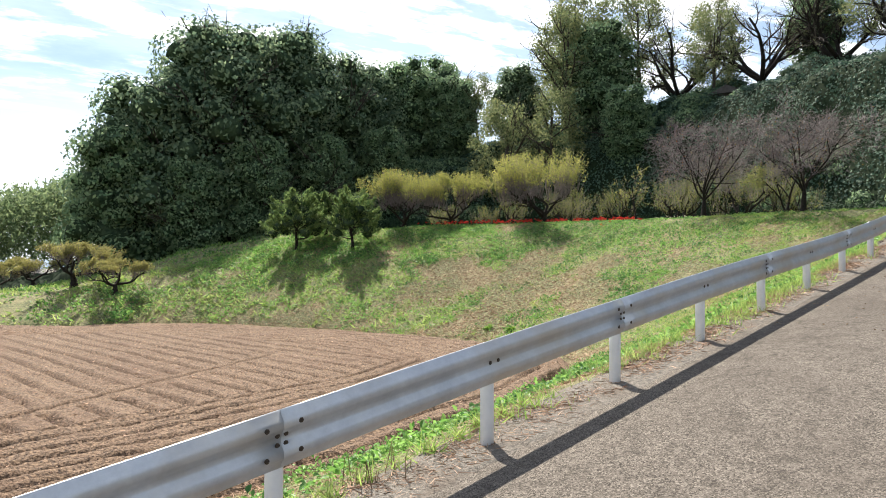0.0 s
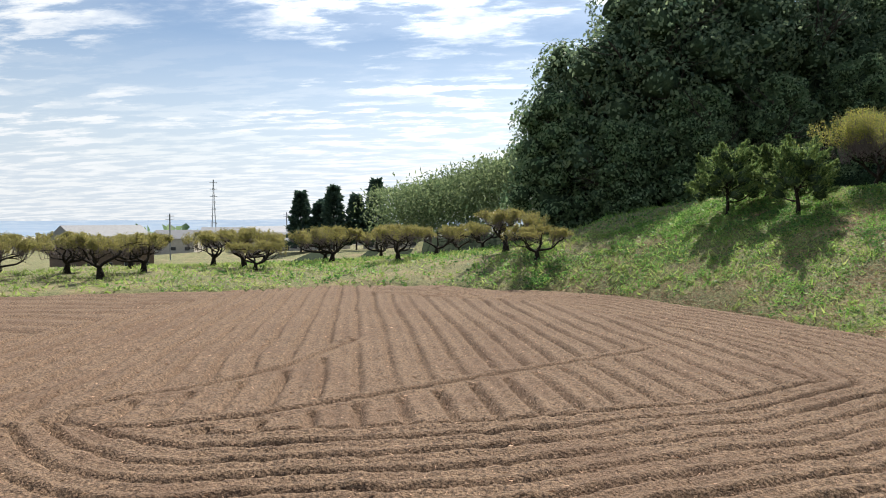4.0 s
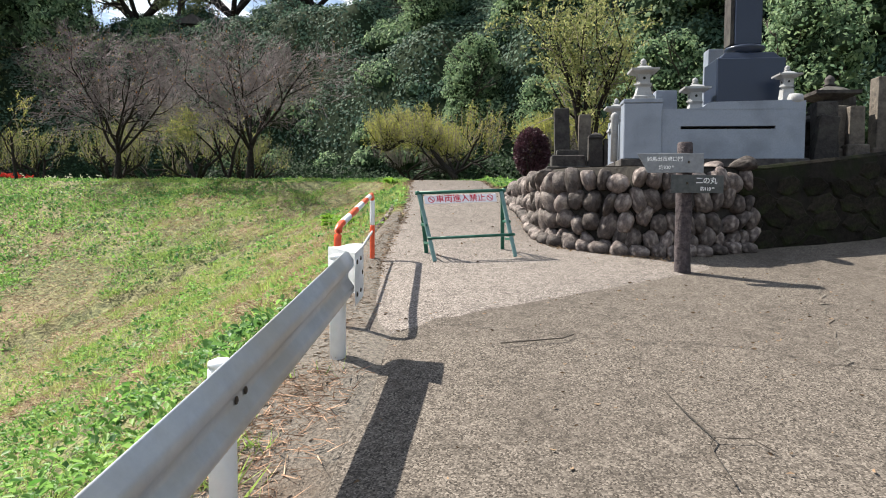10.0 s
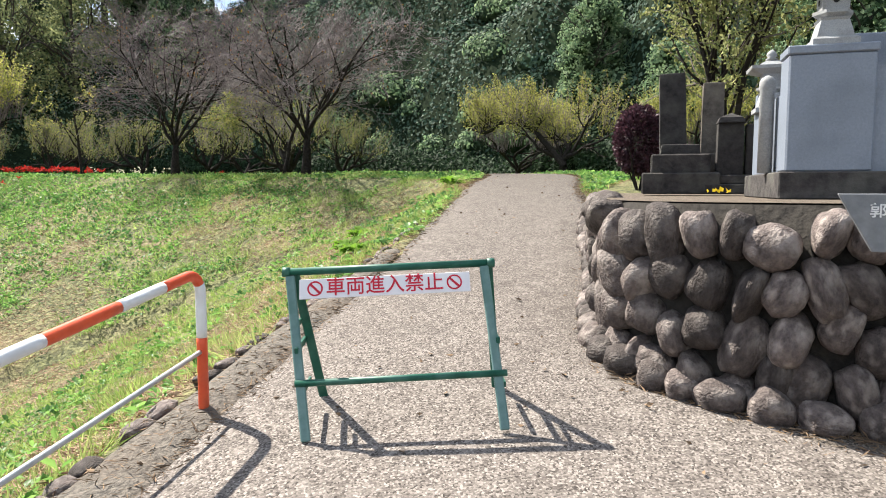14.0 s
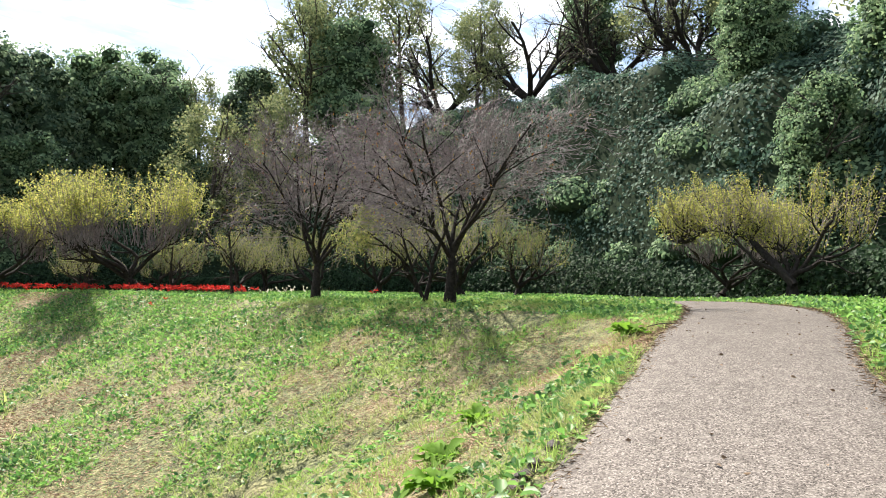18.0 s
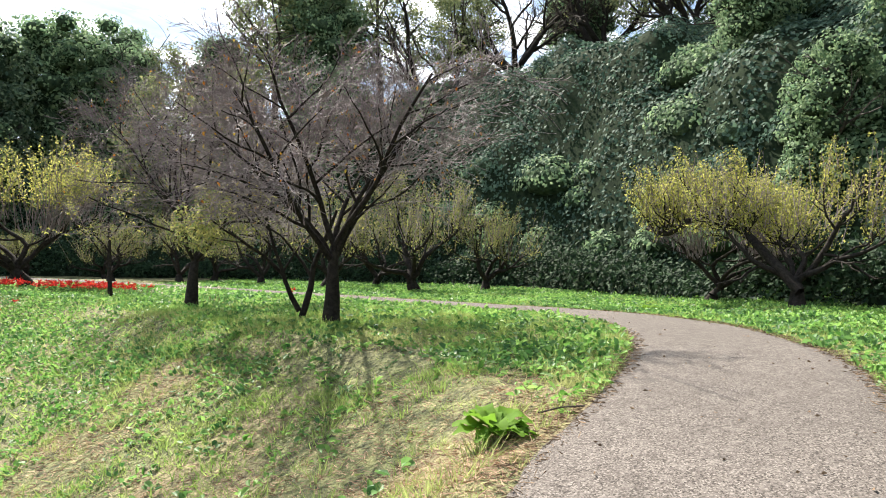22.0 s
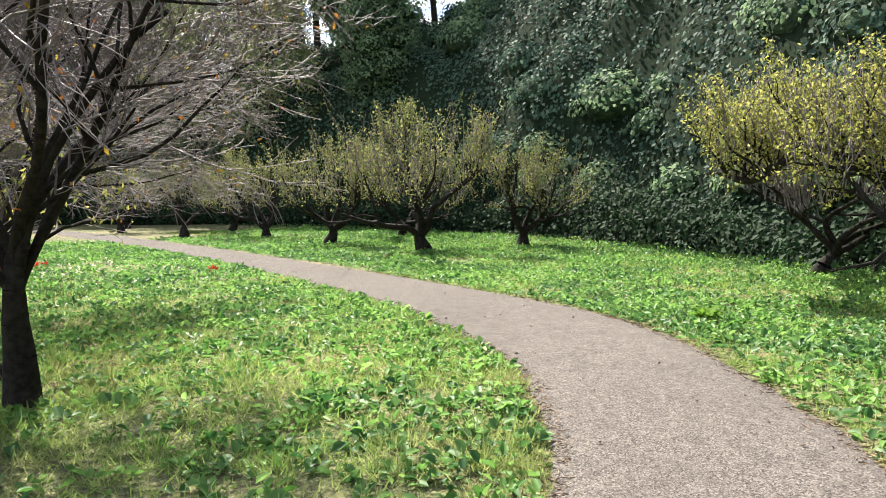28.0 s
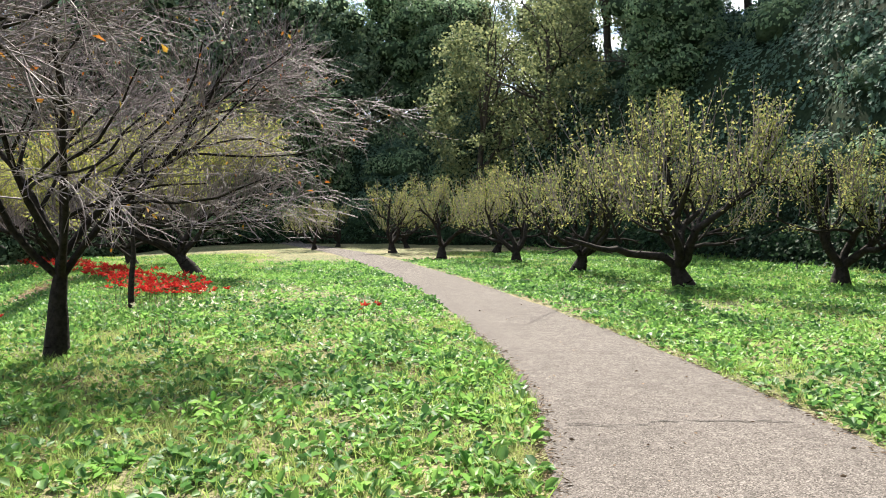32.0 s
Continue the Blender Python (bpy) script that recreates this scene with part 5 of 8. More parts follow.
def build_plot():
    ob = thing("grave_enclosure", (0, 0, 0), 0, "grey granite grave enclosure, slotted front panel, dark plinth", "grave")
    ob.matrix_world = grave_pose(0, 0)
    part("plinth", box(2.72, 1.75, 0.2, 0.01, at=(1.32, 0.85, -0.02)), M_OLDST, ob, "dark stained stone plinth")
    part("corner_pillar", box(0.56, 0.3, 0.83, 0.012, z0=0.18, at=(0.28, 0.15, 0)), M_GRANITE, ob)
    part("pillar_cap", box(0.58, 0.32, 0.06, 0.008, z0=1.01, at=(0.28, 0.15, 0)), M_GRANITE, ob)
    part("side_pillar", lathe([(0.055, 0.18), (0.055, 0.82), (0.062, 0.84), (0.062, 0.9), (0.045, 0.93), (0.01, 0.95)], 14), M_GRANLT, ob, "round pale granite post", m=pose(-0.05, 0.55, 0), smooth=True)
    bm = bmesh.new()
    for (a0, b0, a1, b1) in ((0.56, 0.18, 2.62, 0.62), (0.56, 0.665, 2.62, 0.91), (0.56, 0.62, 0.84, 0.665), (2.2, 0.62, 2.62, 0.665)):
        r = bmesh.ops.create_cube(bm, size=1)
        for v in r["verts"]:
            v.co = Vector(((a0 + a1) / 2 + v.co.x * (a1 - a0), 0.12 + v.co.y * 0.16, (b0 + b1) / 2 + v.co.z * (b1 - b0)))
    part("front_panel", bm, M_GRANITE, ob, "grey granite front panel with a long slot")
    bm = bmesh.new()
    top = [(0.562, 0.909), (2.62, 0.909), (2.62, 1.03), (2.42, 1.04), (1.3, 1.02), (1.22, 1.0), (1.16, 0.95), (1.06, 0.925), (0.562, 0.92)]
    lo = [bm.verts.new((x, 0.035, z)) for x, z in top]
    hi = [bm.verts.new((x, 0.205, z)) for x, z in top]
    bm.faces.new(lo)
    bm.faces.new(hi[::-1])
    for i in range(len(top)):
        bm.faces.new((lo[i], lo[(i + 1) % len(top)], hi[(i + 1) % len(top)], hi[i]))
    bmesh.ops.recalc_face_normals(bm, faces=bm.faces)
    part("front_rail", bm, M_GRANITE, ob, "curved top of the granite front")
    part("slot_back", box(1.4, 0.02, 0.08, 0, z0=0.6, at=(1.52, 0.21, 0)), M_DASH, ob, "plate coloured dark for the shade in the slot")
    part("side_panel", box(0.16, 1.5, 0.72, 0.008, z0=0.18, at=(2.54, 0.95, 0)), M_GRANITE, ob)
    part("side_panel", box(0.16, 1.4, 0.6, 0.008, z0=0.18, at=(0.1, 1.0, 0)), M_GRANITE, ob)
    part("end_scroll", lathe([(0.01, -0.09), (0.09, -0.085), (0.1, 0), (0.09, 0.085), (0.01, 0.09)], 14), M_GRANLT, ob, m=pose(2.5, 0.12, 1.05, 0, 90, 0), smooth=True)
    return ob


build_plot()


def build_monument():
    ob = thing("grave_monument", (0, 0, 0), 0, "tall polished blue-grey granite gravestone on a wide base", "gravestone")
    ob.matrix_world = grave_pose(2.09, 1.15)
    part("lower_base", box(1.3, 1.0, 0.7, 0.015, at=(0, 0, 0.15)), M_GRANITE, ob)
    part("base", box(1.06, 0.7, 0.98, 0.02, z0=0.85), M_BLUEST, ob, "polished blue-grey base block")
    part("shoulder", box(0.92, 0.62, 0.1, 0.01, z0=1.83, top=0.82), M_BLUEST, ob)
    part("lotus_seat", lathe([(0.22, 1.92), (0.26, 1.96), (0.32, 2.02), (0.3, 2.05), (0.24, 2.07)], 24), M_BLUEST, ob, smooth=True)
    part("stele", box(0.42, 0.36, 1.75, 0.012, z0=2.07), M_BLUEST, ob, "tall polished stele")
    part("inscription_slab", box(0.06, 0.32, 1.7, 0.004, z0=2.08, at=(-0.242, 0.02, 0)), M_OLDST, ob, "weathered inscribed edge slab")
    return ob


build_monument()


def build_lantern(place, turn, s, material, label, tall=0.0, slim=1.0, steps=False):
    """A stone lantern: foot, shaft, fire box, roof, finial."""
    ob = thing("stone_lantern", (0, 0, 0), 0, label, "stone lantern")
    ob.matrix_world = place
    ob.scale = (s, s, s)
    part("foot", lathe([(0.25, 0.0), (0.25, 0.07), (0.21, 0.1)], square=True), material, ob)
    part("shaft", lathe([(0.2 * slim, 0.1), (0.15 * slim, 0.3 + tall), (0.17 * slim, 0.33 + tall)], square=True), material, ob)
    if steps:
        part("base_step", box(0.66, 0.66, 0.18, 0.012, z0=-0.18), M_BROWNST, ob, "brown upper base step")
        part("base_block", box(0.95, 0.95, 0.82, 0.015, z0=-0.999), M_BROWNST, ob, "wide brown base block")
    part("platform", lathe([(0.15, 0.33 + tall), (0.22, 0.38 + tall), (0.22, 0.42 + tall)], 6), material, ob)
    bx = part("fire_box", lathe([(0.145, 0.42 + tall), (0.15, 0.64 + tall)], square=True), material, ob)
    for a in range(4):
        # flat dark disc painted as the shade of an opening
        o = part("window", lathe([(0.035, 0.0), (0.035, 0.006)], 12), M_DASH, bx, m=pose(0.149 * math.cos(a * math.pi / 2), 0.149 * math.sin(a * math.pi / 2), 0.53 + tall, 0, 90, a * 90))
    roof = lathe([(0.17, 0.63 + tall), (0.335, 0.65 + tall), (0.345, 0.7 + tall), (0.25, 0.745 + tall), (0.16, 0.81 + tall), (0.09, 0.85 + tall)], square=True)
    for v in roof.verts:
        if abs(v.co.x) > 0.3 and abs(v.co.y) > 0.3:
            v.co.z += 0.05
    part("roof", roof, material, ob, "upturned square stone roof")
    part("finial", lathe([(0.07, 0.85 + tall), (0.1, 0.88 + tall), (0.06, 0.91 + tall), (0.085, 0.95 + tall), (0.06, 1.0 + tall), (0.01, 1.04 + tall)], 12), material, ob, smooth=True)
    return ob


build_lantern(grave_pose(0.3, 0.16, TOP + 1.07), FACE, 0.6, M_GRANLT, "small pale stone lantern on the grave's corner pillar")
build_lantern(grave_pose(0.12, 1.5, TOP + 0.75), FACE, 0.55, M_GRANLT, "small pale stone lantern half hidden behind the grave front")
build_lantern(grave_pose(1.26, 0.9, TOP + 0.92), FACE, 0.6, M_GRANLT, "pale granite lantern inside the grave enclosure")
build_lantern(grave_pose(2.5, 0.45, TOP + 0.98), FACE, 0.5, M_GRANLT, "pale granite square lantern inside the grave enclosure", 0.25)
build_lantern(pose(19.9, -3.55, TOP + 1.27, 0, 0, FACE), FACE, 1.3, M_TANST, "large weathered stone lantern on a stepped base", 0.36, 0.72, True)
build_lantern(grave_pose(1.0, 3.2, TOP + 0.5), FACE, 0.9, M_OLDST, "dark mossy old stone lantern", 0.5)
build_lantern(grave_pose(3.15, 1.1, TOP), FACE, 0.9, M_OLDST, "dark mossy old stone lantern", 0.2)
build_lantern(grave_pose(3.9, 2.2, TOP), FACE, 1.1, M_OLDST, "dark mossy old stone lantern", 0.6)


def build_grave(u, w, width, tall, label, material=None, base=0.3, pitch=0.0, cap=False, turn=0):
    ob = thing("gravestone", (0, 0, 0), 0, label, "gravestone", "old gravestones")
    ob.matrix_world = grave_pose(u, w) @ pose(0, 0, 0, 0, 0, turn)
    material = material or M_OLDST
    part("base", box(width * 1.9, width * 1.5, base * 0.55, 0.015), material, ob)
    part("seat", box(width * 1.45, width * 1.2, base * 0.5, 0.015, z0=base * 0.53), material, ob)
    st = box(width, width * 0.72, tall, 0.02, z0=base, top=0.95, seg=2)
    part("stone", st, material, ob, "upright weathered stone", m=pose(0, 0, 0, 0, pitch, 0))
    if cap:
        part("cap", lathe([(width * 0.5, base + tall - 0.005), (width * 0.42, base + tall + 0.05), (0.01, base + tall + 0.1)], square=True), material, ob)


build_grave(-0.64, 3.05, 0.3, 1.0, "tall dark slate gravestone with faint writing", base=0.38, pitch=-2)
build_grave(-0.23, 3.1, 0.24, 0.82, "narrow brown weathered gravestone", M_BROWNST, 0.45)
build_grave(-0.1, 2.5, 0.27, 0.56, "short square dark gravestone with a pointed top", base=0.2, cap=True)
build_grave(0.16, 2.5, 0.22, 0.6, "dark narrow upright gravestone on a low base", base=0.14)
build_grave(-0.6, 2.62, 0.42, 0.12, "low dark stone altar with a carved front", base=0.42)
build_grave(0.53, 4.2, 0.3, 0.95, "blue-grey upright gravestone behind the others", M_GRANITE, 0.3)
build_grave(2.05, 2.4, 0.46, 1.55, "large plain grey gravestone slab", M_GRANITE, 0.75)
build_grave(1.15, 2.5, 0.4, 0.9, "grey granite gravestone slab", M_GRANITE, 0.7)
build_grave(3.0, 0.45, 0.3, 0.8, "leaning dark weathered gravestone slab", base=0.06, pitch=8)
build_grave(3.2, 0.7, 0.34, 1.0, "dark gravestone with pale lichen blotches", base=0.1, pitch=-2)
build_grave(3.55, 1.1, 0.27, 0.7, "square brown weathered gravestone on a base", M_BROWNST, base=0.4)
build_grave(4.85, 2.2, 0.42, 1.25, "tall thick brown gravestone", M_BROWNST, base=0.5)
build_grave(3.75, 0.95, 0.24, 0.62, "small brown weathered gravestone on a base", M_BROWNST, base=0.45)
build_grave(4.9, 0.8, 0.5, 0.7, "square brown stone grave base block", base=0.35)
build_grave(5.6, 1.4, 0.4, 0.9, "brown weathered gravestone among other graves", base=0.45)
build_grave(4.2, 2.4, 0.4, 1.0, "brown weathered gravestone among other graves", base=0.45)
o = tagged(new("jar_stone", boulder_mesh(77)), "small rounded pale stone beside the lantern", "stone")
o.matrix_world = grave_pose(3.62, 0.35, TOP + 0.14) @ Matrix.Diagonal((0.12, 0.12, 0.17, 1))
for i, (u, w, h, lean) in enumerate([(2.0, 1.95, 2.5, 1), (2.1, 1.9, 2.2, -2), (2.14, 2.0, 2.9, 0.5)]):
    ob = tagged(new("wooden_grave_tablet"), "tall thin grey wooden memorial stick behind the grave", "memorial stick", "memorial sticks")
    ob.matrix_world = grave_pose(u, w) @ pose(0, 0, 0, 0, lean, 0)
    part("board", box(0.06, 0.012, h, 0.002), M_WOOD, ob)
for i, (u, w) in enumerate([(-0.3, 1.2)]):
    ob = tagged(new("flower_offering"), "small yellow flower offering lying before the graves", "flowers", "flower offerings")
    ob.matrix_world = grave_pose(u, w)
    rng = np.random.default_rng(i)
    n = 11
    v, f = leaves(rng, rng.normal(size=(n, 3)) * (0.05, 0.03, 0.008) + (0, 0, 0.03), rng.normal(size=(n, 3)) + (0, 0, 0.8), rng.uniform(0.03, 0.05, n), 0.8)
    tagged(part("petals", mesh("petals", v, f, M_YELLOW), None, ob), kind="stuff")


# ---- trees ----
def tree_parts(ob, segs, split, sides=(8, 5, 3), thin=M_TWIG, thick=M_BARK, names=("trunk", "limb_frame", "twig_haze")):
    segs = np.array(segs)
    lv = segs[:, 8]
    for k, (lo, hi) in enumerate(zip((0,) + split, split + (99,))):
        s = segs[(lv >= lo) & (lv < hi)]
        if len(s):
            o = bark(names[k], s, sides[k], thick if k < 2 else thin, ob)
            if k:
                tagged(o, kind="stuff")
    return segs


def build_cherry(name, place, seed, tall, wide, label):
    """A nearly bare cherry: dark trunk, rising limbs, a haze of fine twigs."""
    rng = np.random.default_rng(seed)
    ob = thing(name, place, 0, label, "tree")
    segs = []
    trunk_h = 1.45
    grow(rng, (0, 0, -0.15), (0.08, 0.04, 1), trunk_h + 0.15, 0.19, [(5, 0.05, 0.02, 0, 0, 0, 0)], 0, segs)
    top = np.array(segs[-1][3:6])
    plan = [None, (7, 0.11, 0.03, 7, 0.58, 42, 0.2), (6, 0.12, 0.02, 7, 0.55, 42, 0.12), (5, 0.12, 0.0, 7, 0.6, 38, 0.08), (4, 0.1, -0.01, 3, 0.6, 32, 0.2), (2, 0.08, 0.0, 0, 0, 0, 0)]
    for k in range(7):
        a = k * math.tau / 7 + rng.uniform(-0.3, 0.3)
        t = rng.uniform(0.45, 1.15)
        grow(rng, top * (0.78 + 0.22 * (k % 2)), (math.cos(a) * t, math.sin(a) * t, 1.05), wide * rng.uniform(0.72, 0.95), 0.058, plan, 1, segs)
    segs = np.array(segs)
    segs[segs[:, 8] >= 3, 6:8] *= 0.8
    segs = segs[(segs[:, 8] < 2) | (np.minimum(segs[:, 2], segs[:, 5]) > 1.5 + 0.05 * np.hypot(segs[:, 0], segs[:, 1]))]
    h = segs[:, 5].max()
    k = tall / h
    segs[:, [2, 5]] = np.where(segs[:, [2, 5]] > trunk_h, trunk_h + (segs[:, [2, 5]] - trunk_h) * (tall - trunk_h) / (h - trunk_h), segs[:, [2, 5]])
    segs[:, 6:8] = np.maximum(segs[:, 6:8], 0.004)
    tree_parts(ob, segs, (1, 3), (10, 6, 3))
    tips = segs[segs[:, 8] >= 4]
    pick = tips[rng.choice(len(tips), min(420, len(tips)), replace=False)]
    w = rng.normal(size=(len(pick), 3)) + (0, 0, -1.0)
    v, f = leaves(rng, pick[:, 3:6], w, rng.uniform(0.05, 0.1, len(pick)), 0.45)
    part("last_leaves", mesh("last_leaves", v, f, M_CHERRY), None, ob, "few orange and yellow leaves left")
    return ob


build_cherry("cherry_tree", (26.53, 21.8, z_at(26.53, 21.8)), 5, 6.6, 4.6, "bare cherry tree with dark trunk and dense reddish twigs")
build_cherry("cherry_tree", (26.67, 15.7, z_at(26.67, 15.7)), 8, 6.4, 4.2, "bare cherry tree with dark trunk and arching grey twigs")


def build_sapling(x, y, seed, tall, label, two=False):
    rng = np.random.default_rng(seed)
    ob = thing("young_tree", (x, y, z_at(x, y)), 0, label, "tree")
    segs = []
    plan = [(6, 0.1, 0.03, 4, 0.6, 40, 0.35), (5, 0.14, 0.03, 5, 0.6, 40, 0.2), (4, 0.14, 0.02, 5, 0.55, 40, 0.2), (3, 0.12, 0.0, 0, 0, 0, 0)]
    grow(rng, (0, 0, -0.1), (0.12 if two else 0.03, 0.2 if two else 0.04, 1), tall, 0.075, plan, 0, segs)
    if two:
        grow(rng, (0, 0, 0.2), (-0.6, 0.3, 1), tall * 0.8, 0.055, plan, 0, segs)
        bough = []
        grow(rng, (-0.3, 0.12, 0.9), (-0.8, 0.1, 0.75), 1.7, 0.04, plan, 0, bough)
        segs += bough
    segs = np.array(segs)
    segs[:, 6:8] = np.maximum(segs[:, 6:8], 0.003)
    tree_parts(ob, segs, (1, 2), (8, 5, 3))
    t = segs[segs[:, 8] >= 2]
    n = 420
    pick = t[rng.integers(len(t), size=n)]
    u = rng.uniform(size=(n, 1))
    v, f = leaves(rng, pick[:, :3] * (1 - u) + pick[:, 3:6] * u, rng.normal(size=(n, 3)) + (0, 0, -0.6), rng.uniform(0.06, 0.11, n), 0.4)
    part("foliage", mesh("foliage", v, f, M_PLUM), None, ob, "sparse yellow leaves")
    if two:
        b = np.array(bough)
        b = b[b[:, 8] >= 1]
        n = 1700
        pick = b[rng.integers(len(b), size=n)]
        u = rng.uniform(size=(n, 1))
        v, f = leaves(rng, pick[:, :3] * (1 - u) + pick[:, 3:6] * u + rng.normal(size=(n, 3)) * 0.07, rng.normal(size=(n, 3)) + (0, 0, -1.0), rng.uniform(0.05, 0.1, n), 0.4)
        part("leafy_bough", mesh("leafy_bough", v, f, M_PLUMG), None, ob, "bough hung with yellow-green leaves")
    return ob


build_sapling(26.5, 16.55, 3, 2.4, "dark forked young tree with a broken stub beside the cherry", True)
build_sapling(26.15, 26.8, 9, 2.6, "thin dark-trunked young tree near the red flowers")


def build_plum(name, seed, tall, wide, material, label, dense=1.0, shoots=1.0, leaf_size=0.095, arch=None, fine=True, group="plum trees", bare=1.25, flat=1.0, th=0.8, dome=0.0):
    """A pruned plum: short gnarled trunk, low spreading limbs, upright leafy shoots."""
    rng = np.random.default_rng(seed)
    ob = thing(name, (0, 0, 0), 0, label, "tree", group)
    segs = []
    grow(rng, (0, 0, -0.2), (rng.uniform(-0.2, 0.2), rng.uniform(-0.2, 0.2), 1), th + 0.2, 0.3, [(4, 0.14, 0, 0, 0, 0, 0)], 0, segs)
    top = np.array(segs[-1][3:6])
    n = 5
    nb = 4 if fine else 3
    plan = [None, (8, 0.24, 0.06, nb, 0.55, 48, 0.3), (6, 0.24, 0.05, nb, 0.55, 45, 0.25), (5, 0.2, 0.05, 0, 0, 0, 0)]
    for k in range(n):
        a = k * math.tau / n + rng.uniform(-0.35, 0.35)
        grow(rng, top * rng.uniform(0.8, 1.0), (math.cos(a), math.sin(a), rng.uniform(0.5, 1.0)), wide * rng.uniform(0.8, 1.05), 0.095, plan, 1, segs)
    if arch:
        pts = curve_points(arch, 6)
        for i, (p, q) in enumerate(zip(pts, pts[1:])):
            r = 0.15 * (1 - 0.5 * i / len(pts))
            segs.append((*p, *q, r, r * 0.97, 1))
        for i in range(len(pts) // 3, len(pts) - 1):
            for k in range(2):
                grow(rng, pts[i], (rng.normal() * 0.8, rng.normal() * 0.8, rng.uniform(0.2, 1.0)), rng.uniform(0.7, 1.6), 0.035, plan, 2, segs)
    base = np.array(segs)
    base = base[(base[:, 8] < 2) | (np.minimum(base[:, 2], base[:, 5]) > 0.75)]
    base[:, [2, 5]] = np.where(base[:, [2, 5]] > th, th + (base[:, [2, 5]] - th) * flat, base[:, [2, 5]])
    # shoots rise from the outer limbs
    cand = base[base[:, 8] >= 2]
    ns = int(150 * shoots)
    cand = cand[cand[:, 5] > bare]
    rows = cand[rng.integers(len(cand), size=ns)]
    sh = []
    for r in rows:
        p = r[3:6]
        ln = rng.uniform(0.45, 1.0) * (tall - max(p[2], 0.8)) * rng.uniform(0.55, 1.0)
        ln = max(ln, 0.35)
        if dome:
            edge = tall * (0.5 + 0.5 * math.sqrt(max(0.0, 1 - (math.hypot(p[0], p[1]) / (wide * 1.25)) ** 2)))
            ln = max(0.3, (edge - p[2]) * rng.uniform(0.6, 1.1))
        out = np.array([p[0], p[1], 0]) / max(np.hypot(p[0], p[1]), 0.3)
        d = np.array([0, 0, 1.0]) + out * rng.uniform(-0.1, 0.6) + rng.normal(size=3) * 0.2
        grow(rng, p, d, ln, 0.012, [(4, 0.06, 0.05, 0, 0, 0, 0)], 0, sh)
    sh = np.array(sh)
    sh[:, 8] = 4
    segs = np.vstack([base, sh])
    segs[:, 6:8] = np.maximum(segs[:, 6:8], 0.004)
    tree_parts(ob, segs, (1, 4), (9, 5 if fine else 4, 3))
    t = np.vstack([sh, sh, base[(base[:, 8] >= 3) & (base[:, 5] > bare)]])
    nl = int(5200 * dense)
    if dome:
        t = sh[np.arange(len(sh)) % 4 >= 2]
    pick = t[rng.integers(len(t), size=nl)]
    u = rng.uniform(size=(nl, 1))
    pos = pick[:, :3] * (1 - u) + pick[:, 3:6] * u + rng.normal(size=(nl, 3)) * 0.05
    v, f = leaves(rng, pos, rng.normal(size=(nl, 3)) + (0, 0, -0.25), rng.uniform(0.65, 1.35, nl) * leaf_size, 0.5)
    part("foliage", mesh("foliage", v, f, material), None, ob)
    return ob


def put(src, x, y, turn=0.0, size=1.0, label="", sink=0.04):
    return place_tree(src, x, y, turn, size, sink, label)


def clear(src):
    for o in (*src.children_recursive, src):
        bpy.data.objects.remove(o)


plum_row = [build_plum("plum_tree", 21, 4.2, 2.7, M_PLUMG, "gnarled plum tree with thinning yellow-green leaves", 1.35, 1.3, 0.062, th=0.55),
            build_plum("plum_tree", 22, 3.9, 2.5, M_PLUMG, "gnarled plum tree with thinning yellow-green leaves", 1.2, 1.2, 0.062, th=0.55),
            build_plum("plum_tree", 23, 3.7, 2.5, M_PLUMG, "gnarled plum tree with a crooked trunk and sparse leaves", 1.0, 1.0, 0.062, th=0.5)]
for k, x, y, turn, size in ((0, 40.2, 29.1, 20, 1.45), (1, 39.1, 35.3, 140, 1.35), (2, 38.2, 40.5, 60, 1.25), (1, 35.8, 45.9, 250, 1.2), (0, 39.4, 49.5, 190, 1.2), (2, 33.8, 52.2, 320, 1.2),
                             (1, 29.0, 56.5, 80, 0.9), (2, 45.2, 29.4, 200, 1.3), (0, 35.3, 58.5, 10, 0.9), (2, 30.5, 60.0, 150, 0.9), (0, 44.5, 38.0, 120, 1.2)):
    put(plum_row[k], x, y, turn, size)
yellow = [build_plum("yellow_plum_tree", 31, 4.4, 3.3, M_PLUM, "broad plum tree full of upright golden shoots", 3.6, 4.0, 0.082, flat=0.7, group="golden plum trees", dome=1.0),
          build_plum("yellow_plum_tree", 32, 4.7, 3.4, M_PLUM, "broad plum tree full of upright golden shoots", 3.6, 4.0, 0.082, flat=0.7, group="golden plum trees", dome=1.0)]
for k, x, y, turn, size in ((1, 25.8, 35.4, 30, 1.25), (0, 21.8, 42.6, 200, 1.08), (1, 18.0, 44.5, 100, 1.05)):
    put(yellow[k], x, y, turn, size)
arched = build_plum("arched_plum_tree", 41, 4.9, 2.6, M_PLUM, "large golden plum tree with a thick arching bare limb", 3.4, 3.6, 0.075, bare=1.7, th=1.0,
                    arch=[(0, 0, 0.6), (0.3, 0.9, 1.5), (0.5, 1.9, 2.4), (0.8, 3.1, 2.75), (1.1, 4.3, 2.3), (1.4, 5.2, 2.5)], group="golden plum trees")
put(arched, 38.15, 11.6, 0, 1.0)
put(yellow[1], 43.8, 16.8, 160, 1.0, "golden plum tree beyond the arched one, ivy at its foot")
put(yellow[0], 36.8, 5.8, 60, 0.8)
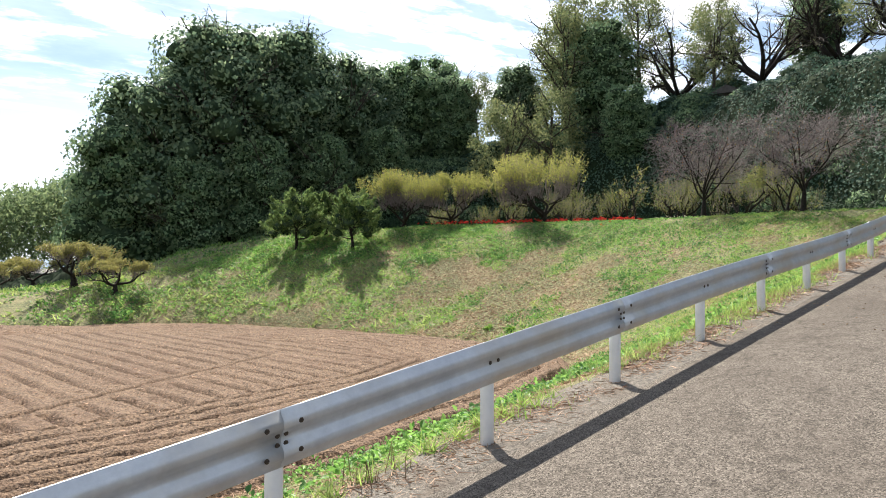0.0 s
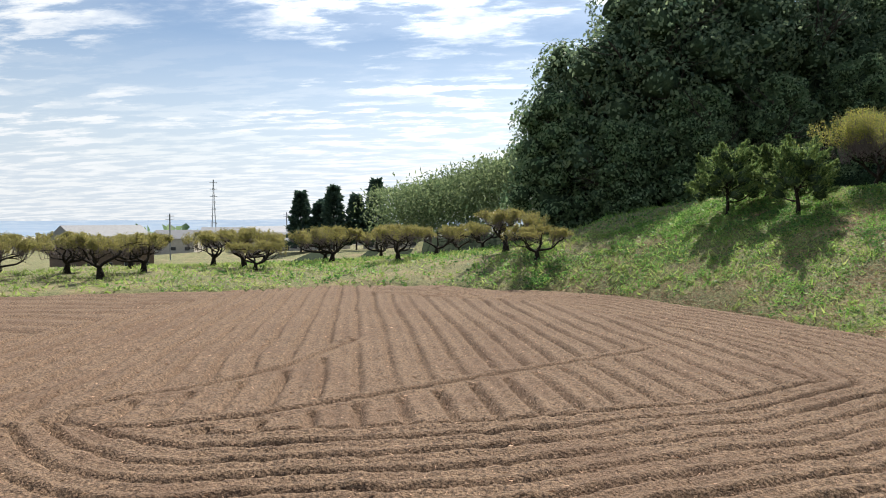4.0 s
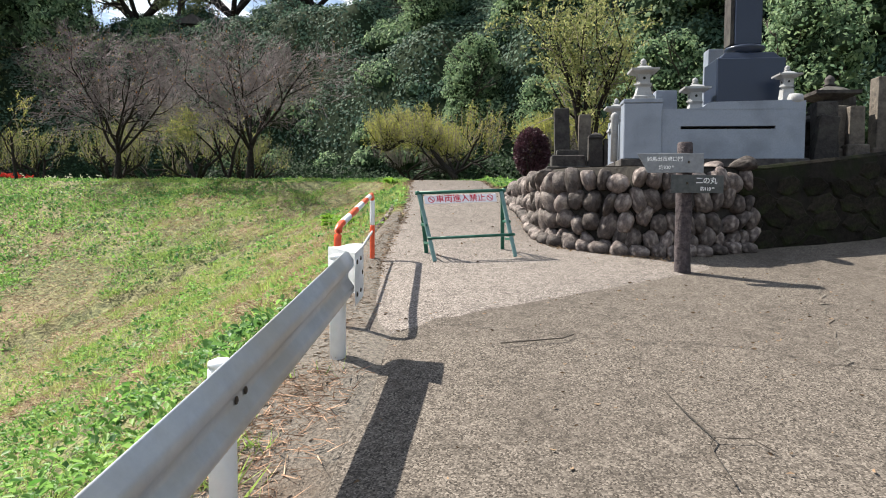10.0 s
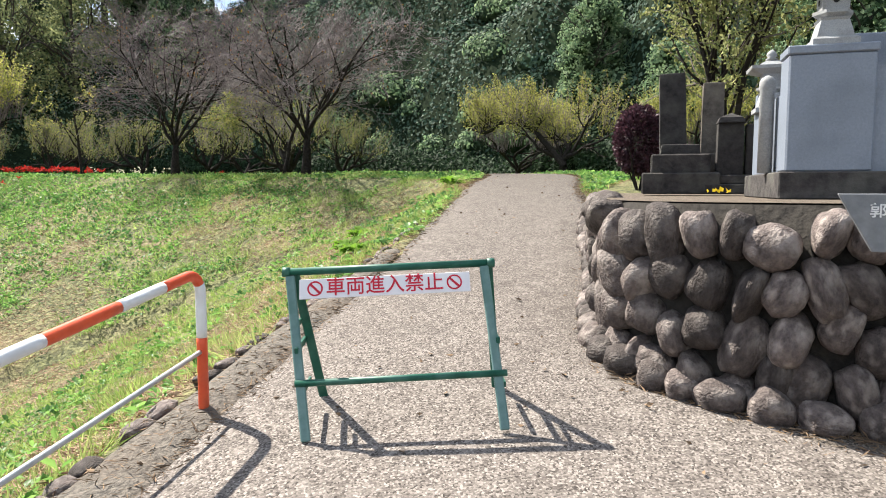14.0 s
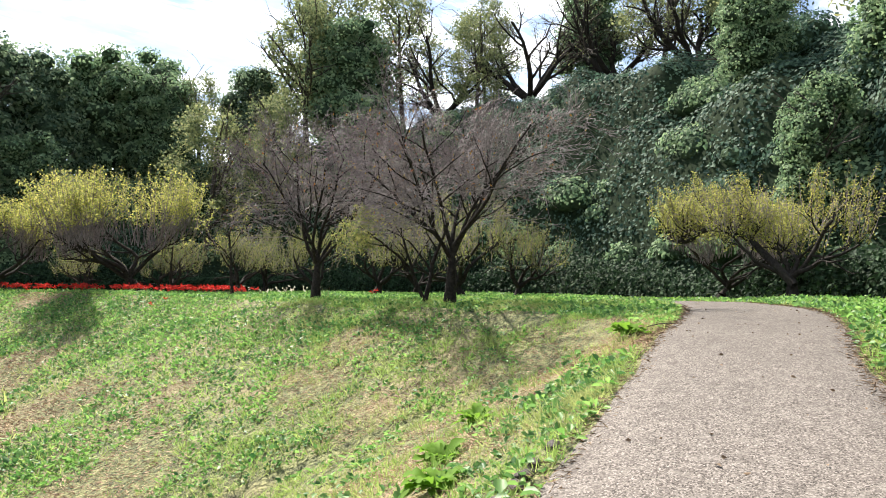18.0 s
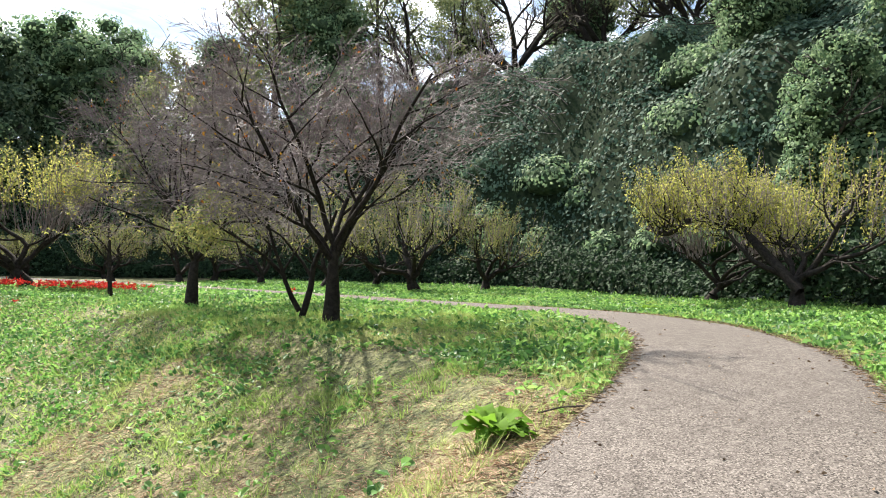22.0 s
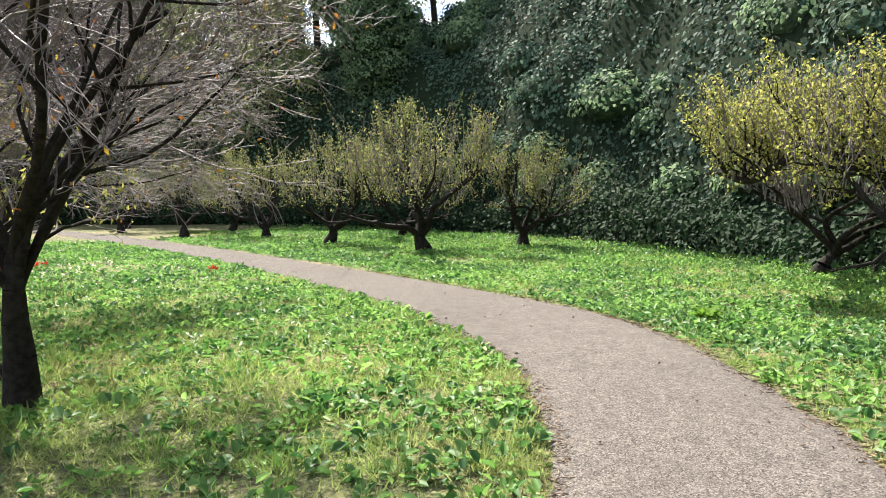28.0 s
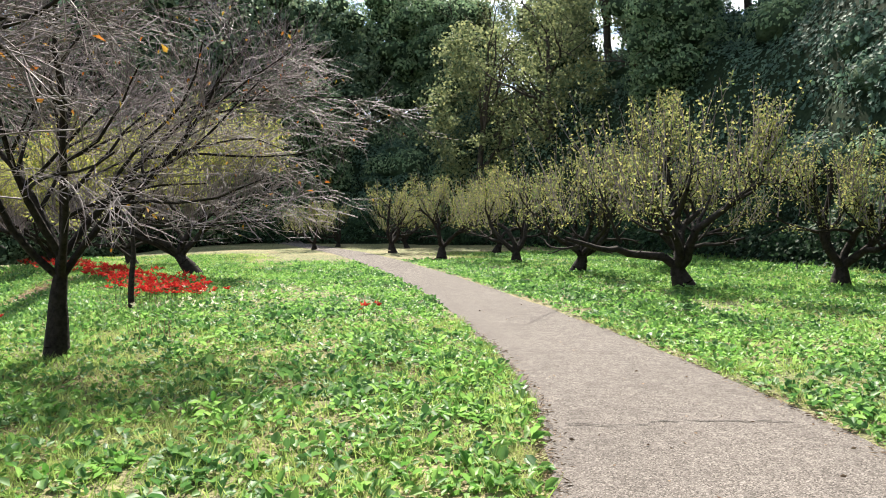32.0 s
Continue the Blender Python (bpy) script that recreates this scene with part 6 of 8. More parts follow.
orchard = [build_plum("orchard_tree", 51, 2.55, 3.3, M_PLUMO, "low pruned orchard tree with dark forked trunk and olive-brown leaves", 2.3, 3.4, 0.085, flat=0.5, bare=0.95, th=0.75, fine=False, group="orchard trees", dome=1.0),
           build_plum("orchard_tree", 52, 2.7, 3.1, M_PLUMO, "low pruned orchard tree with dark forked trunk and olive-brown leaves", 2.3, 3.4, 0.085, flat=0.5, bare=0.95, th=0.75, fine=False, group="orchard trees", dome=1.0)]
for k, x, y, turn, size in ((0, -3.2, 47.8, 0, 0.98), (1, -5.6, 52.5, 67, 1.25), (0, -12.3, 60.4, 134, 1.1), (1, -15.2, 56.8, 201, 1.2), (0, -11.7, 73.4, 268, 1.1), (1, -22, 59.4, 335, 1.25), (0, -24, 63.5, 42, 1.15), (1, -27.4, 52.4, 109, 1.25), (0, -25, 49.2, 176, 0.95), (1, -32, 56.2, 243, 1.2), (0, -34.1, 43.1, 310, 1.25), (1, -33.9, 48.2, 17, 1.15), (0, -38.8, 45.9, 84, 1.25), (1, -41.5, 40.5, 151, 1.2), (0, -19.5, 69, 218, 1.2), (1, -30.5, 64, 285, 1.2), (0, -40, 56, 352, 1.2), (1, -46, 47.5, 59, 1.2), (0, -48, 37, 126, 1.2), (1, -53, 43, 193, 1.2), (0, -8.5, 66, 260, 1.1)):
    put(orchard[k], x, y, turn, size)
for src in (*plum_row, *yellow, arched, *orchard):
    clear(src)


def build_juniper(x, y, seed, tall, wide, label):
    """A conifer of outward, flame-like sprays in uneven tiers on a short bare stem."""
    rng = np.random.default_rng(seed)
    ob = thing("juniper_tree", (x, y, z_at(x, y)), 0, label, "tree", "junipers on the slope")
    segs = []
    grow(rng, (0, 0, -0.2), (0.12, 0, 1), tall * 0.72, 0.13, [(6, 0.1, 0, 12, 0.6, 68, 0.3), (5, 0.14, 0.06, 0, 0, 0, 0)], 0, segs)
    segs = np.array(segs)
    bark("trunk", segs, 7, M_BARK, ob)
    pos, way, size, mids, rads = [], [], [], [], []
    for k in range(30):
        a, h = k * 2.4 + rng.uniform(-0.4, 0.4), 0.3 + 0.58 * (k / 30) + rng.uniform(-0.05, 0.05)
        r = wide * (1.06 - abs(h - 0.36) * 1.35) * rng.uniform(0.35, 0.8)
        c = np.array([math.cos(a) * r, math.sin(a) * r, h * tall])
        d = np.array([math.cos(a), math.sin(a), 0.42 + h * 0.8]) + rng.normal(size=3) * 0.18
        d /= np.linalg.norm(d)
        ln = wide * rng.uniform(0.42, 0.7)
        n = 330
        u = rng.uniform(0, 1, n)
        q = c + d * ((u - 0.45) * ln)[:, None] + rng.normal(size=(n, 3)) * (1, 1, 0.6) * (wide * 0.1 * (1.12 - u))[:, None]
        pos.append(q)
        way.append(d * 1.3 + rng.normal(size=(n, 3)) * 0.55)
        size.append(rng.uniform(0.12, 0.26, n))
        mids.append(c - d * ln * 0.2)
        rads.append(wide * 0.15)
    v, f = leaves(rng, np.vstack(pos), np.vstack(way), np.concatenate(size), 0.38)
    part("foliage", mesh("foliage", v, f, M_JUNI), None, ob, "dense dark green needle sprays")
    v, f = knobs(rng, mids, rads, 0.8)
    part("inner_foliage", mesh("inner_foliage", v, f, M_SHADE, True), None, ob, "lumps coloured dark for the shade inside the foliage")


build_juniper(9.25, 45.6, 1, 4.7, 3.0, "bushy dark green juniper on the grassy slope")
build_juniper(12.12, 41.3, 2, 4.5, 2.9, "bushy dark green juniper casting a shadow on the slope")
build_juniper(11.9, 46.6, 3, 3.7, 1.4, "smaller juniper standing behind the two others")


def build_broadleaf(name, seed, tall, wide, material, label, count=5200, size=0.5, low=0.18, lumps=26, group="woodland trees", bark_mat=M_TRUNKFAR, airy=0.0):
    """A tall tree: stem, limbs and a crown of leafy lumps with gaps between."""
    rng = np.random.default_rng(seed)
    ob = thing(name, (0, 0, 0), 0, label, "tree", group)
    segs = []
    plan = [(7, 0.05, 0.0, 9, 0.5, 48, 0.28), (6, 0.13, 0.06, 4, 0.5, 40, 0.3), (4, 0.15, 0.04, 0, 0, 0, 0)]
    grow(rng, (0, 0, -0.5), (0.04, 0.02, 1), tall * 0.82, tall * 0.02, plan, 0, segs)
    segs = np.array(segs)
    bark("trunk", segs, 6, bark_mat, ob)
    pos, way, mids, rads = [], [], [], []
    per = count // lumps
    for k in range(lumps):
        h = low + (1 - low) * ((k + rng.uniform(0, 1)) / lumps)
        a = k * 2.4 + rng.uniform(-0.5, 0.5)
        prof = math.sqrt(max(0.05, 1 - ((h - 0.52) / 0.52) ** 2))
        r = wide * prof * rng.uniform(0.45, 0.82)
        c = np.array([math.cos(a) * r, math.sin(a) * r, h * tall * 0.93])
        s = wide * rng.uniform(0.26, 0.42)
        d = rng.normal(size=(per, 3))
        d /= np.linalg.norm(d, axis=1, keepdims=True)
        rad = s * rng.uniform(0.74 - airy * 0.6, 1.12, size=(per, 1)) ** (1.0 if airy else 0.8)
        pos.append(c + d * rad * (1, 1, 0.72))
        way.append(d * (1, 1, 1.3))
        mids.append(c)
        rads.append(s * 0.62)
    pos = np.vstack(pos)
    v, f = shells(rng, pos, np.vstack(way), rng.uniform(0.6, 1.4, len(pos)) * size, 0.62, 0.45 + airy * 0.5)
    part("crown", mesh("crown", v, f, material), None, ob)
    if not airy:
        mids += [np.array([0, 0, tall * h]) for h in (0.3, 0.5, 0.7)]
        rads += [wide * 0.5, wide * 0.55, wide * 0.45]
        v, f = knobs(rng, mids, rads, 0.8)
        part("inner_foliage", mesh("inner_foliage", v, f, M_SHADE, True), None, ob, "lumps coloured dark for the shade inside the foliage")
    return ob


woods = [build_broadleaf("oak_tree", 61, 20, 7.2, M_EVER, "tall dense dark evergreen oak at the wood's edge", 15000, 0.4, 0.05, 48),
         build_broadleaf("oak_tree", 62, 17, 6.2, M_EVER, "tall dense dark evergreen oak at the wood's edge", 12500, 0.39, 0.05, 44),
         build_broadleaf("woodland_tree", 63, 15, 5.0, M_EVERL, "lighter green leafy tree at the wood's edge", 10500, 0.36, 0.04, 38),
         build_broadleaf("woodland_tree", 64, 17, 4.8, M_MIXED, "tall tree with thinning greenish-brown leaves on the bank", 8000, 0.3, 0.25, 40, airy=0.8)]
for k, x, y, turn, size in ((0, 8.9, 74.2, 0, 1.26), (0, 17.1, 76.6, 90, 1.16), (1, 2.2, 73.5, 200, 1.26), (1, 24.1, 77.7, 40, 1.12), (2, -1.4, 71.2, 10, 1.05), (1, 30.6, 80.7, 150, 0.92), (2, 37.0, 81.9, 20, 1.1), (2, 43.5, 84.1, 320, 1.05),
                             (2, 43.0, 77.7, 75, 0.78), (0, 11.8, 86.0, 270, 1.22), (3, 41.5, 64.5, 240, 0.94), (3, 46.5, 60.5, 100, 0.88),
                             (2, 52.5, 54.0, 60, 0.70), (2, 20.0, 70.1, 200, 0.81), (2, 28.8, 72.4, 20, 0.74), (2, 5.3, 67.7, 130, 0.74), (2, 11.8, 67.7, 250, 0.81),
                             (2, 56.0, 20.0, 15, 0.50), (2, 52.5, 11.0, 115, 0.70), (1, 48.0, 1.0, 30, 0.85), (1, 42.0, -6.5, 220, 0.90), (2, 36.0, -13.0, 300, 0.80), (1, 31.5, -21.0, 170, 0.95),
                             (2, 34.5, -3.5, 80, 0.50), (2, 39.5, 2.0, 190, 0.50), (2, 30.0, -10.5, 20, 0.50), (3, 46.0, 77.0, 60, 0.7), (1, 51.5, 74.5, 160, 0.74), (2, 41.5, 79.0, 260, 0.85), (2, 44.5, 8.2, 40, 0.42), (2, 48.5, 14.0, 140, 0.45)):
    put(woods[k], x, y, turn, size)
for k, x, y, turn, size in ((3, 58.0, 68.0, 0, 1.25), (3, 53.0, 66.0, 140, 1.1), (3, 63.0, 62.0, 80, 1.05), (2, 56.0, 62.0, 30, 1.0), (2, 71.0, 42.0, 60, 0.8), (2, 71.0, 27.0, 160, 0.75), (2, 61.0, 72.0, 90, 1.1), (3, 68.5, 33.0, 210, 0.9), (3, 66.0, 24.0, 300, 0.8), (2, 68.0, 14.0, 120, 0.75), (3, 68.0, 54.0, 10, 0.85), (3, 62.0, 49.5, 190, 0.7)):
    put(woods[k], x, y, turn, size)
for src in woods:
    clear(src)


def build_bank_cherry(x, y, seed, tall, label):
    """An old, nearly leafless cherry on the ridge, seen against the sky."""
    rng = np.random.default_rng(seed)
    ob = thing("ridge_cherry_tree", (x, y, z_at(x, y)), 0, label, "tree", "bare trees on the ridge")
    segs = []
    grow(rng, (0, 0, -0.5), (0.05, 0, 1), 1.9, 0.62, [(3, 0.05, 0, 0, 0, 0, 0)], 0, segs)
    plan = [None, (8, 0.13, 0.05, 6, 0.5, 40, 0.25), (6, 0.16, 0.03, 6, 0.5, 40, 0.2), (5, 0.16, 0.02, 5, 0.5, 40, 0.2), (4, 0.14, 0.0, 0, 0, 0, 0)]
    for k in range(5):
        a = k * math.tau / 5 + rng.uniform(-0.3, 0.3)
        grow(rng, (0, 0, 1.2), (math.cos(a), math.sin(a), rng.uniform(0.6, 1.1)), tall * rng.uniform(0.6, 0.85), 0.3, plan, 1, segs)
    segs = np.array(segs)
    segs[:, 6:8] = np.maximum(segs[:, 6:8], 0.014)
    tree_parts(ob, segs, (1, 3), (9, 6, 3), M_TRUNKFAR, M_BARK)
    t = segs[segs[:, 8] >= 3]
    n = 900
    pick = t[rng.integers(len(t), size=n)]
    v, f = leaves(rng, pick[:, 3:6], rng.normal(size=(n, 3)), rng.uniform(0.12, 0.24, n), 0.5)
    part("foliage", mesh("foliage", v, f, M_MIXED), None, ob, "scattered remaining leaves")


build_bank_cherry(64.7, 45.0, 71, 11, "old bare spreading cherry on the ridge against the sky")
build_bank_cherry(67.5, 37.5, 72, 10, "bare dark-limbed cherry on the ridge")
build_bank_cherry(66.0, 29.0, 73, 10, "bare dark-limbed cherry on the ridge")
build_bank_cherry(63.0, 55.5, 74, 12, "tall bare tree on the ridge with few leaves")


def build_cedar(x, y, z, seed, tall, label):
    rng = np.random.default_rng(seed)
    ob = thing("cedar_tree", (x, y, z), 0, label, "tree", "distant cedars")
    bark("trunk", [(0, 0, -1, 0, 0, tall * 0.5, tall * 0.018, tall * 0.012, 0), (0, 0, tall * 0.5, 0, 0, tall * 0.97, tall * 0.012, 0.05, 0)], 7, M_TRUNKFAR, ob)
    n = 2600
    h = rng.uniform(0.12, 1, n) ** 0.9
    lay = np.sin(h * 46 + rng.uniform(0, 1, n)) * 0.25 + 0.85
    r = tall * 0.25 * (1.06 - h) ** 0.72 * lay * rng.uniform(0.35, 1.0, n)
    a = rng.uniform(0, math.tau, n)
    pos = np.stack([np.cos(a) * r, np.sin(a) * r, h * tall], 1)
    way = np.stack([np.cos(a), np.sin(a), rng.normal(size=n) * 0.5 + 0.1], 1)
    v, f = leaves(rng, pos, way, rng.uniform(0.7, 1.5, n), 0.55)
    part("foliage", mesh("foliage", v, f, M_CEDAR), None, ob)


for i, (x, y, tall) in enumerate([(-57, 149, 15.5), (-53.5, 152, 13.0), (-49.5, 150, 16.5), (-45, 153, 14.5), (-40.5, 154, 18.0), (-54.5, 158, 14)]):
    build_cedar(x, y, z_at(x, y) - 0.5, 80 + i, tall - 1.5, "tall dark cedar on the far edge of the orchards")


# ---- masses of leaves ----
def stuff(name, sets, material, label, category):
    v, f = join(*sets) if isinstance(sets, list) else sets
    return tagged(new(name, mesh(name, v, f, material)), label, category, kind="stuff")


def bank_cover():
    rng = np.random.default_rng(91)
    n = 330000
    c = np.stack([rng.uniform(24, 78, n), rng.uniform(-22, 88, n)], 1)
    off, par, side = along(BANK, c[:, 0], c[:, 1])
    ok = (side < 0) & (off < 26) & (par > 1.5) & (par < 11.5)
    c, off, n = c[ok], off[ok], int(ok.sum())
    keep = rough2(c[:, 0], c[:, 1], 0.7, 14) + rng.normal(size=n) * 0.15 > 0.36
    c, off = c[keep], off[keep]
    x, y = c[:, 0], c[:, 1]
    top = lambda a, b: height(a, b) + bank_lump(a, b, np.where(along(BANK, a, b)[2] < 0, along(BANK, a, b)[0], 0))
    z = top(x, y)
    e = 0.35
    nx, ny = (top(x - e, y) - top(x + e, y)) / (2 * e), (top(x, y - e) - top(x, y + e)) / (2 * e)
    nr = np.stack([nx, ny, np.full(len(x), 0.9)], 1)
    pos = np.stack([x, y, z], 1) + nr / np.linalg.norm(nr, axis=1, keepdims=True) * rng.uniform(-0.1, 0.35, (len(x), 1))
    return shells(rng, pos, nr, rng.uniform(0.12, 0.34, len(x)), 0.8, 0.3, 0.7)


stuff("creeper_cover", bank_cover(), M_KUDZU, "creepers and undergrowth covering the steep shaded bank", "undergrowth")


def bank_mounds(seed, count, low, high, cores):
    """Rounded bushes and hanging vines that break up the bank."""
    rng = np.random.default_rng(seed)
    out = []
    for k in range(count):
        s = rng.uniform(2.0, 11.0)
        i = int(s)
        d = BANK[i + 1] - BANK[i]
        d = d / np.linalg.norm(d)
        c = BANK[i] * (1 - s + i) + BANK[i + 1] * (s - i) + np.array([d[1], -d[0]]) * rng.uniform(1.0, 22)
        r = rng.uniform(low, high)
        n = int(190 * r ** 1.6)
        w = rng.normal(size=(n, 3))
        w /= np.linalg.norm(w, axis=1, keepdims=True)
        w[:, 2] = np.abs(w[:, 2]) * 1.1 - 0.35
        pos = w * (r * rng.uniform(0.8, 1.08, (n, 1))) * (1.1, 1.1, 0.95) + (*c, z_at(*c) + 0.6 * r)
        out.append(shells(rng, pos, w + (0, 0, 0.25), rng.uniform(0.16, 0.34, n), 0.7, 0.4, 0.6))
        cores.append(((*c, z_at(*c) + 0.5 * r), r * 0.9))
    return out


BUSH = []
stuff("bank_shrubs", bank_mounds(5, 210, 0.6, 2.1, BUSH), M_EVERL, "rounded green bushes scattered over the steep bank", "shrubs")
stuff("bank_vines", bank_mounds(6, 260, 0.6, 2.0, BUSH), M_KUDZU, "mounds of dark vine leaves hanging on the steep bank", "vines")
# added dark lumps paint the shade inside the bushes
stuff("bush_shade", knobs(np.random.default_rng(7), [b[0] for b in BUSH], [b[1] for b in BUSH]), M_SHADE, "lumps coloured dark for the shade inside the bushes on the bank", "shrubs")


def hedge():
    rng = np.random.default_rng(92)
    n = 46000
    s = rng.uniform(2.2, len(BANK) - 2.2, n)
    i = s.astype(int)
    u = (s - i)[:, None]
    c = BANK[i] * (1 - u) + BANK[i + 1] * u
    side = rng.normal(size=n) * 0.9
    d = BANK[np.minimum(i + 1, len(BANK) - 1)] - BANK[i]
    d = d / np.linalg.norm(d, axis=1, keepdims=True)
    c = c + np.stack([-d[:, 1], d[:, 0]], 1) * (side[:, None] + 0.6)
    top = 1.1 + 2.1 * rough2(c[:, 0], c[:, 1], 2.4, 8) * (0.7 + 0.5 * rough2(c[:, 0], c[:, 1], 0.9, 2))
    z = height(c[:, 0], c[:, 1]) + top * np.sqrt(rng.uniform(0.0, 1, n)) * np.sqrt(np.clip(1 - (side / 2.6) ** 2, 0.1, 1))
    pos = np.stack([c[:, 0], c[:, 1], z], 1)
    nr = np.c_[np.stack([-d[:, 1], d[:, 0]], 1), np.full(n, 0.7)]
    return shells(rng, pos, nr, rng.uniform(0.12, 0.3, n), 0.65, 0.55)


stuff("hedge_undergrowth", hedge(), M_DARKW, "dark shrubs and ivy along the foot of the bank", "shrubs")


def bamboo():
    rng = np.random.default_rng(93)
    n = 46000
    s = rng.uniform(0.32, 1, n)
    x = -48 + 52 * s + rng.normal(size=n) * 3.0
    y = 150 - 52 * s + rng.normal(size=n) * 6
    crest = 6.0 + 4.5 * s ** 0.8 + 3.0 * rough2(x, y, 7, 5) + 1.6 * rough2(x, y, 2.5, 6)
    z = height(x, y) + crest * np.sqrt(rng.uniform(0, 1, n)) + 1.0
    pos = np.stack([x, y, z], 1)
    return leaves(rng, pos, rng.normal(size=(n, 3)) * 0.8 + (0, -0.3, 0.5), rng.uniform(0.35, 0.85, n), 0.4)


stuff("bamboo_grove", bamboo(), M_BAMBOO, "pale green bamboo grove on the far hillside", "bamboo")


def far_woods():
    rng = np.random.default_rng(94)
    n = 16000
    a = rng.uniform(-0.62, 0.06, n)
    r = rng.uniform(420, 1500, n)
    x, y = np.sin(a) * r, np.cos(a) * r
    keep = rough2(x, y, 60, 3) > 0.55
    x, y = x[keep], y[keep]
    z = height(x, y) + rng.uniform(0, 7, len(x)) - np.where(np.hypot(x, y) > 900, 12, 0)
    return leaves(rng, np.stack([x, y, z], 1), rng.normal(size=(len(x), 3)), rng.uniform(4, 9, len(x)), 0.7)


stuff("distant_woods", far_woods(), M_EVERL, "scattered copses on the distant plain", "woods")


def build_round_shrub(x, y, z, r):
    rng = np.random.default_rng(14)
    ob = thing("purple_shrub", (x, y, z), 0, "rounded clipped shrub with dark purple leaves beside the graves", "shrub")
    segs = []
    for k in range(7):
        grow(rng, (0, 0, -0.1), (math.cos(k) * 0.3, math.sin(k) * 0.3, 1), r * 1.5 + 0.32, 0.022, [(4, 0.12, 0, 3, 0.5, 35, 0.3), (3, 0.1, 0, 0, 0, 0, 0)], 0, segs)
    bark("stems", segs, 5, M_BARK, ob)
    n = 8000
    d = rng.normal(size=(n, 3))
    d /= np.linalg.norm(d, axis=1, keepdims=True)
    pos = d * (r * rng.uniform(0.72, 1.04, (n, 1))) * (0.85, 0.85, 1.2) + (0, 0, r * 1.15 + 0.32)
    v, f = leaves(rng, pos, d + rng.normal(size=(n, 3)) * 0.6, rng.uniform(0.045, 0.085, n), 0.65)
    part("foliage", mesh("foliage", v, f, M_PURPLE), None, ob)


build_round_shrub(23.2, 4.35, z_at(23.2, 4.35) - 0.02, 0.52)


def build_grave_tree():
    rng = np.random.default_rng(19)
    ob = thing("camellia_tree", (25.5, 3.2, z_at(25.5, 3.2)), 0, "loose leafy tree with pale green and yellow leaves behind the graves", "tree")
    segs = []
    for k in range(4):
        grow(rng, (0.1 * k, 0, -0.1), (rng.normal() * 0.16, rng.normal() * 0.16, 1), 4.3, 0.08, [(7, 0.07, 0.03, 9, 0.55, 42, 0.25), (5, 0.14, 0.04, 5, 0.5, 40, 0.2), (4, 0.14, 0.02, 0, 0, 0, 0)], 0, segs)
    segs = np.array(segs)
    tree_parts(ob, segs, (1, 2), (7, 5, 3))
    t = segs[segs[:, 8] >= 1]
    n = 8000
    pick = t[rng.integers(len(t), size=n)]
    u = rng.uniform(size=(n, 1))
    v, f = leaves(rng, pick[:, :3] * (1 - u) + pick[:, 3:6] * u + rng.normal(size=(n, 3)) * 0.06, rng.normal(size=(n, 3)) + (0, 0, 0.2), rng.uniform(0.07, 0.14, n), 0.45)
    part("foliage", mesh("foliage", v, f, M_PALE), None, ob)


build_grave_tree()


# ---- flowers and ground cover ----
def lilies():
    rng = np.random.default_rng(33)
    heads, stems = [], []
    line = curve_points([(26.9, 27.6), (26.2, 29.5), (24.9, 32.0), (23.0, 35.2), (21.0, 38.2), (18.6, 41.0)], 12)
    n = 300
    i = rng.integers(len(line) - 1, size=n)
    p = line[i] + (line[i + 1] - line[i]) * rng.uniform(size=(n, 1)) + rng.normal(size=(n, 2)) * 0.55
    extra = np.array([(23.6, 26.6), (23.3, 27.0), (31.0, 24.5), (31.3, 25.2)])
    p = np.vstack([p, extra])
    z = height(p[:, 0], p[:, 1])
    h = rng.uniform(0.24, 0.4, len(p))
    c = np.stack([p[:, 0], p[:, 1], z + h], 1)
    for k in range(10):
        d = rng.normal(size=(len(p), 3)) * (1, 1, 0.45) + (0, 0, 0.35)
        heads.append(leaves(rng, c + rng.normal(size=c.shape) * 0.015, d, rng.uniform(0.08, 0.15, len(p)), 0.3))
    seg = np.c_[p, z, c, np.full(len(p), 0.006), np.full(len(p), 0.005)]
    v, f = tubes(seg, 3)
    stuff("red_spider_lilies", heads, M_LILY, "band of red spider lilies along the top of the slope", "flowers")
    stuff("lily_stems", (v, f), M_STEM, "bare green stems of the red lilies", "stems")


lilies()


def keep_off(x, y, margin=0.06):
    """Not on paving, wall or field."""
    _, _, side = along(CREST, x, y)
    ring = np.vstack([PATH_L, PATH_R[::-1]])
    on_path = inside([tuple(q) for q in ring], x, y)
    dl, dg = along(PATH_L, x, y)[0], along(PATH_R, x, y)[0]
    road = (side < 0) & (x < 17.5)
    verge = along(VERGE_L, x, y)[0] < margin
    terr = inside([tuple(q) for q in np.vstack([WALL, WALL2[1:], [(27, -4.5), (30, 1), (26, 5.2)]])], x, y)
    return ~(on_path | road | inside(FIELD, x, y) | terr | verge) & (np.minimum(dl, dg) > margin)


# withered places on the slope: where, and how wide
WITHERED = [(13.0, 9.2, 0.5), (16.3, 20.3, 1.4), (18.5, 12.0, 0.9), (20.3, 9.4, 0.8), (11.0, 15.7, 1.0), (21.0, 21.1, 1.4), (18.4, 27.8, 1.8), (14.8, 15.6, 1.0), (23.5, 10.1, 0.6), (21.4, 12.2, 0.7),
            (19.4, 22.6, 1.2), (20.9, 19.1, 0.9), (21.9, 14.8, 0.9), (19.4, 16.0, 0.9), (23.1, 10.4, 0.7), (24.1, 9.7, 0.6), (23.6, 15.6, 0.8), (17.0, 31.0, 2.0), (21.5, 34.0, 1.6)]


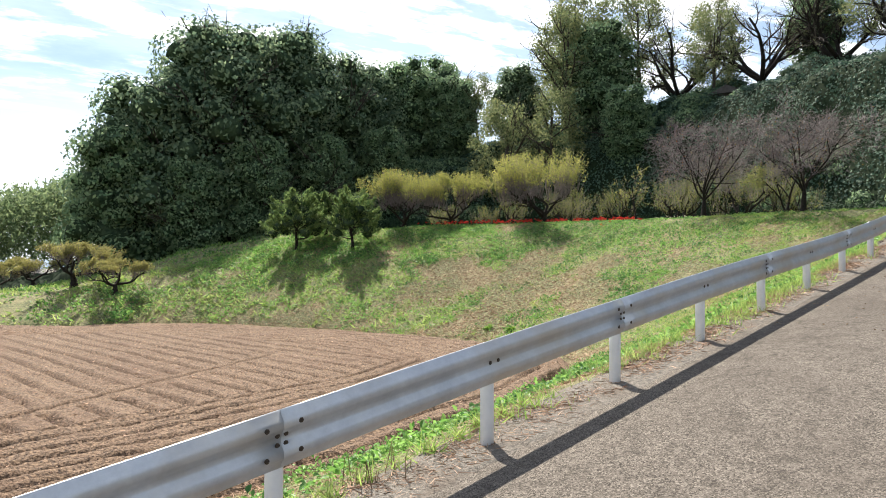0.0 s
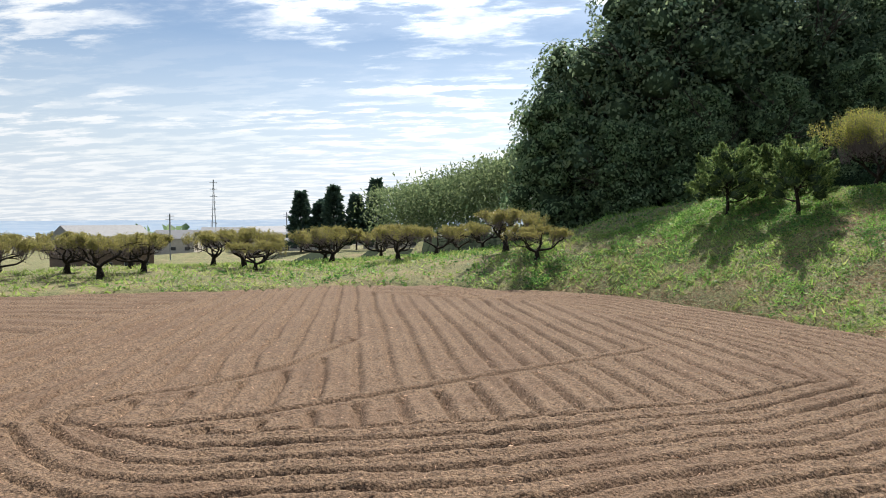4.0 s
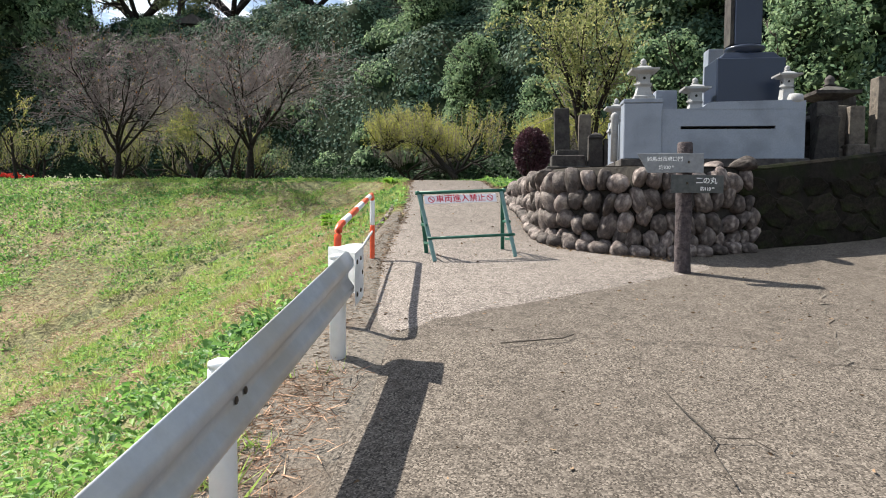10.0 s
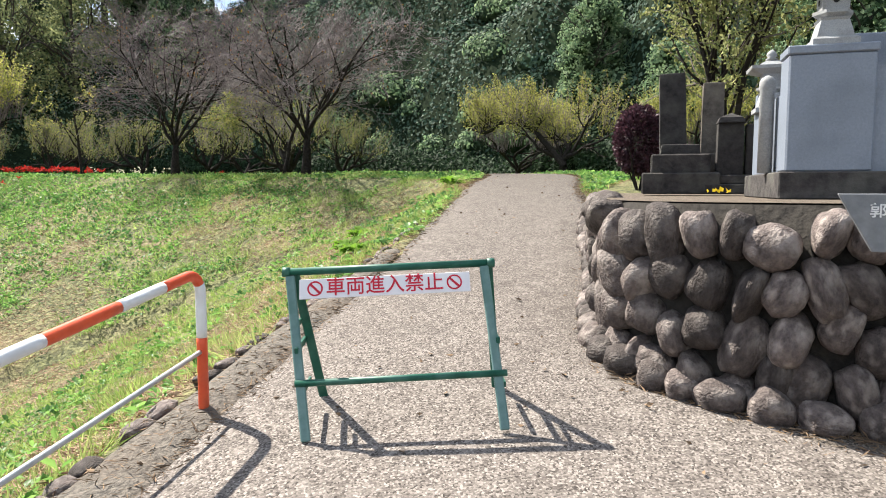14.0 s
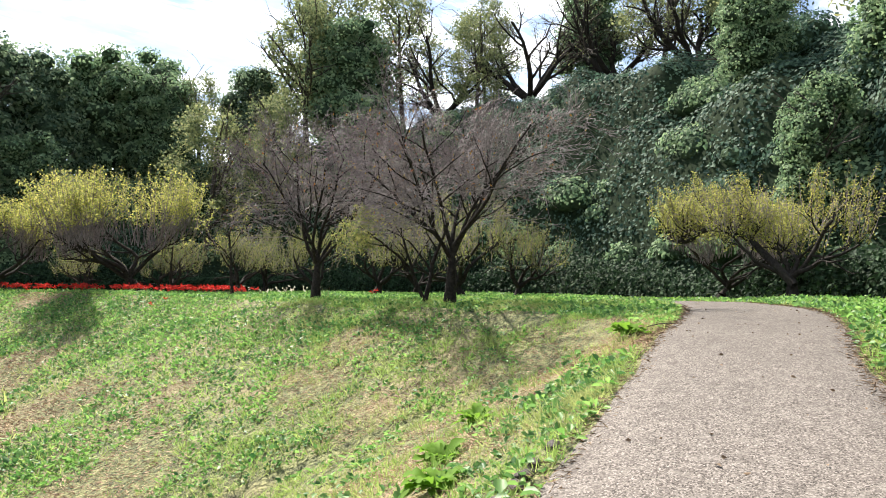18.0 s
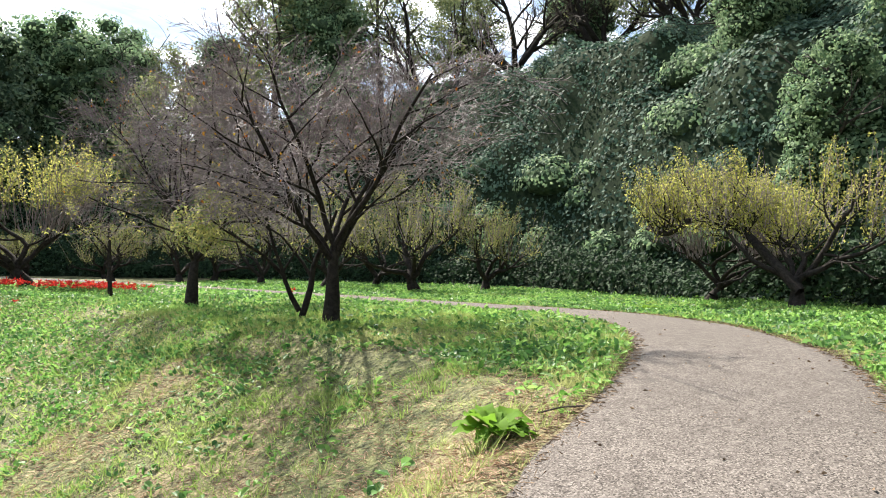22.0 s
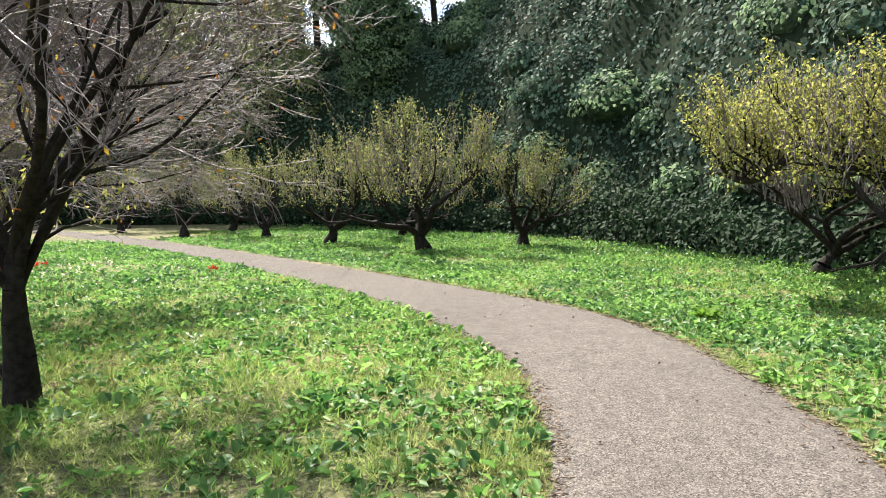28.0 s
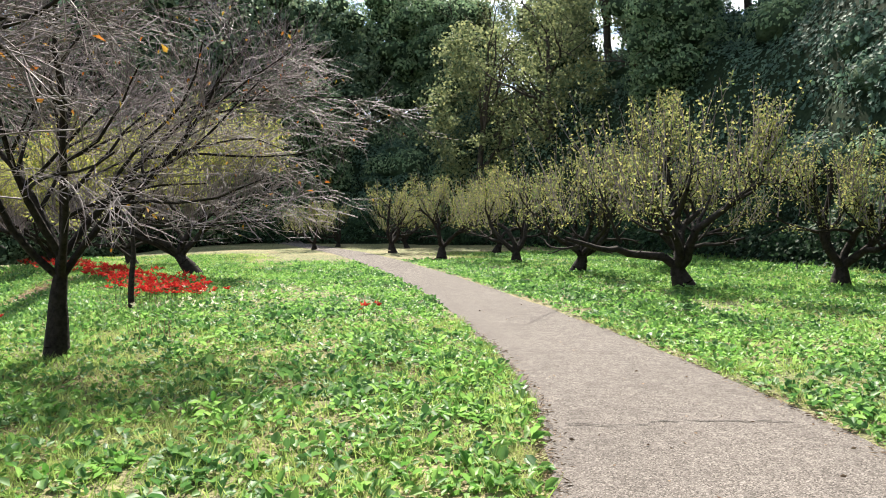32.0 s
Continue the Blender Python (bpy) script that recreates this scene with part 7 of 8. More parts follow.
def ground_cover():
    rng = np.random.default_rng(55)
    # broad weed leaves and grass, thick near the way and thinner far off
    def sample(n, x0, x1, y0, y1, near, far, offs=0.05, least=0.0):
        x, y = rng.uniform(x0, x1, n), rng.uniform(y0, y1, n)
        d, _, _ = along(ROUTE[:, :2], x, y)
        p = np.clip((far - d) / (far - near), 0, 1) * np.clip((d - least) / 2.0 + 0.01, 0, 1)
        ok = rng.uniform(size=n) < p
        x, y = x[ok], y[ok]
        ok = keep_off(x, y, offs)
        return x[ok], y[ok]

    def lift(x, y):
        dr, _, _ = along(ROUTE, x, y)
        return height(x, y) + ((rough2(x, y, 1.3, 1) - 0.5) * 0.09 + (rough2(x, y, 4.5, 2) - 0.5) * 0.16) * step(1.4, 3.2, dr)
    def dryness(x, y):
        dc = along(CREST, x, y)[0]
        df = along(np.vstack([FIELD, FIELD[:1]]), x, y)[0]
        spot = np.zeros(len(x))
        for px, py, r in WITHERED:
            a, b = (x - px) * 0.55 + (y - py) * 0.83, (x - px) * 0.83 - (y - py) * 0.55
            spot = np.maximum(spot, np.exp(-(a / (r * 1.5)) ** 2 - (b / r) ** 2))
        return 0.46 * spot * (0.5 + 0.8 * rough2(x, y, 0.45, 38)) - 0.04 + 0.62 * rough2(x * 0.75 - y * 0.3, y + x * 0.25, 2.3, 31) + 0.38 * rough2(x, y, 0.8, 32) + 0.05 * step(11, 13, x) * (1 - step(22.5, 24.5, x)) * (1 - step(34, 40, y)) - 0.26 * step(23.5, 27, x + 0.4 * (y - 9)) - 0.2 * step(1.5, 4.0, x) * (1 - step(8.5, 14.5, x + 5 * (rough2(x, y, 2.0, 36) - 0.5))) * (1 - step(3.0, 8.5, dc + 4 * (rough2(x, y, 1.7, 37) - 0.5))) + 0.26 * (1 - step(0.2, 2.2, x)) * (1 - step(5, 7, dc)) + 0.02 * step(9, 12, x) * (1 - step(23, 26, x)) + 0.16 * np.exp(-(df / 0.9) ** 2)

    def lush(x, y):
        dc = along(CREST, x, y)[0]
        return 0.6 * rough2(x, y, 3.1, 41) + 0.4 * rough2(x, y, 1.1, 42) + 0.5 * np.exp(-((dc - 2.5) / 3.4) ** 2) * (x < 14) * (0.35 + 0.65 * step(0.0, 3.0, x)) + 0.12 * (dc < 2.0) * (x < 24) + 0.22 * step(20.5, 23, x) + 0.05 * ((x > 13) & (x < 21))

    def clumps(x, y, m, r, tall, size, slim=0.62, rise=0.3, kind=leaves):
        """Leaves in little domes round the given places."""
        n = len(x)
        k = np.repeat(np.arange(n), m)
        big = rng.uniform(0.6, 1.4, n)[k]
        off = rng.normal(size=(n * m, 2)) * (r * 0.6 * big)[:, None]
        q = np.hypot(off[:, 0], off[:, 1]) / (r * big)
        px, py = x[k] + off[:, 0], y[k] + off[:, 1]
        ok = keep_off(px, py, 0.02)
        wide = (1 + np.clip((along(ROUTE, x, y)[0] - 8) / 22, 0, 1.3))[k] * (0.85 + 0.15 * step(11, 20, x) + 0.12 * step(24, 28, x))[k]
        z = lift(px, py) + tall * (1.9 - 0.9 * step(9, 14, px)) * big * (0.25 + 1.6 * rough2(px, py, 0.55, 63)) * np.clip(1 - 0.5 * q * q, 0.1, 1) * np.sqrt(rng.uniform(0.05, 1, n * m))
        w = np.c_[off / r * 0.7, np.full(n * m, rise)] + rng.normal(size=(n * m, 3)) * (0.6, 0.6, 0.3)
        return kind(rng, np.stack([px, py, z], 1)[ok], w[ok], (rng.uniform(*size, n * m) * np.sqrt(big) * wide)[ok], slim)

    bright, dark = [], []
    for n, box4, near, far, m, r, tall, size in ((84000, (-6, 42, 0, 44), 3.5, 9.0, 8, 0.12, 0.07, (0.04, 0.115)), (135000, (-4, 48, 1, 50), 16, 44, 5, 0.14, 0.09, (0.05, 0.11)), (24000, (-30, 50, -2, 66), 24, 75, 5, 0.3, 0.12, (0.08, 0.15))):
        x, y = sample(n, *box4, near, far, least=(0.0 if size[0] < 0.045 else 5.5 if size[0] < 0.07 else 12))
        k = (rng.uniform(size=len(x)) < np.clip((lush(x, y) - 0.33) * 2.4, 0.22, 1)) & (dryness(x, y) + rng.normal(size=len(x)) * 0.09 < 0.585)
        x, y = x[k], y[k]
        pick = rough2(x, y, 0.9, 61) + rng.normal(size=len(x)) * 0.22 < np.where(x < 13, 0.3, 0.45)
        kind = broad if size[0] < 0.045 else leaves
        bright.append(clumps(x[~pick], y[~pick], m, r, tall, size, 0.5, 0.3, kind))
        dark.append(clumps(x[pick], y[pick], m, r * 1.1, tall * 0.8, size, 0.7, 0.3, kind))
    stuff("weeds", bright, M_WEED, "low broad-leaved bright green weeds covering slope and lawn", "weeds")
    stuff("ground_ivy", dark, M_CLOVER, "darker green low weeds in patches on the lawn", "weeds")
    def beside_way(n, reach):
        """Places along both sides of the walked way, thickest beside it."""
        way = ROUTE[3:19, :2]
        i = rng.choice(len(way) - 1, n, p=np.linalg.norm(np.diff(way, axis=0), axis=1) / np.linalg.norm(np.diff(way, axis=0), axis=1).sum())
        d = way[i + 1] - way[i]
        out = np.stack([-d[:, 1], d[:, 0]], 1) / np.linalg.norm(d, axis=1, keepdims=True)
        off = (1.0 + reach * rng.uniform(0, 1, n) ** 1.4) * np.where(rng.uniform(size=n) < 0.66, 1, -1)
        c = way[i] + d * rng.uniform(-0.1, 1.1, (n, 1)) + out * off[:, None]
        ok = keep_off(c[:, 0], c[:, 1], 0.03)
        return c[ok, 0], c[ok, 1]

    sets = []
    x, y = beside_way(420000, 8.0)
    k = (dryness(x, y) + rng.normal(size=len(x)) * 0.13 < 0.55) & (rng.uniform(size=len(x)) < 0.35 + 0.8 * rough2(x, y, 0.5, 71))
    k &= rng.uniform(size=len(x)) > 0.75 * step(0.5, 0.75, lush(x, y)) * (x < 16)
    x, y = x[k], y[k]
    w = rng.normal(size=(len(x), 3)) * (0.6, 0.6, 0.2) + (0, 0, 0.6)
    sets.append(blades(rng, np.stack([x, y, lift(x, y) - 0.01], 1), w, rng.uniform(0.05, 0.15, len(x)), 0.11))
    for n, box4, near, far, size, slim in ((680000, (-6, 49, 0, 52), 16, 44, (0.07, 0.17), 0.2), (160000, (-48, 50, -2, 72), 34, 90, (0.14, 0.3), 0.25)):
        x, y = sample(n, *box4, near, far, least=4.0 if size[0] < 0.1 else 15.0)
        k = (dryness(x, y) + rng.normal(size=len(x)) * 0.12 < 0.6) & (rng.uniform(size=len(x)) < 0.25 + 0.9 * rough2(x, y, 0.5, 71))
        k &= rng.uniform(size=len(x)) > 0.6 * step(0.5, 0.75, lush(x, y)) * (x < 16)
        x, y = x[k], y[k]
        w = rng.normal(size=(len(x), 3)) * (0.6, 0.6, 0.2) + (0, 0, 0.45)
        sets.append(blades(rng, np.stack([x, y, lift(x, y) - 0.01], 1), w, rng.uniform(*size, len(x)) * (1 + np.clip((along(ROUTE, x, y)[0] - 8) / 30, 0, 0.8)), slim))
    x, y = beside_way(3600, 9.0)
    x, y = x[x > 6], y[x > 6]
    k = np.repeat(np.arange(len(x)), 46)
    big = rng.uniform(0.5, 1.3, len(x))[k]
    off = rng.normal(size=(len(k), 2)) * (0.075 * big)[:, None]
    px, py = x[k] + off[:, 0], y[k] + off[:, 1]
    ok = keep_off(px, py, 0.0)
    w = np.c_[off * 5, np.full(len(k), 0.9)] + rng.normal(size=(len(k), 3)) * (0.3, 0.3, 0.1)
    sets.append(blades(rng, np.stack([px, py, lift(px, py) - 0.01], 1)[ok], w[ok], (rng.uniform(0.08, 0.2, len(k)) * big)[ok], 0.06))
    stuff("grass", sets, M_GRASS, "short uneven green grass", "grass")
    sets = []
    x, y = beside_way(300000, 8.0)
    k = dryness(x, y) + rng.normal(size=len(x)) * 0.09 > 0.51
    x, y = x[k], y[k]
    w = rng.normal(size=(len(x), 3)) * (1, 1, 0.16) + (0, 0, 0.12)
    sets.append(blades(rng, np.stack([x, y, lift(x, y) + 0.012], 1), w, rng.uniform(0.05, 0.15, len(x)), 0.06))
    x, y = sample(520000, -6, 30, 4, 46, 14, 44)
    k = dryness(x, y) + rng.normal(size=len(x)) * 0.08 > 0.56
    x, y = x[k], y[k]
    w = rng.normal(size=(len(x), 3)) * (1, 1, 0.16) + (0, 0, 0.1)
    sets.append(blades(rng, np.stack([x, y, lift(x, y) + 0.012], 1), w, rng.uniform(0.05, 0.11, len(x)) * (0.8 + np.clip((along(ROUTE, x, y)[0] - 5) / 14, 0, 1.2)), 0.14))
    stuff("straw", sets, M_STRAW, "dry straw and dead grass lying in patches", "straw")
    # dry stalks along the road's edge and the path
    sets = []
    t = rng.integers(len(VERGE_R) - 1, size=6000)
    c = VERGE_R[t] * 0.45 + VERGE_L[t] * 0.55 + rng.normal(size=(6000, 2)) * 0.12
    sets.append(leaves(rng, np.c_[c, height(c[:, 0], c[:, 1]) + 0.05], rng.normal(size=(6000, 3)) * (1, 1, 0.12), rng.uniform(0.03, 0.1, 6000), 0.05, 0.1))
    for edge in (PATH_L, PATH_R):
        t = rng.integers(8, 130, size=6000)
        c = edge[t] + rng.normal(size=(6000, 2)) * 0.09 + (edge[t + 1] - edge[t]) * rng.uniform(size=(6000, 1))
        sets.append(leaves(rng, np.c_[c, height(c[:, 0], c[:, 1]) + 0.03], rng.normal(size=(6000, 3)) * (1, 1, 0.15), rng.uniform(0.03, 0.1, 6000), 0.12, 0.1))
    n = 26000
    t = rng.uniform(5, len(VERGE_R) - 8, n)
    i = t.astype(int)
    u = rng.beta(2.2, 1.3, (n, 1))
    c = VERGE_R[i] * (1 - u) + VERGE_L[i] * u + (VERGE_L[i + 1] - VERGE_L[i]) * (t - i)[:, None] + rng.normal(size=(n, 2)) * 0.03
    ok = (rough2(c[:, 0], c[:, 1], 0.55, 44) + rng.normal(size=n) * 0.15 > 0.4) & (c[:, 0] < 9.4)
    c = c[ok]
    strewn = blades(rng, np.c_[c, height(c[:, 0], c[:, 1]) + 0.05], rng.normal(size=(len(c), 3)) * (1, 1, 0.2) + (0, 0, 0.1), rng.uniform(0.04, 0.16, len(c)), 0.06)
    stuff("verge_straw", strewn, M_STRAW, "dry straw strewn along the paving under the guardrail", "straw")
    n = 9000
    t = rng.uniform(5, len(VERGE_R) - 8, n)
    i = t.astype(int)
    u = rng.beta(3.0, 1.1, (n, 1))
    c = VERGE_R[i] * (1 - u) + VERGE_L[i] * u + rng.normal(size=(n, 2)) * 0.04
    ok = (rough2(c[:, 0], c[:, 1], 0.7, 45) + 0.3 * (u[:, 0] > 0.75) + rng.normal(size=n) * 0.1 > 0.62) & (c[:, 0] < 9.4)
    c = c[ok]
    tuft = blades(rng, np.c_[c, height(c[:, 0], c[:, 1]) + 0.03], rng.normal(size=(len(c), 3)) * (0.5, 0.5, 0.2) + (0, 0, 0.8), rng.uniform(0.07, 0.24, len(c)), 0.07)
    stuff("verge_grass", tuft, M_GRASS, "thin tufts of grass growing through the paving edge", "grass")
    stuff("dead_stalks", sets, M_DEADLEAF, "brown dead stalks and leaf bits along the paving edges", "litter")


ground_cover()


def clods():
    rng = np.random.default_rng(66)
    n = 52000
    x, y = rng.uniform(-24, 11, n), rng.uniform(2, 30, n)
    ok = inside(FIELD, x, y) & (rng.uniform(size=n) < np.clip(1.25 - y / 30, 0.15, 1))
    x, y = x[ok], y[ok]
    n = len(x)
    s = rng.uniform(0.008, 0.026, n) * rng.choice([1, 1, 1, 1, 1.7], n)
    base = np.array([(1, 0, 0), (-0.5, 0.87, 0), (-0.5, -0.87, 0), (0.1, 0.1, 0.9)], float)
    v = base[None] * s[:, None, None] * rng.uniform(0.7, 1.3, (n, 4, 3)) + np.stack([x, y, height(x, y) + 0.055], 1)[:, None]
    f = np.arange(n)[:, None, None] * 4 + np.array([[0, 1, 3], [1, 2, 3], [2, 0, 3]])[None]
    stuff("clods", (v.reshape(-1, 3), f.reshape(-1, 3)), M_CLOD, "loose clods and bits on the tilled soil", "clods")
    n = 9000
    x, y = rng.uniform(-24, 11, n), rng.uniform(2, 32, n)
    ok = inside(FIELD, x, y)
    x, y = x[ok], y[ok]
    w = rng.normal(size=(len(x), 3)) * (1, 1, 0.1)
    stuff("chaff", leaves(rng, np.stack([x, y, height(x, y) + 0.08], 1), w, rng.uniform(0.05, 0.14, len(x)), 0.16), M_STRAW, "pale chopped straw on the tilled soil", "straw")


clods()


def build_dock(x, y, seed, size, label):
    """A rosette of long stalked leaves, the inner ones upright, the outer ones arching over."""
    rng = np.random.default_rng(seed)
    ob = thing("dock_plant", (x, y, z_at(x, y)), 0, label, "plant", "dock plants")
    for k in range(34):
        a = k * 2.4 + rng.uniform(-0.4, 0.4)
        ln = size * rng.uniform(0.75, 1.3)
        rise, droop = rng.uniform(0.35, 1.15), rng.uniform(0.5, 1.0)
        bm = bmesh.new()
        rows = []
        for i in range(9):
            u = i / 8
            body = max(0.0, (u - 0.2) / 0.8)
            w = ln * (0.012 + 0.17 * math.sin(math.pi * min(1, body * 0.93 + 0.02)) ** 0.75) * (1 + 0.16 * math.sin(i * 2.6 + k))
            c = Vector((u * ln * (1.05 - 0.3 * rise), 0.05 * ln * math.sin(u * 3 + k), ln * (rise * u - (0.35 + 0.5 * rise) * droop * u * u) + 0.02))
            rows.append([bm.verts.new(c + Vector((0, q * w, abs(q) * w * (0.3 + 0.25 * math.sin(i * 1.9 + q * 2 + k))))) for q in (-1, 0, 1)])
        for r0, r1 in zip(rows, rows[1:]):
            for j in range(2):
                bm.faces.new((r0[j], r0[j + 1], r1[j + 1], r1[j]))
        part("leaf", bm, M_DOCK, ob, m=pose(0, 0, 0, rng.uniform(-12, 12), 0, math.degrees(a)), smooth=True)


build_dock(23.45, 8.5, 1, 0.34, "broad-leaved dock rosette at the path's edge")
build_dock(19.5, 8.2, 2, 0.33, "broad-leaved dock rosette in the dry grass")
build_dock(18.7, 7.4, 3, 0.3, "small dock rosette in the grass")
build_dock(20.9, 9.1, 4, 0.3, "small dock rosette in the grass")
build_dock(35.9, 14.6, 5, 0.281, "large-leaved dock plant on the lawn")
build_dock(11.84, 22.6, 6, 0.328, "dense green weed tuft near the field's edge")
build_dock(12.1, 21.1, 7, 0.328, "dense green weed tuft near the field's edge")
build_dock(11.4, 15.6, 8, 0.312, "dense green weed tuft near the field's edge")

# broken kerb stones between the edging and the grass
def kerb():
    rng = np.random.default_rng(8)
    ob = tagged(new("kerb"), "broken dark kerb stones at the edge of the grass", "kerb", kind="structure")
    kinds = [boulder_mesh(90 + k) for k in range(3)]
    line = curve_points([(9.2, 2.95), (11, 3.52), (13, 4.35), (15, 5.03), (17.0, 5.65), (19, 6.35)], 14)
    s = np.concatenate([[0], np.cumsum(np.linalg.norm(np.diff(line, axis=0), axis=1))])
    u = 0.0
    while u < s[-1]:
        w = rng.uniform(0.12, 0.3)
        x, y = np.interp(u, s, line[:, 0]), np.interp(u, s, line[:, 1])
        if rng.uniform() < 0.85:
            o = part("kerb_stone", kinds[int(rng.integers(3))], None, ob)
            o.matrix_local = pose(x, y, z_at(x, y) - 0.005, rng.uniform(-8, 8), rng.uniform(-8, 8), 19 + rng.uniform(-12, 12)) @ Matrix.Diagonal((w * 0.6, 0.06, 0.055, 1))
        u += w


kerb()


# ---- the far side: houses, poles, tower, plain ----
def build_house(x, y, w, d, h, turn, label, wall=None, roof=None):
    z = z_at(x, y) - (12 if math.hypot(x, y) > 900 else 0)
    ob = thing("house", (x, y, z), turn, label, "house", "houses beyond the orchard")
    part("wall", box(w, d, h, 0.02, z0=-1), wall or M_WALLH, ob)
    bm = bmesh.new()
    e, r = 0.5, d * 0.27
    v = [bm.verts.new(p) for p in ((-w / 2 - e, -d / 2 - e, h - 1.05), (w / 2 + e, -d / 2 - e, h - 1.05), (w / 2 + e, d / 2 + e, h - 1.05), (-w / 2 - e, d / 2 + e, h - 1.05), (-w / 2 - e, 0, h + r - 1), (w / 2 + e, 0, h + r - 1))]
    for q in ((0, 1, 5, 4), (2, 3, 4, 5), (0, 4, 3), (1, 2, 5), (3, 2, 1, 0)):
        bm.faces.new([v[i] for i in q])
    bmesh.ops.recalc_face_normals(bm, faces=bm.faces)
    part("roof", bm, roof or M_ROOF, ob)
    for i in range(max(1, int(w / 3.5))):
        wx = -w / 2 + (i + 0.5) * w / max(1, int(w / 3.5))
        win = part("window", box(1.5, 0.08, 1.1, 0.01, z0=0.4, at=(wx, -d / 2 - 0.03, 0)), M_GRANLT, ob)
        part("pane", box(1.36, 0.03, 0.96, 0, z0=0.47, at=(wx, -d / 2 - 0.075, 0)), M_PANE, win)


rng_h = np.random.default_rng(17)
for x, y, w, d, h, turn, label in ((-92, 128, 16, 11, 7.0, 64, "brown-walled house with a pale grey gable roof"), (-104, 150, 12, 9, 6.5, 20, "house with a reddish roof"), (-78, 182, 17, 8, 4.2, 4, "long low house with a grey tiled roof"),
                                   (-62, 178, 14, 9, 4.6, -6, "long low house with a grey tiled roof"), (-70, 205, 12, 8, 5.5, 10, "house with a grey tiled roof"), (-44, 182, 12, 8, 3.8, 3, "low shed with a pale roof"),
                                   (-33, 176, 15, 7, 3.4, -3, "long pale roofed shed"), (-92, 215, 13, 9, 6.0, 30, "house with a grey tiled roof"), (-50, 225, 14, 9, 6.0, 12, "house with a grey tiled roof"), (-38, 240, 11, 8, 5.8, -10, "house with a dark roof"),
                                   (-120, 240, 14, 9, 6.2, 22, "house with a grey tiled roof"), (-26, 200, 7, 7, 4.8, 35, "small gabled house among trees"), (-66, 262, 14, 9, 6.0, 0, "house with a grey tiled roof"), (-110, 190, 12, 9, 5.0, 12, "house with a grey tiled roof")):
    build_house(x, y, w, d, h, turn, label, M_BROWNW if "brown" in label else None)



def build_pole(x, y, tall, label):
    ob = thing("utility_pole", (x, y, z_at(x, y)), 10, label, "pole", "utility poles")
    part("pole", rod([(0, 0, -0.5), (0, 0, tall)], 0.16, 8), M_POLE, ob)
    for z in (tall - 0.6, tall - 1.3):
        part("crossarm", box(1.9, 0.1, 0.1, 0, z0=z), M_POLE, ob)


for x, y, t in ((-84, 140, 11.5), (-76, 190, 11), (-54, 215, 12), (-46, 235, 12), (-60, 250, 12), (-30, 230, 11)):
    build_pole(x, y, t, "distant utility pole with crossarms")


def build_tower(x, y, tall):
    ob = thing("lattice_tower", (x, y, z_at(x, y)), 20, "distant thin steel lattice tower above the town", "tower")
    for a in range(4):
        c, s = math.cos(a * math.pi / 2 + 0.785), math.sin(a * math.pi / 2 + 0.785)
        part("leg", rod([(c * tall * 0.06, s * tall * 0.06, 0), (c * tall * 0.018, s * tall * 0.018, tall * 0.55), (c * 0.3, s * 0.3, tall)], 0.28, 5), M_POLE, ob)
    for k in range(9):
        z = tall * (k + 0.5) / 9
        r = tall * 0.045 * (1 - z / tall) + 0.4
        part("brace", rod([(r, r, z), (-r, r, z + 2), (-r, -r, z), (r, -r, z + 2), (r, r, z)], 0.16, 4), M_POLE, ob)
    for z in (0.72, 0.84, 0.95):
        part("crossarm", box(tall * 0.12, 0.4, 0.4, 0, z0=tall * z), M_POLE, ob)


build_tower(-330, 655, 62)
build_tower(-640, 620, 60)


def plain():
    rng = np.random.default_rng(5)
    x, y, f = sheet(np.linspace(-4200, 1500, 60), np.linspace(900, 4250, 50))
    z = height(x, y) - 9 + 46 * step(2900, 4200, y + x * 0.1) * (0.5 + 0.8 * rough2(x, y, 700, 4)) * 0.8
    tagged(new("far_hills", mesh("far_hills", np.stack([x, y, z], 1), f, M_FAR, True)), "plain and low hills on the horizon, haze put into their blue colour", "backdrop", kind="structure")


plain()


def far_town():
    rng = np.random.default_rng(6)
    vs, fs, n = [], [], 0
    cube = np.array([(sx, sy, sz) for sz in (0, 1) for sy in (-0.5, 0.5) for sx in (-0.5, 0.5)], float)
    face = np.array([(0, 1, 5, 4), (1, 3, 7, 5), (3, 2, 6, 7), (2, 0, 4, 6), (4, 5, 7, 6)])
    for k in range(420):
        a, r = rng.uniform(-0.75, 0.05), rng.uniform(280, 1500)
        x, y = math.sin(a) * r, math.cos(a) * r
        b = cube * (rng.uniform(8, 22), rng.uniform(7, 12), rng.uniform(3.5, 8)) + (x, y, z_at(x, y) - (12 if r > 900 else 0) - 1)
        vs.append(b)
        fs.append(face + n)
        n += 8
    tagged(new("distant_town", mesh("distant_town", np.vstack(vs), np.vstack(fs), M_WALLH)), "sprinkle of pale houses on the distant plain", "town", kind="stuff")


far_town()



# ---- small things ----
def build_twig(name, points, radius, label):
    pts = [(x, y, z_at(x, y) + dz) for x, y, dz in points]
    o = thing(name, pts[0], 0, label, "twig", "fallen twigs")
    base = Vector(pts[0])
    part("stick", rod([Vector(p) - base for p in pts], radius, 6), M_TRUNKFAR, o)


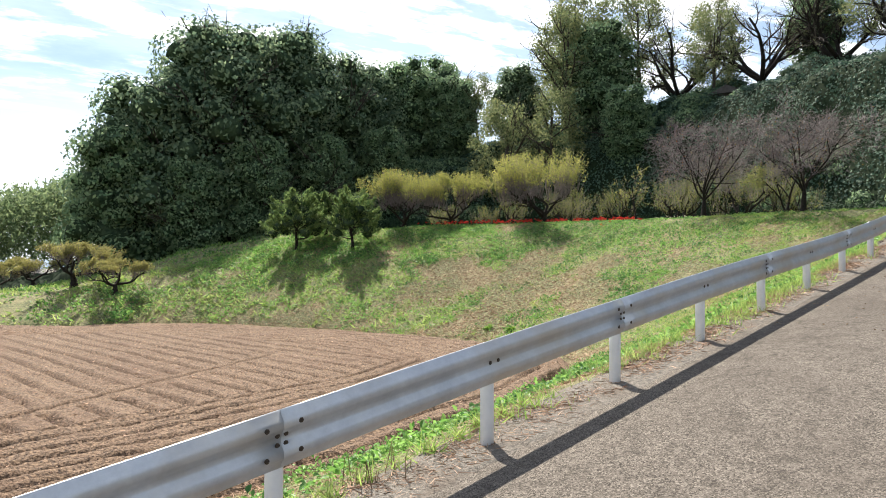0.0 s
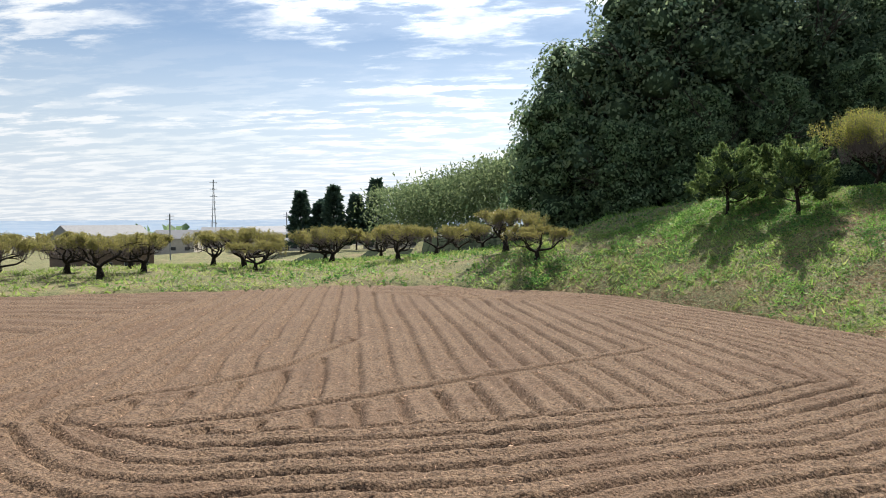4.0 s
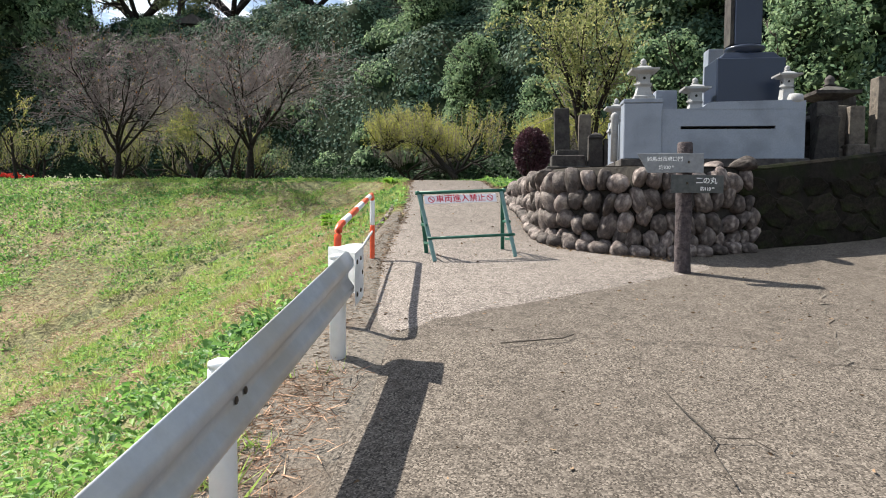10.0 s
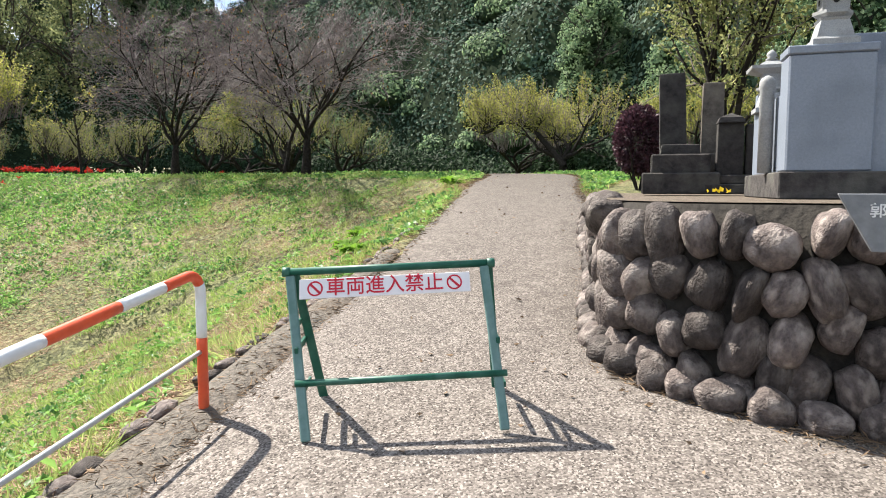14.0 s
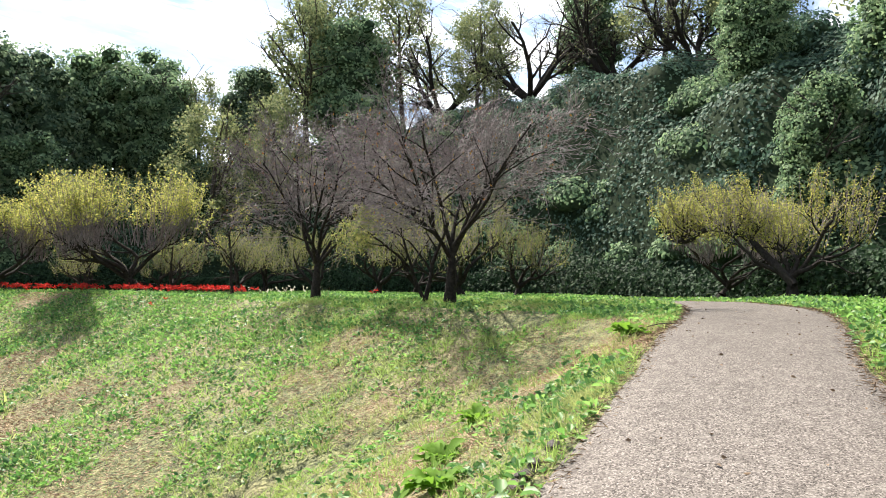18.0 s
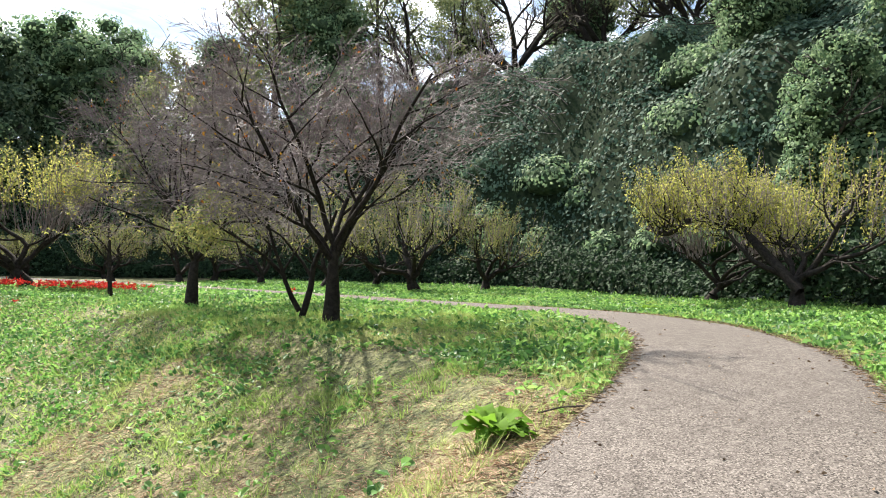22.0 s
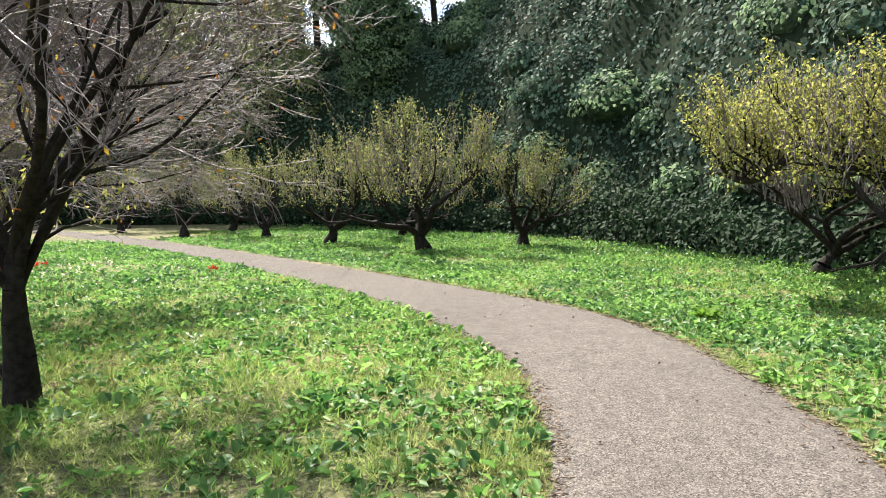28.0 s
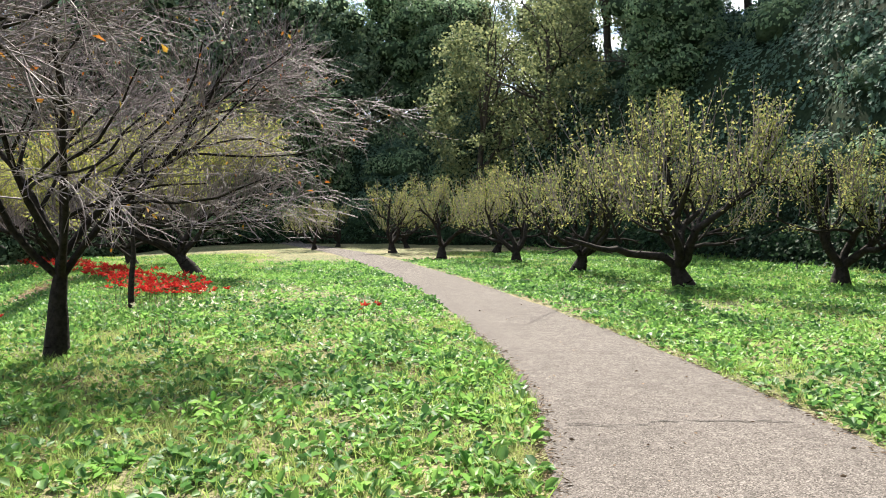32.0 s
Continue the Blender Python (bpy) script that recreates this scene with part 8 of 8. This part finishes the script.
build_twig("fallen_twig", [(9.62, 0.46, 0.045), (9.35, 0.35, 0.05), (9.05, 0.2, 0.05), (8.95, 0.22, 0.045), (8.6, 0.12, 0.045)], 0.004, "long dry brown twig lying on the asphalt")
build_twig("fallen_twig", [(9.05, 0.2, 0.05), (9.1, 0.02, 0.05), (9.0, -0.08, 0.045)], 0.003, "short dry twig lying on the asphalt")
build_twig("fallen_twig", [(24.3, 8.3, 0.06), (24.15, 8.42, 0.07), (23.95, 8.5, 0.06)], 0.008, "broken pale stick at the path's edge")
build_twig("fallen_twig", [(10.1, 1.6, 0.05), (10.4, 1.2, 0.05), (10.55, 1.15, 0.045)], 0.005, "short dry twig lying on the asphalt")


def litter_leaves():
    rng = np.random.default_rng(77)
    n = 300
    i = rng.integers(10, 150, n)
    u = rng.uniform(0, 1, (n, 1)) ** rng.choice([0.35, 1, 2.8], (n, 1))
    c = PATH_L[i] * (1 - u) + PATH_R[i] * u + rng.normal(size=(n, 2)) * 0.2
    v, f = leaves(rng, np.c_[c, height(c[:, 0], c[:, 1]) + 0.055], rng.normal(size=(n, 3)) * (1, 1, 0.15), rng.uniform(0.02, 0.06, n), 0.55)
    stuff("fallen_leaves", (v, f), M_DEADLEAF, "scattered dry brown leaves on the footpath", "leaves")
    n = 1500
    c = np.stack([rng.uniform(1, 14, n), rng.uniform(-4, 3.5, n)], 1)
    v, f = leaves(rng, np.c_[c, height(c[:, 0], c[:, 1]) + 0.036], rng.normal(size=(n, 3)) * (1, 1, 0.12), rng.uniform(0.015, 0.05, n), 0.4)
    stuff("road_litter", (v, f), M_DEADLEAF, "bits of dry leaf and straw on the road", "litter")


litter_leaves()


def build_ridge_shed():
    x, y = 62.3, 47.2
    ob = thing("shed", (x, y, 18.4), 25, "small dark wooden shed under the ridge trees", "shed")
    part("wall", box(4.6, 3.0, 2.0, 0.02), M_ROOFD, ob)
    bm = bmesh.new()
    v = [bm.verts.new(p) for p in ((-2.8, -2.0, 1.9), (2.8, -2.0, 1.9), (2.8, 2.0, 1.9), (-2.8, 2.0, 1.9), (-2.6, 0, 2.9), (2.6, 0, 2.9))]
    for q in ((0, 1, 5, 4), (2, 3, 4, 5), (0, 4, 3), (1, 2, 5), (3, 2, 1, 0)):
        bm.faces.new([v[k] for k in q])
    bmesh.ops.recalc_face_normals(bm, faces=bm.faces)
    part("roof", bm, M_ROOFD, ob)


build_ridge_shed()


def stalks():
    """Dry upright stalks by the rail, among the flowers and on the lawn."""
    rng = np.random.default_rng(88)
    rows = []
    for cx, cy, spread, n, lo, hi in STALKS:
        x, y = cx + rng.normal(size=n) * spread, cy + rng.normal(size=n) * spread
        z = height(x, y)
        h = rng.uniform(lo, hi, n)
        rows.append(np.c_[x, y, z, x + rng.normal(size=n) * 0.12 * h, y + rng.normal(size=n) * 0.12 * h, z + h, np.full(n, 0.005), np.full(n, 0.003)])
    stuff("dry_stalks", tubes(np.vstack(rows), 4), M_DEADLEAF, "thin brown dry stalks standing in the grass", "stalks")


STALKS = [(-4.75, -1.0, 0.16, 14, 0.1, 0.28), (27.5, 22.9, 0.3, 22, 0.2, 0.45), (26.9, 26.2, 0.6, 30, 0.2, 0.45), (7.4, 2.6, 0.2, 14, 0.1, 0.3)]
stalks()


def white_flowers():
    rng = np.random.default_rng(89)
    n = 30
    x, y = rng.uniform(26.5, 29.5, n), rng.uniform(24.5, 28.5, n)
    c = np.c_[x, y, height(x, y) + rng.uniform(0.25, 0.45, n)]
    v, f = leaves(rng, np.repeat(c, 5, 0), rng.normal(size=(5 * n, 3)) + (0, 0, 0.4), rng.uniform(0.05, 0.09, 5 * n), 0.5)
    stuff("white_flowers", (v, f), M_WHITEF, "small cream-white flowers near the red lilies", "flowers")


white_flowers()
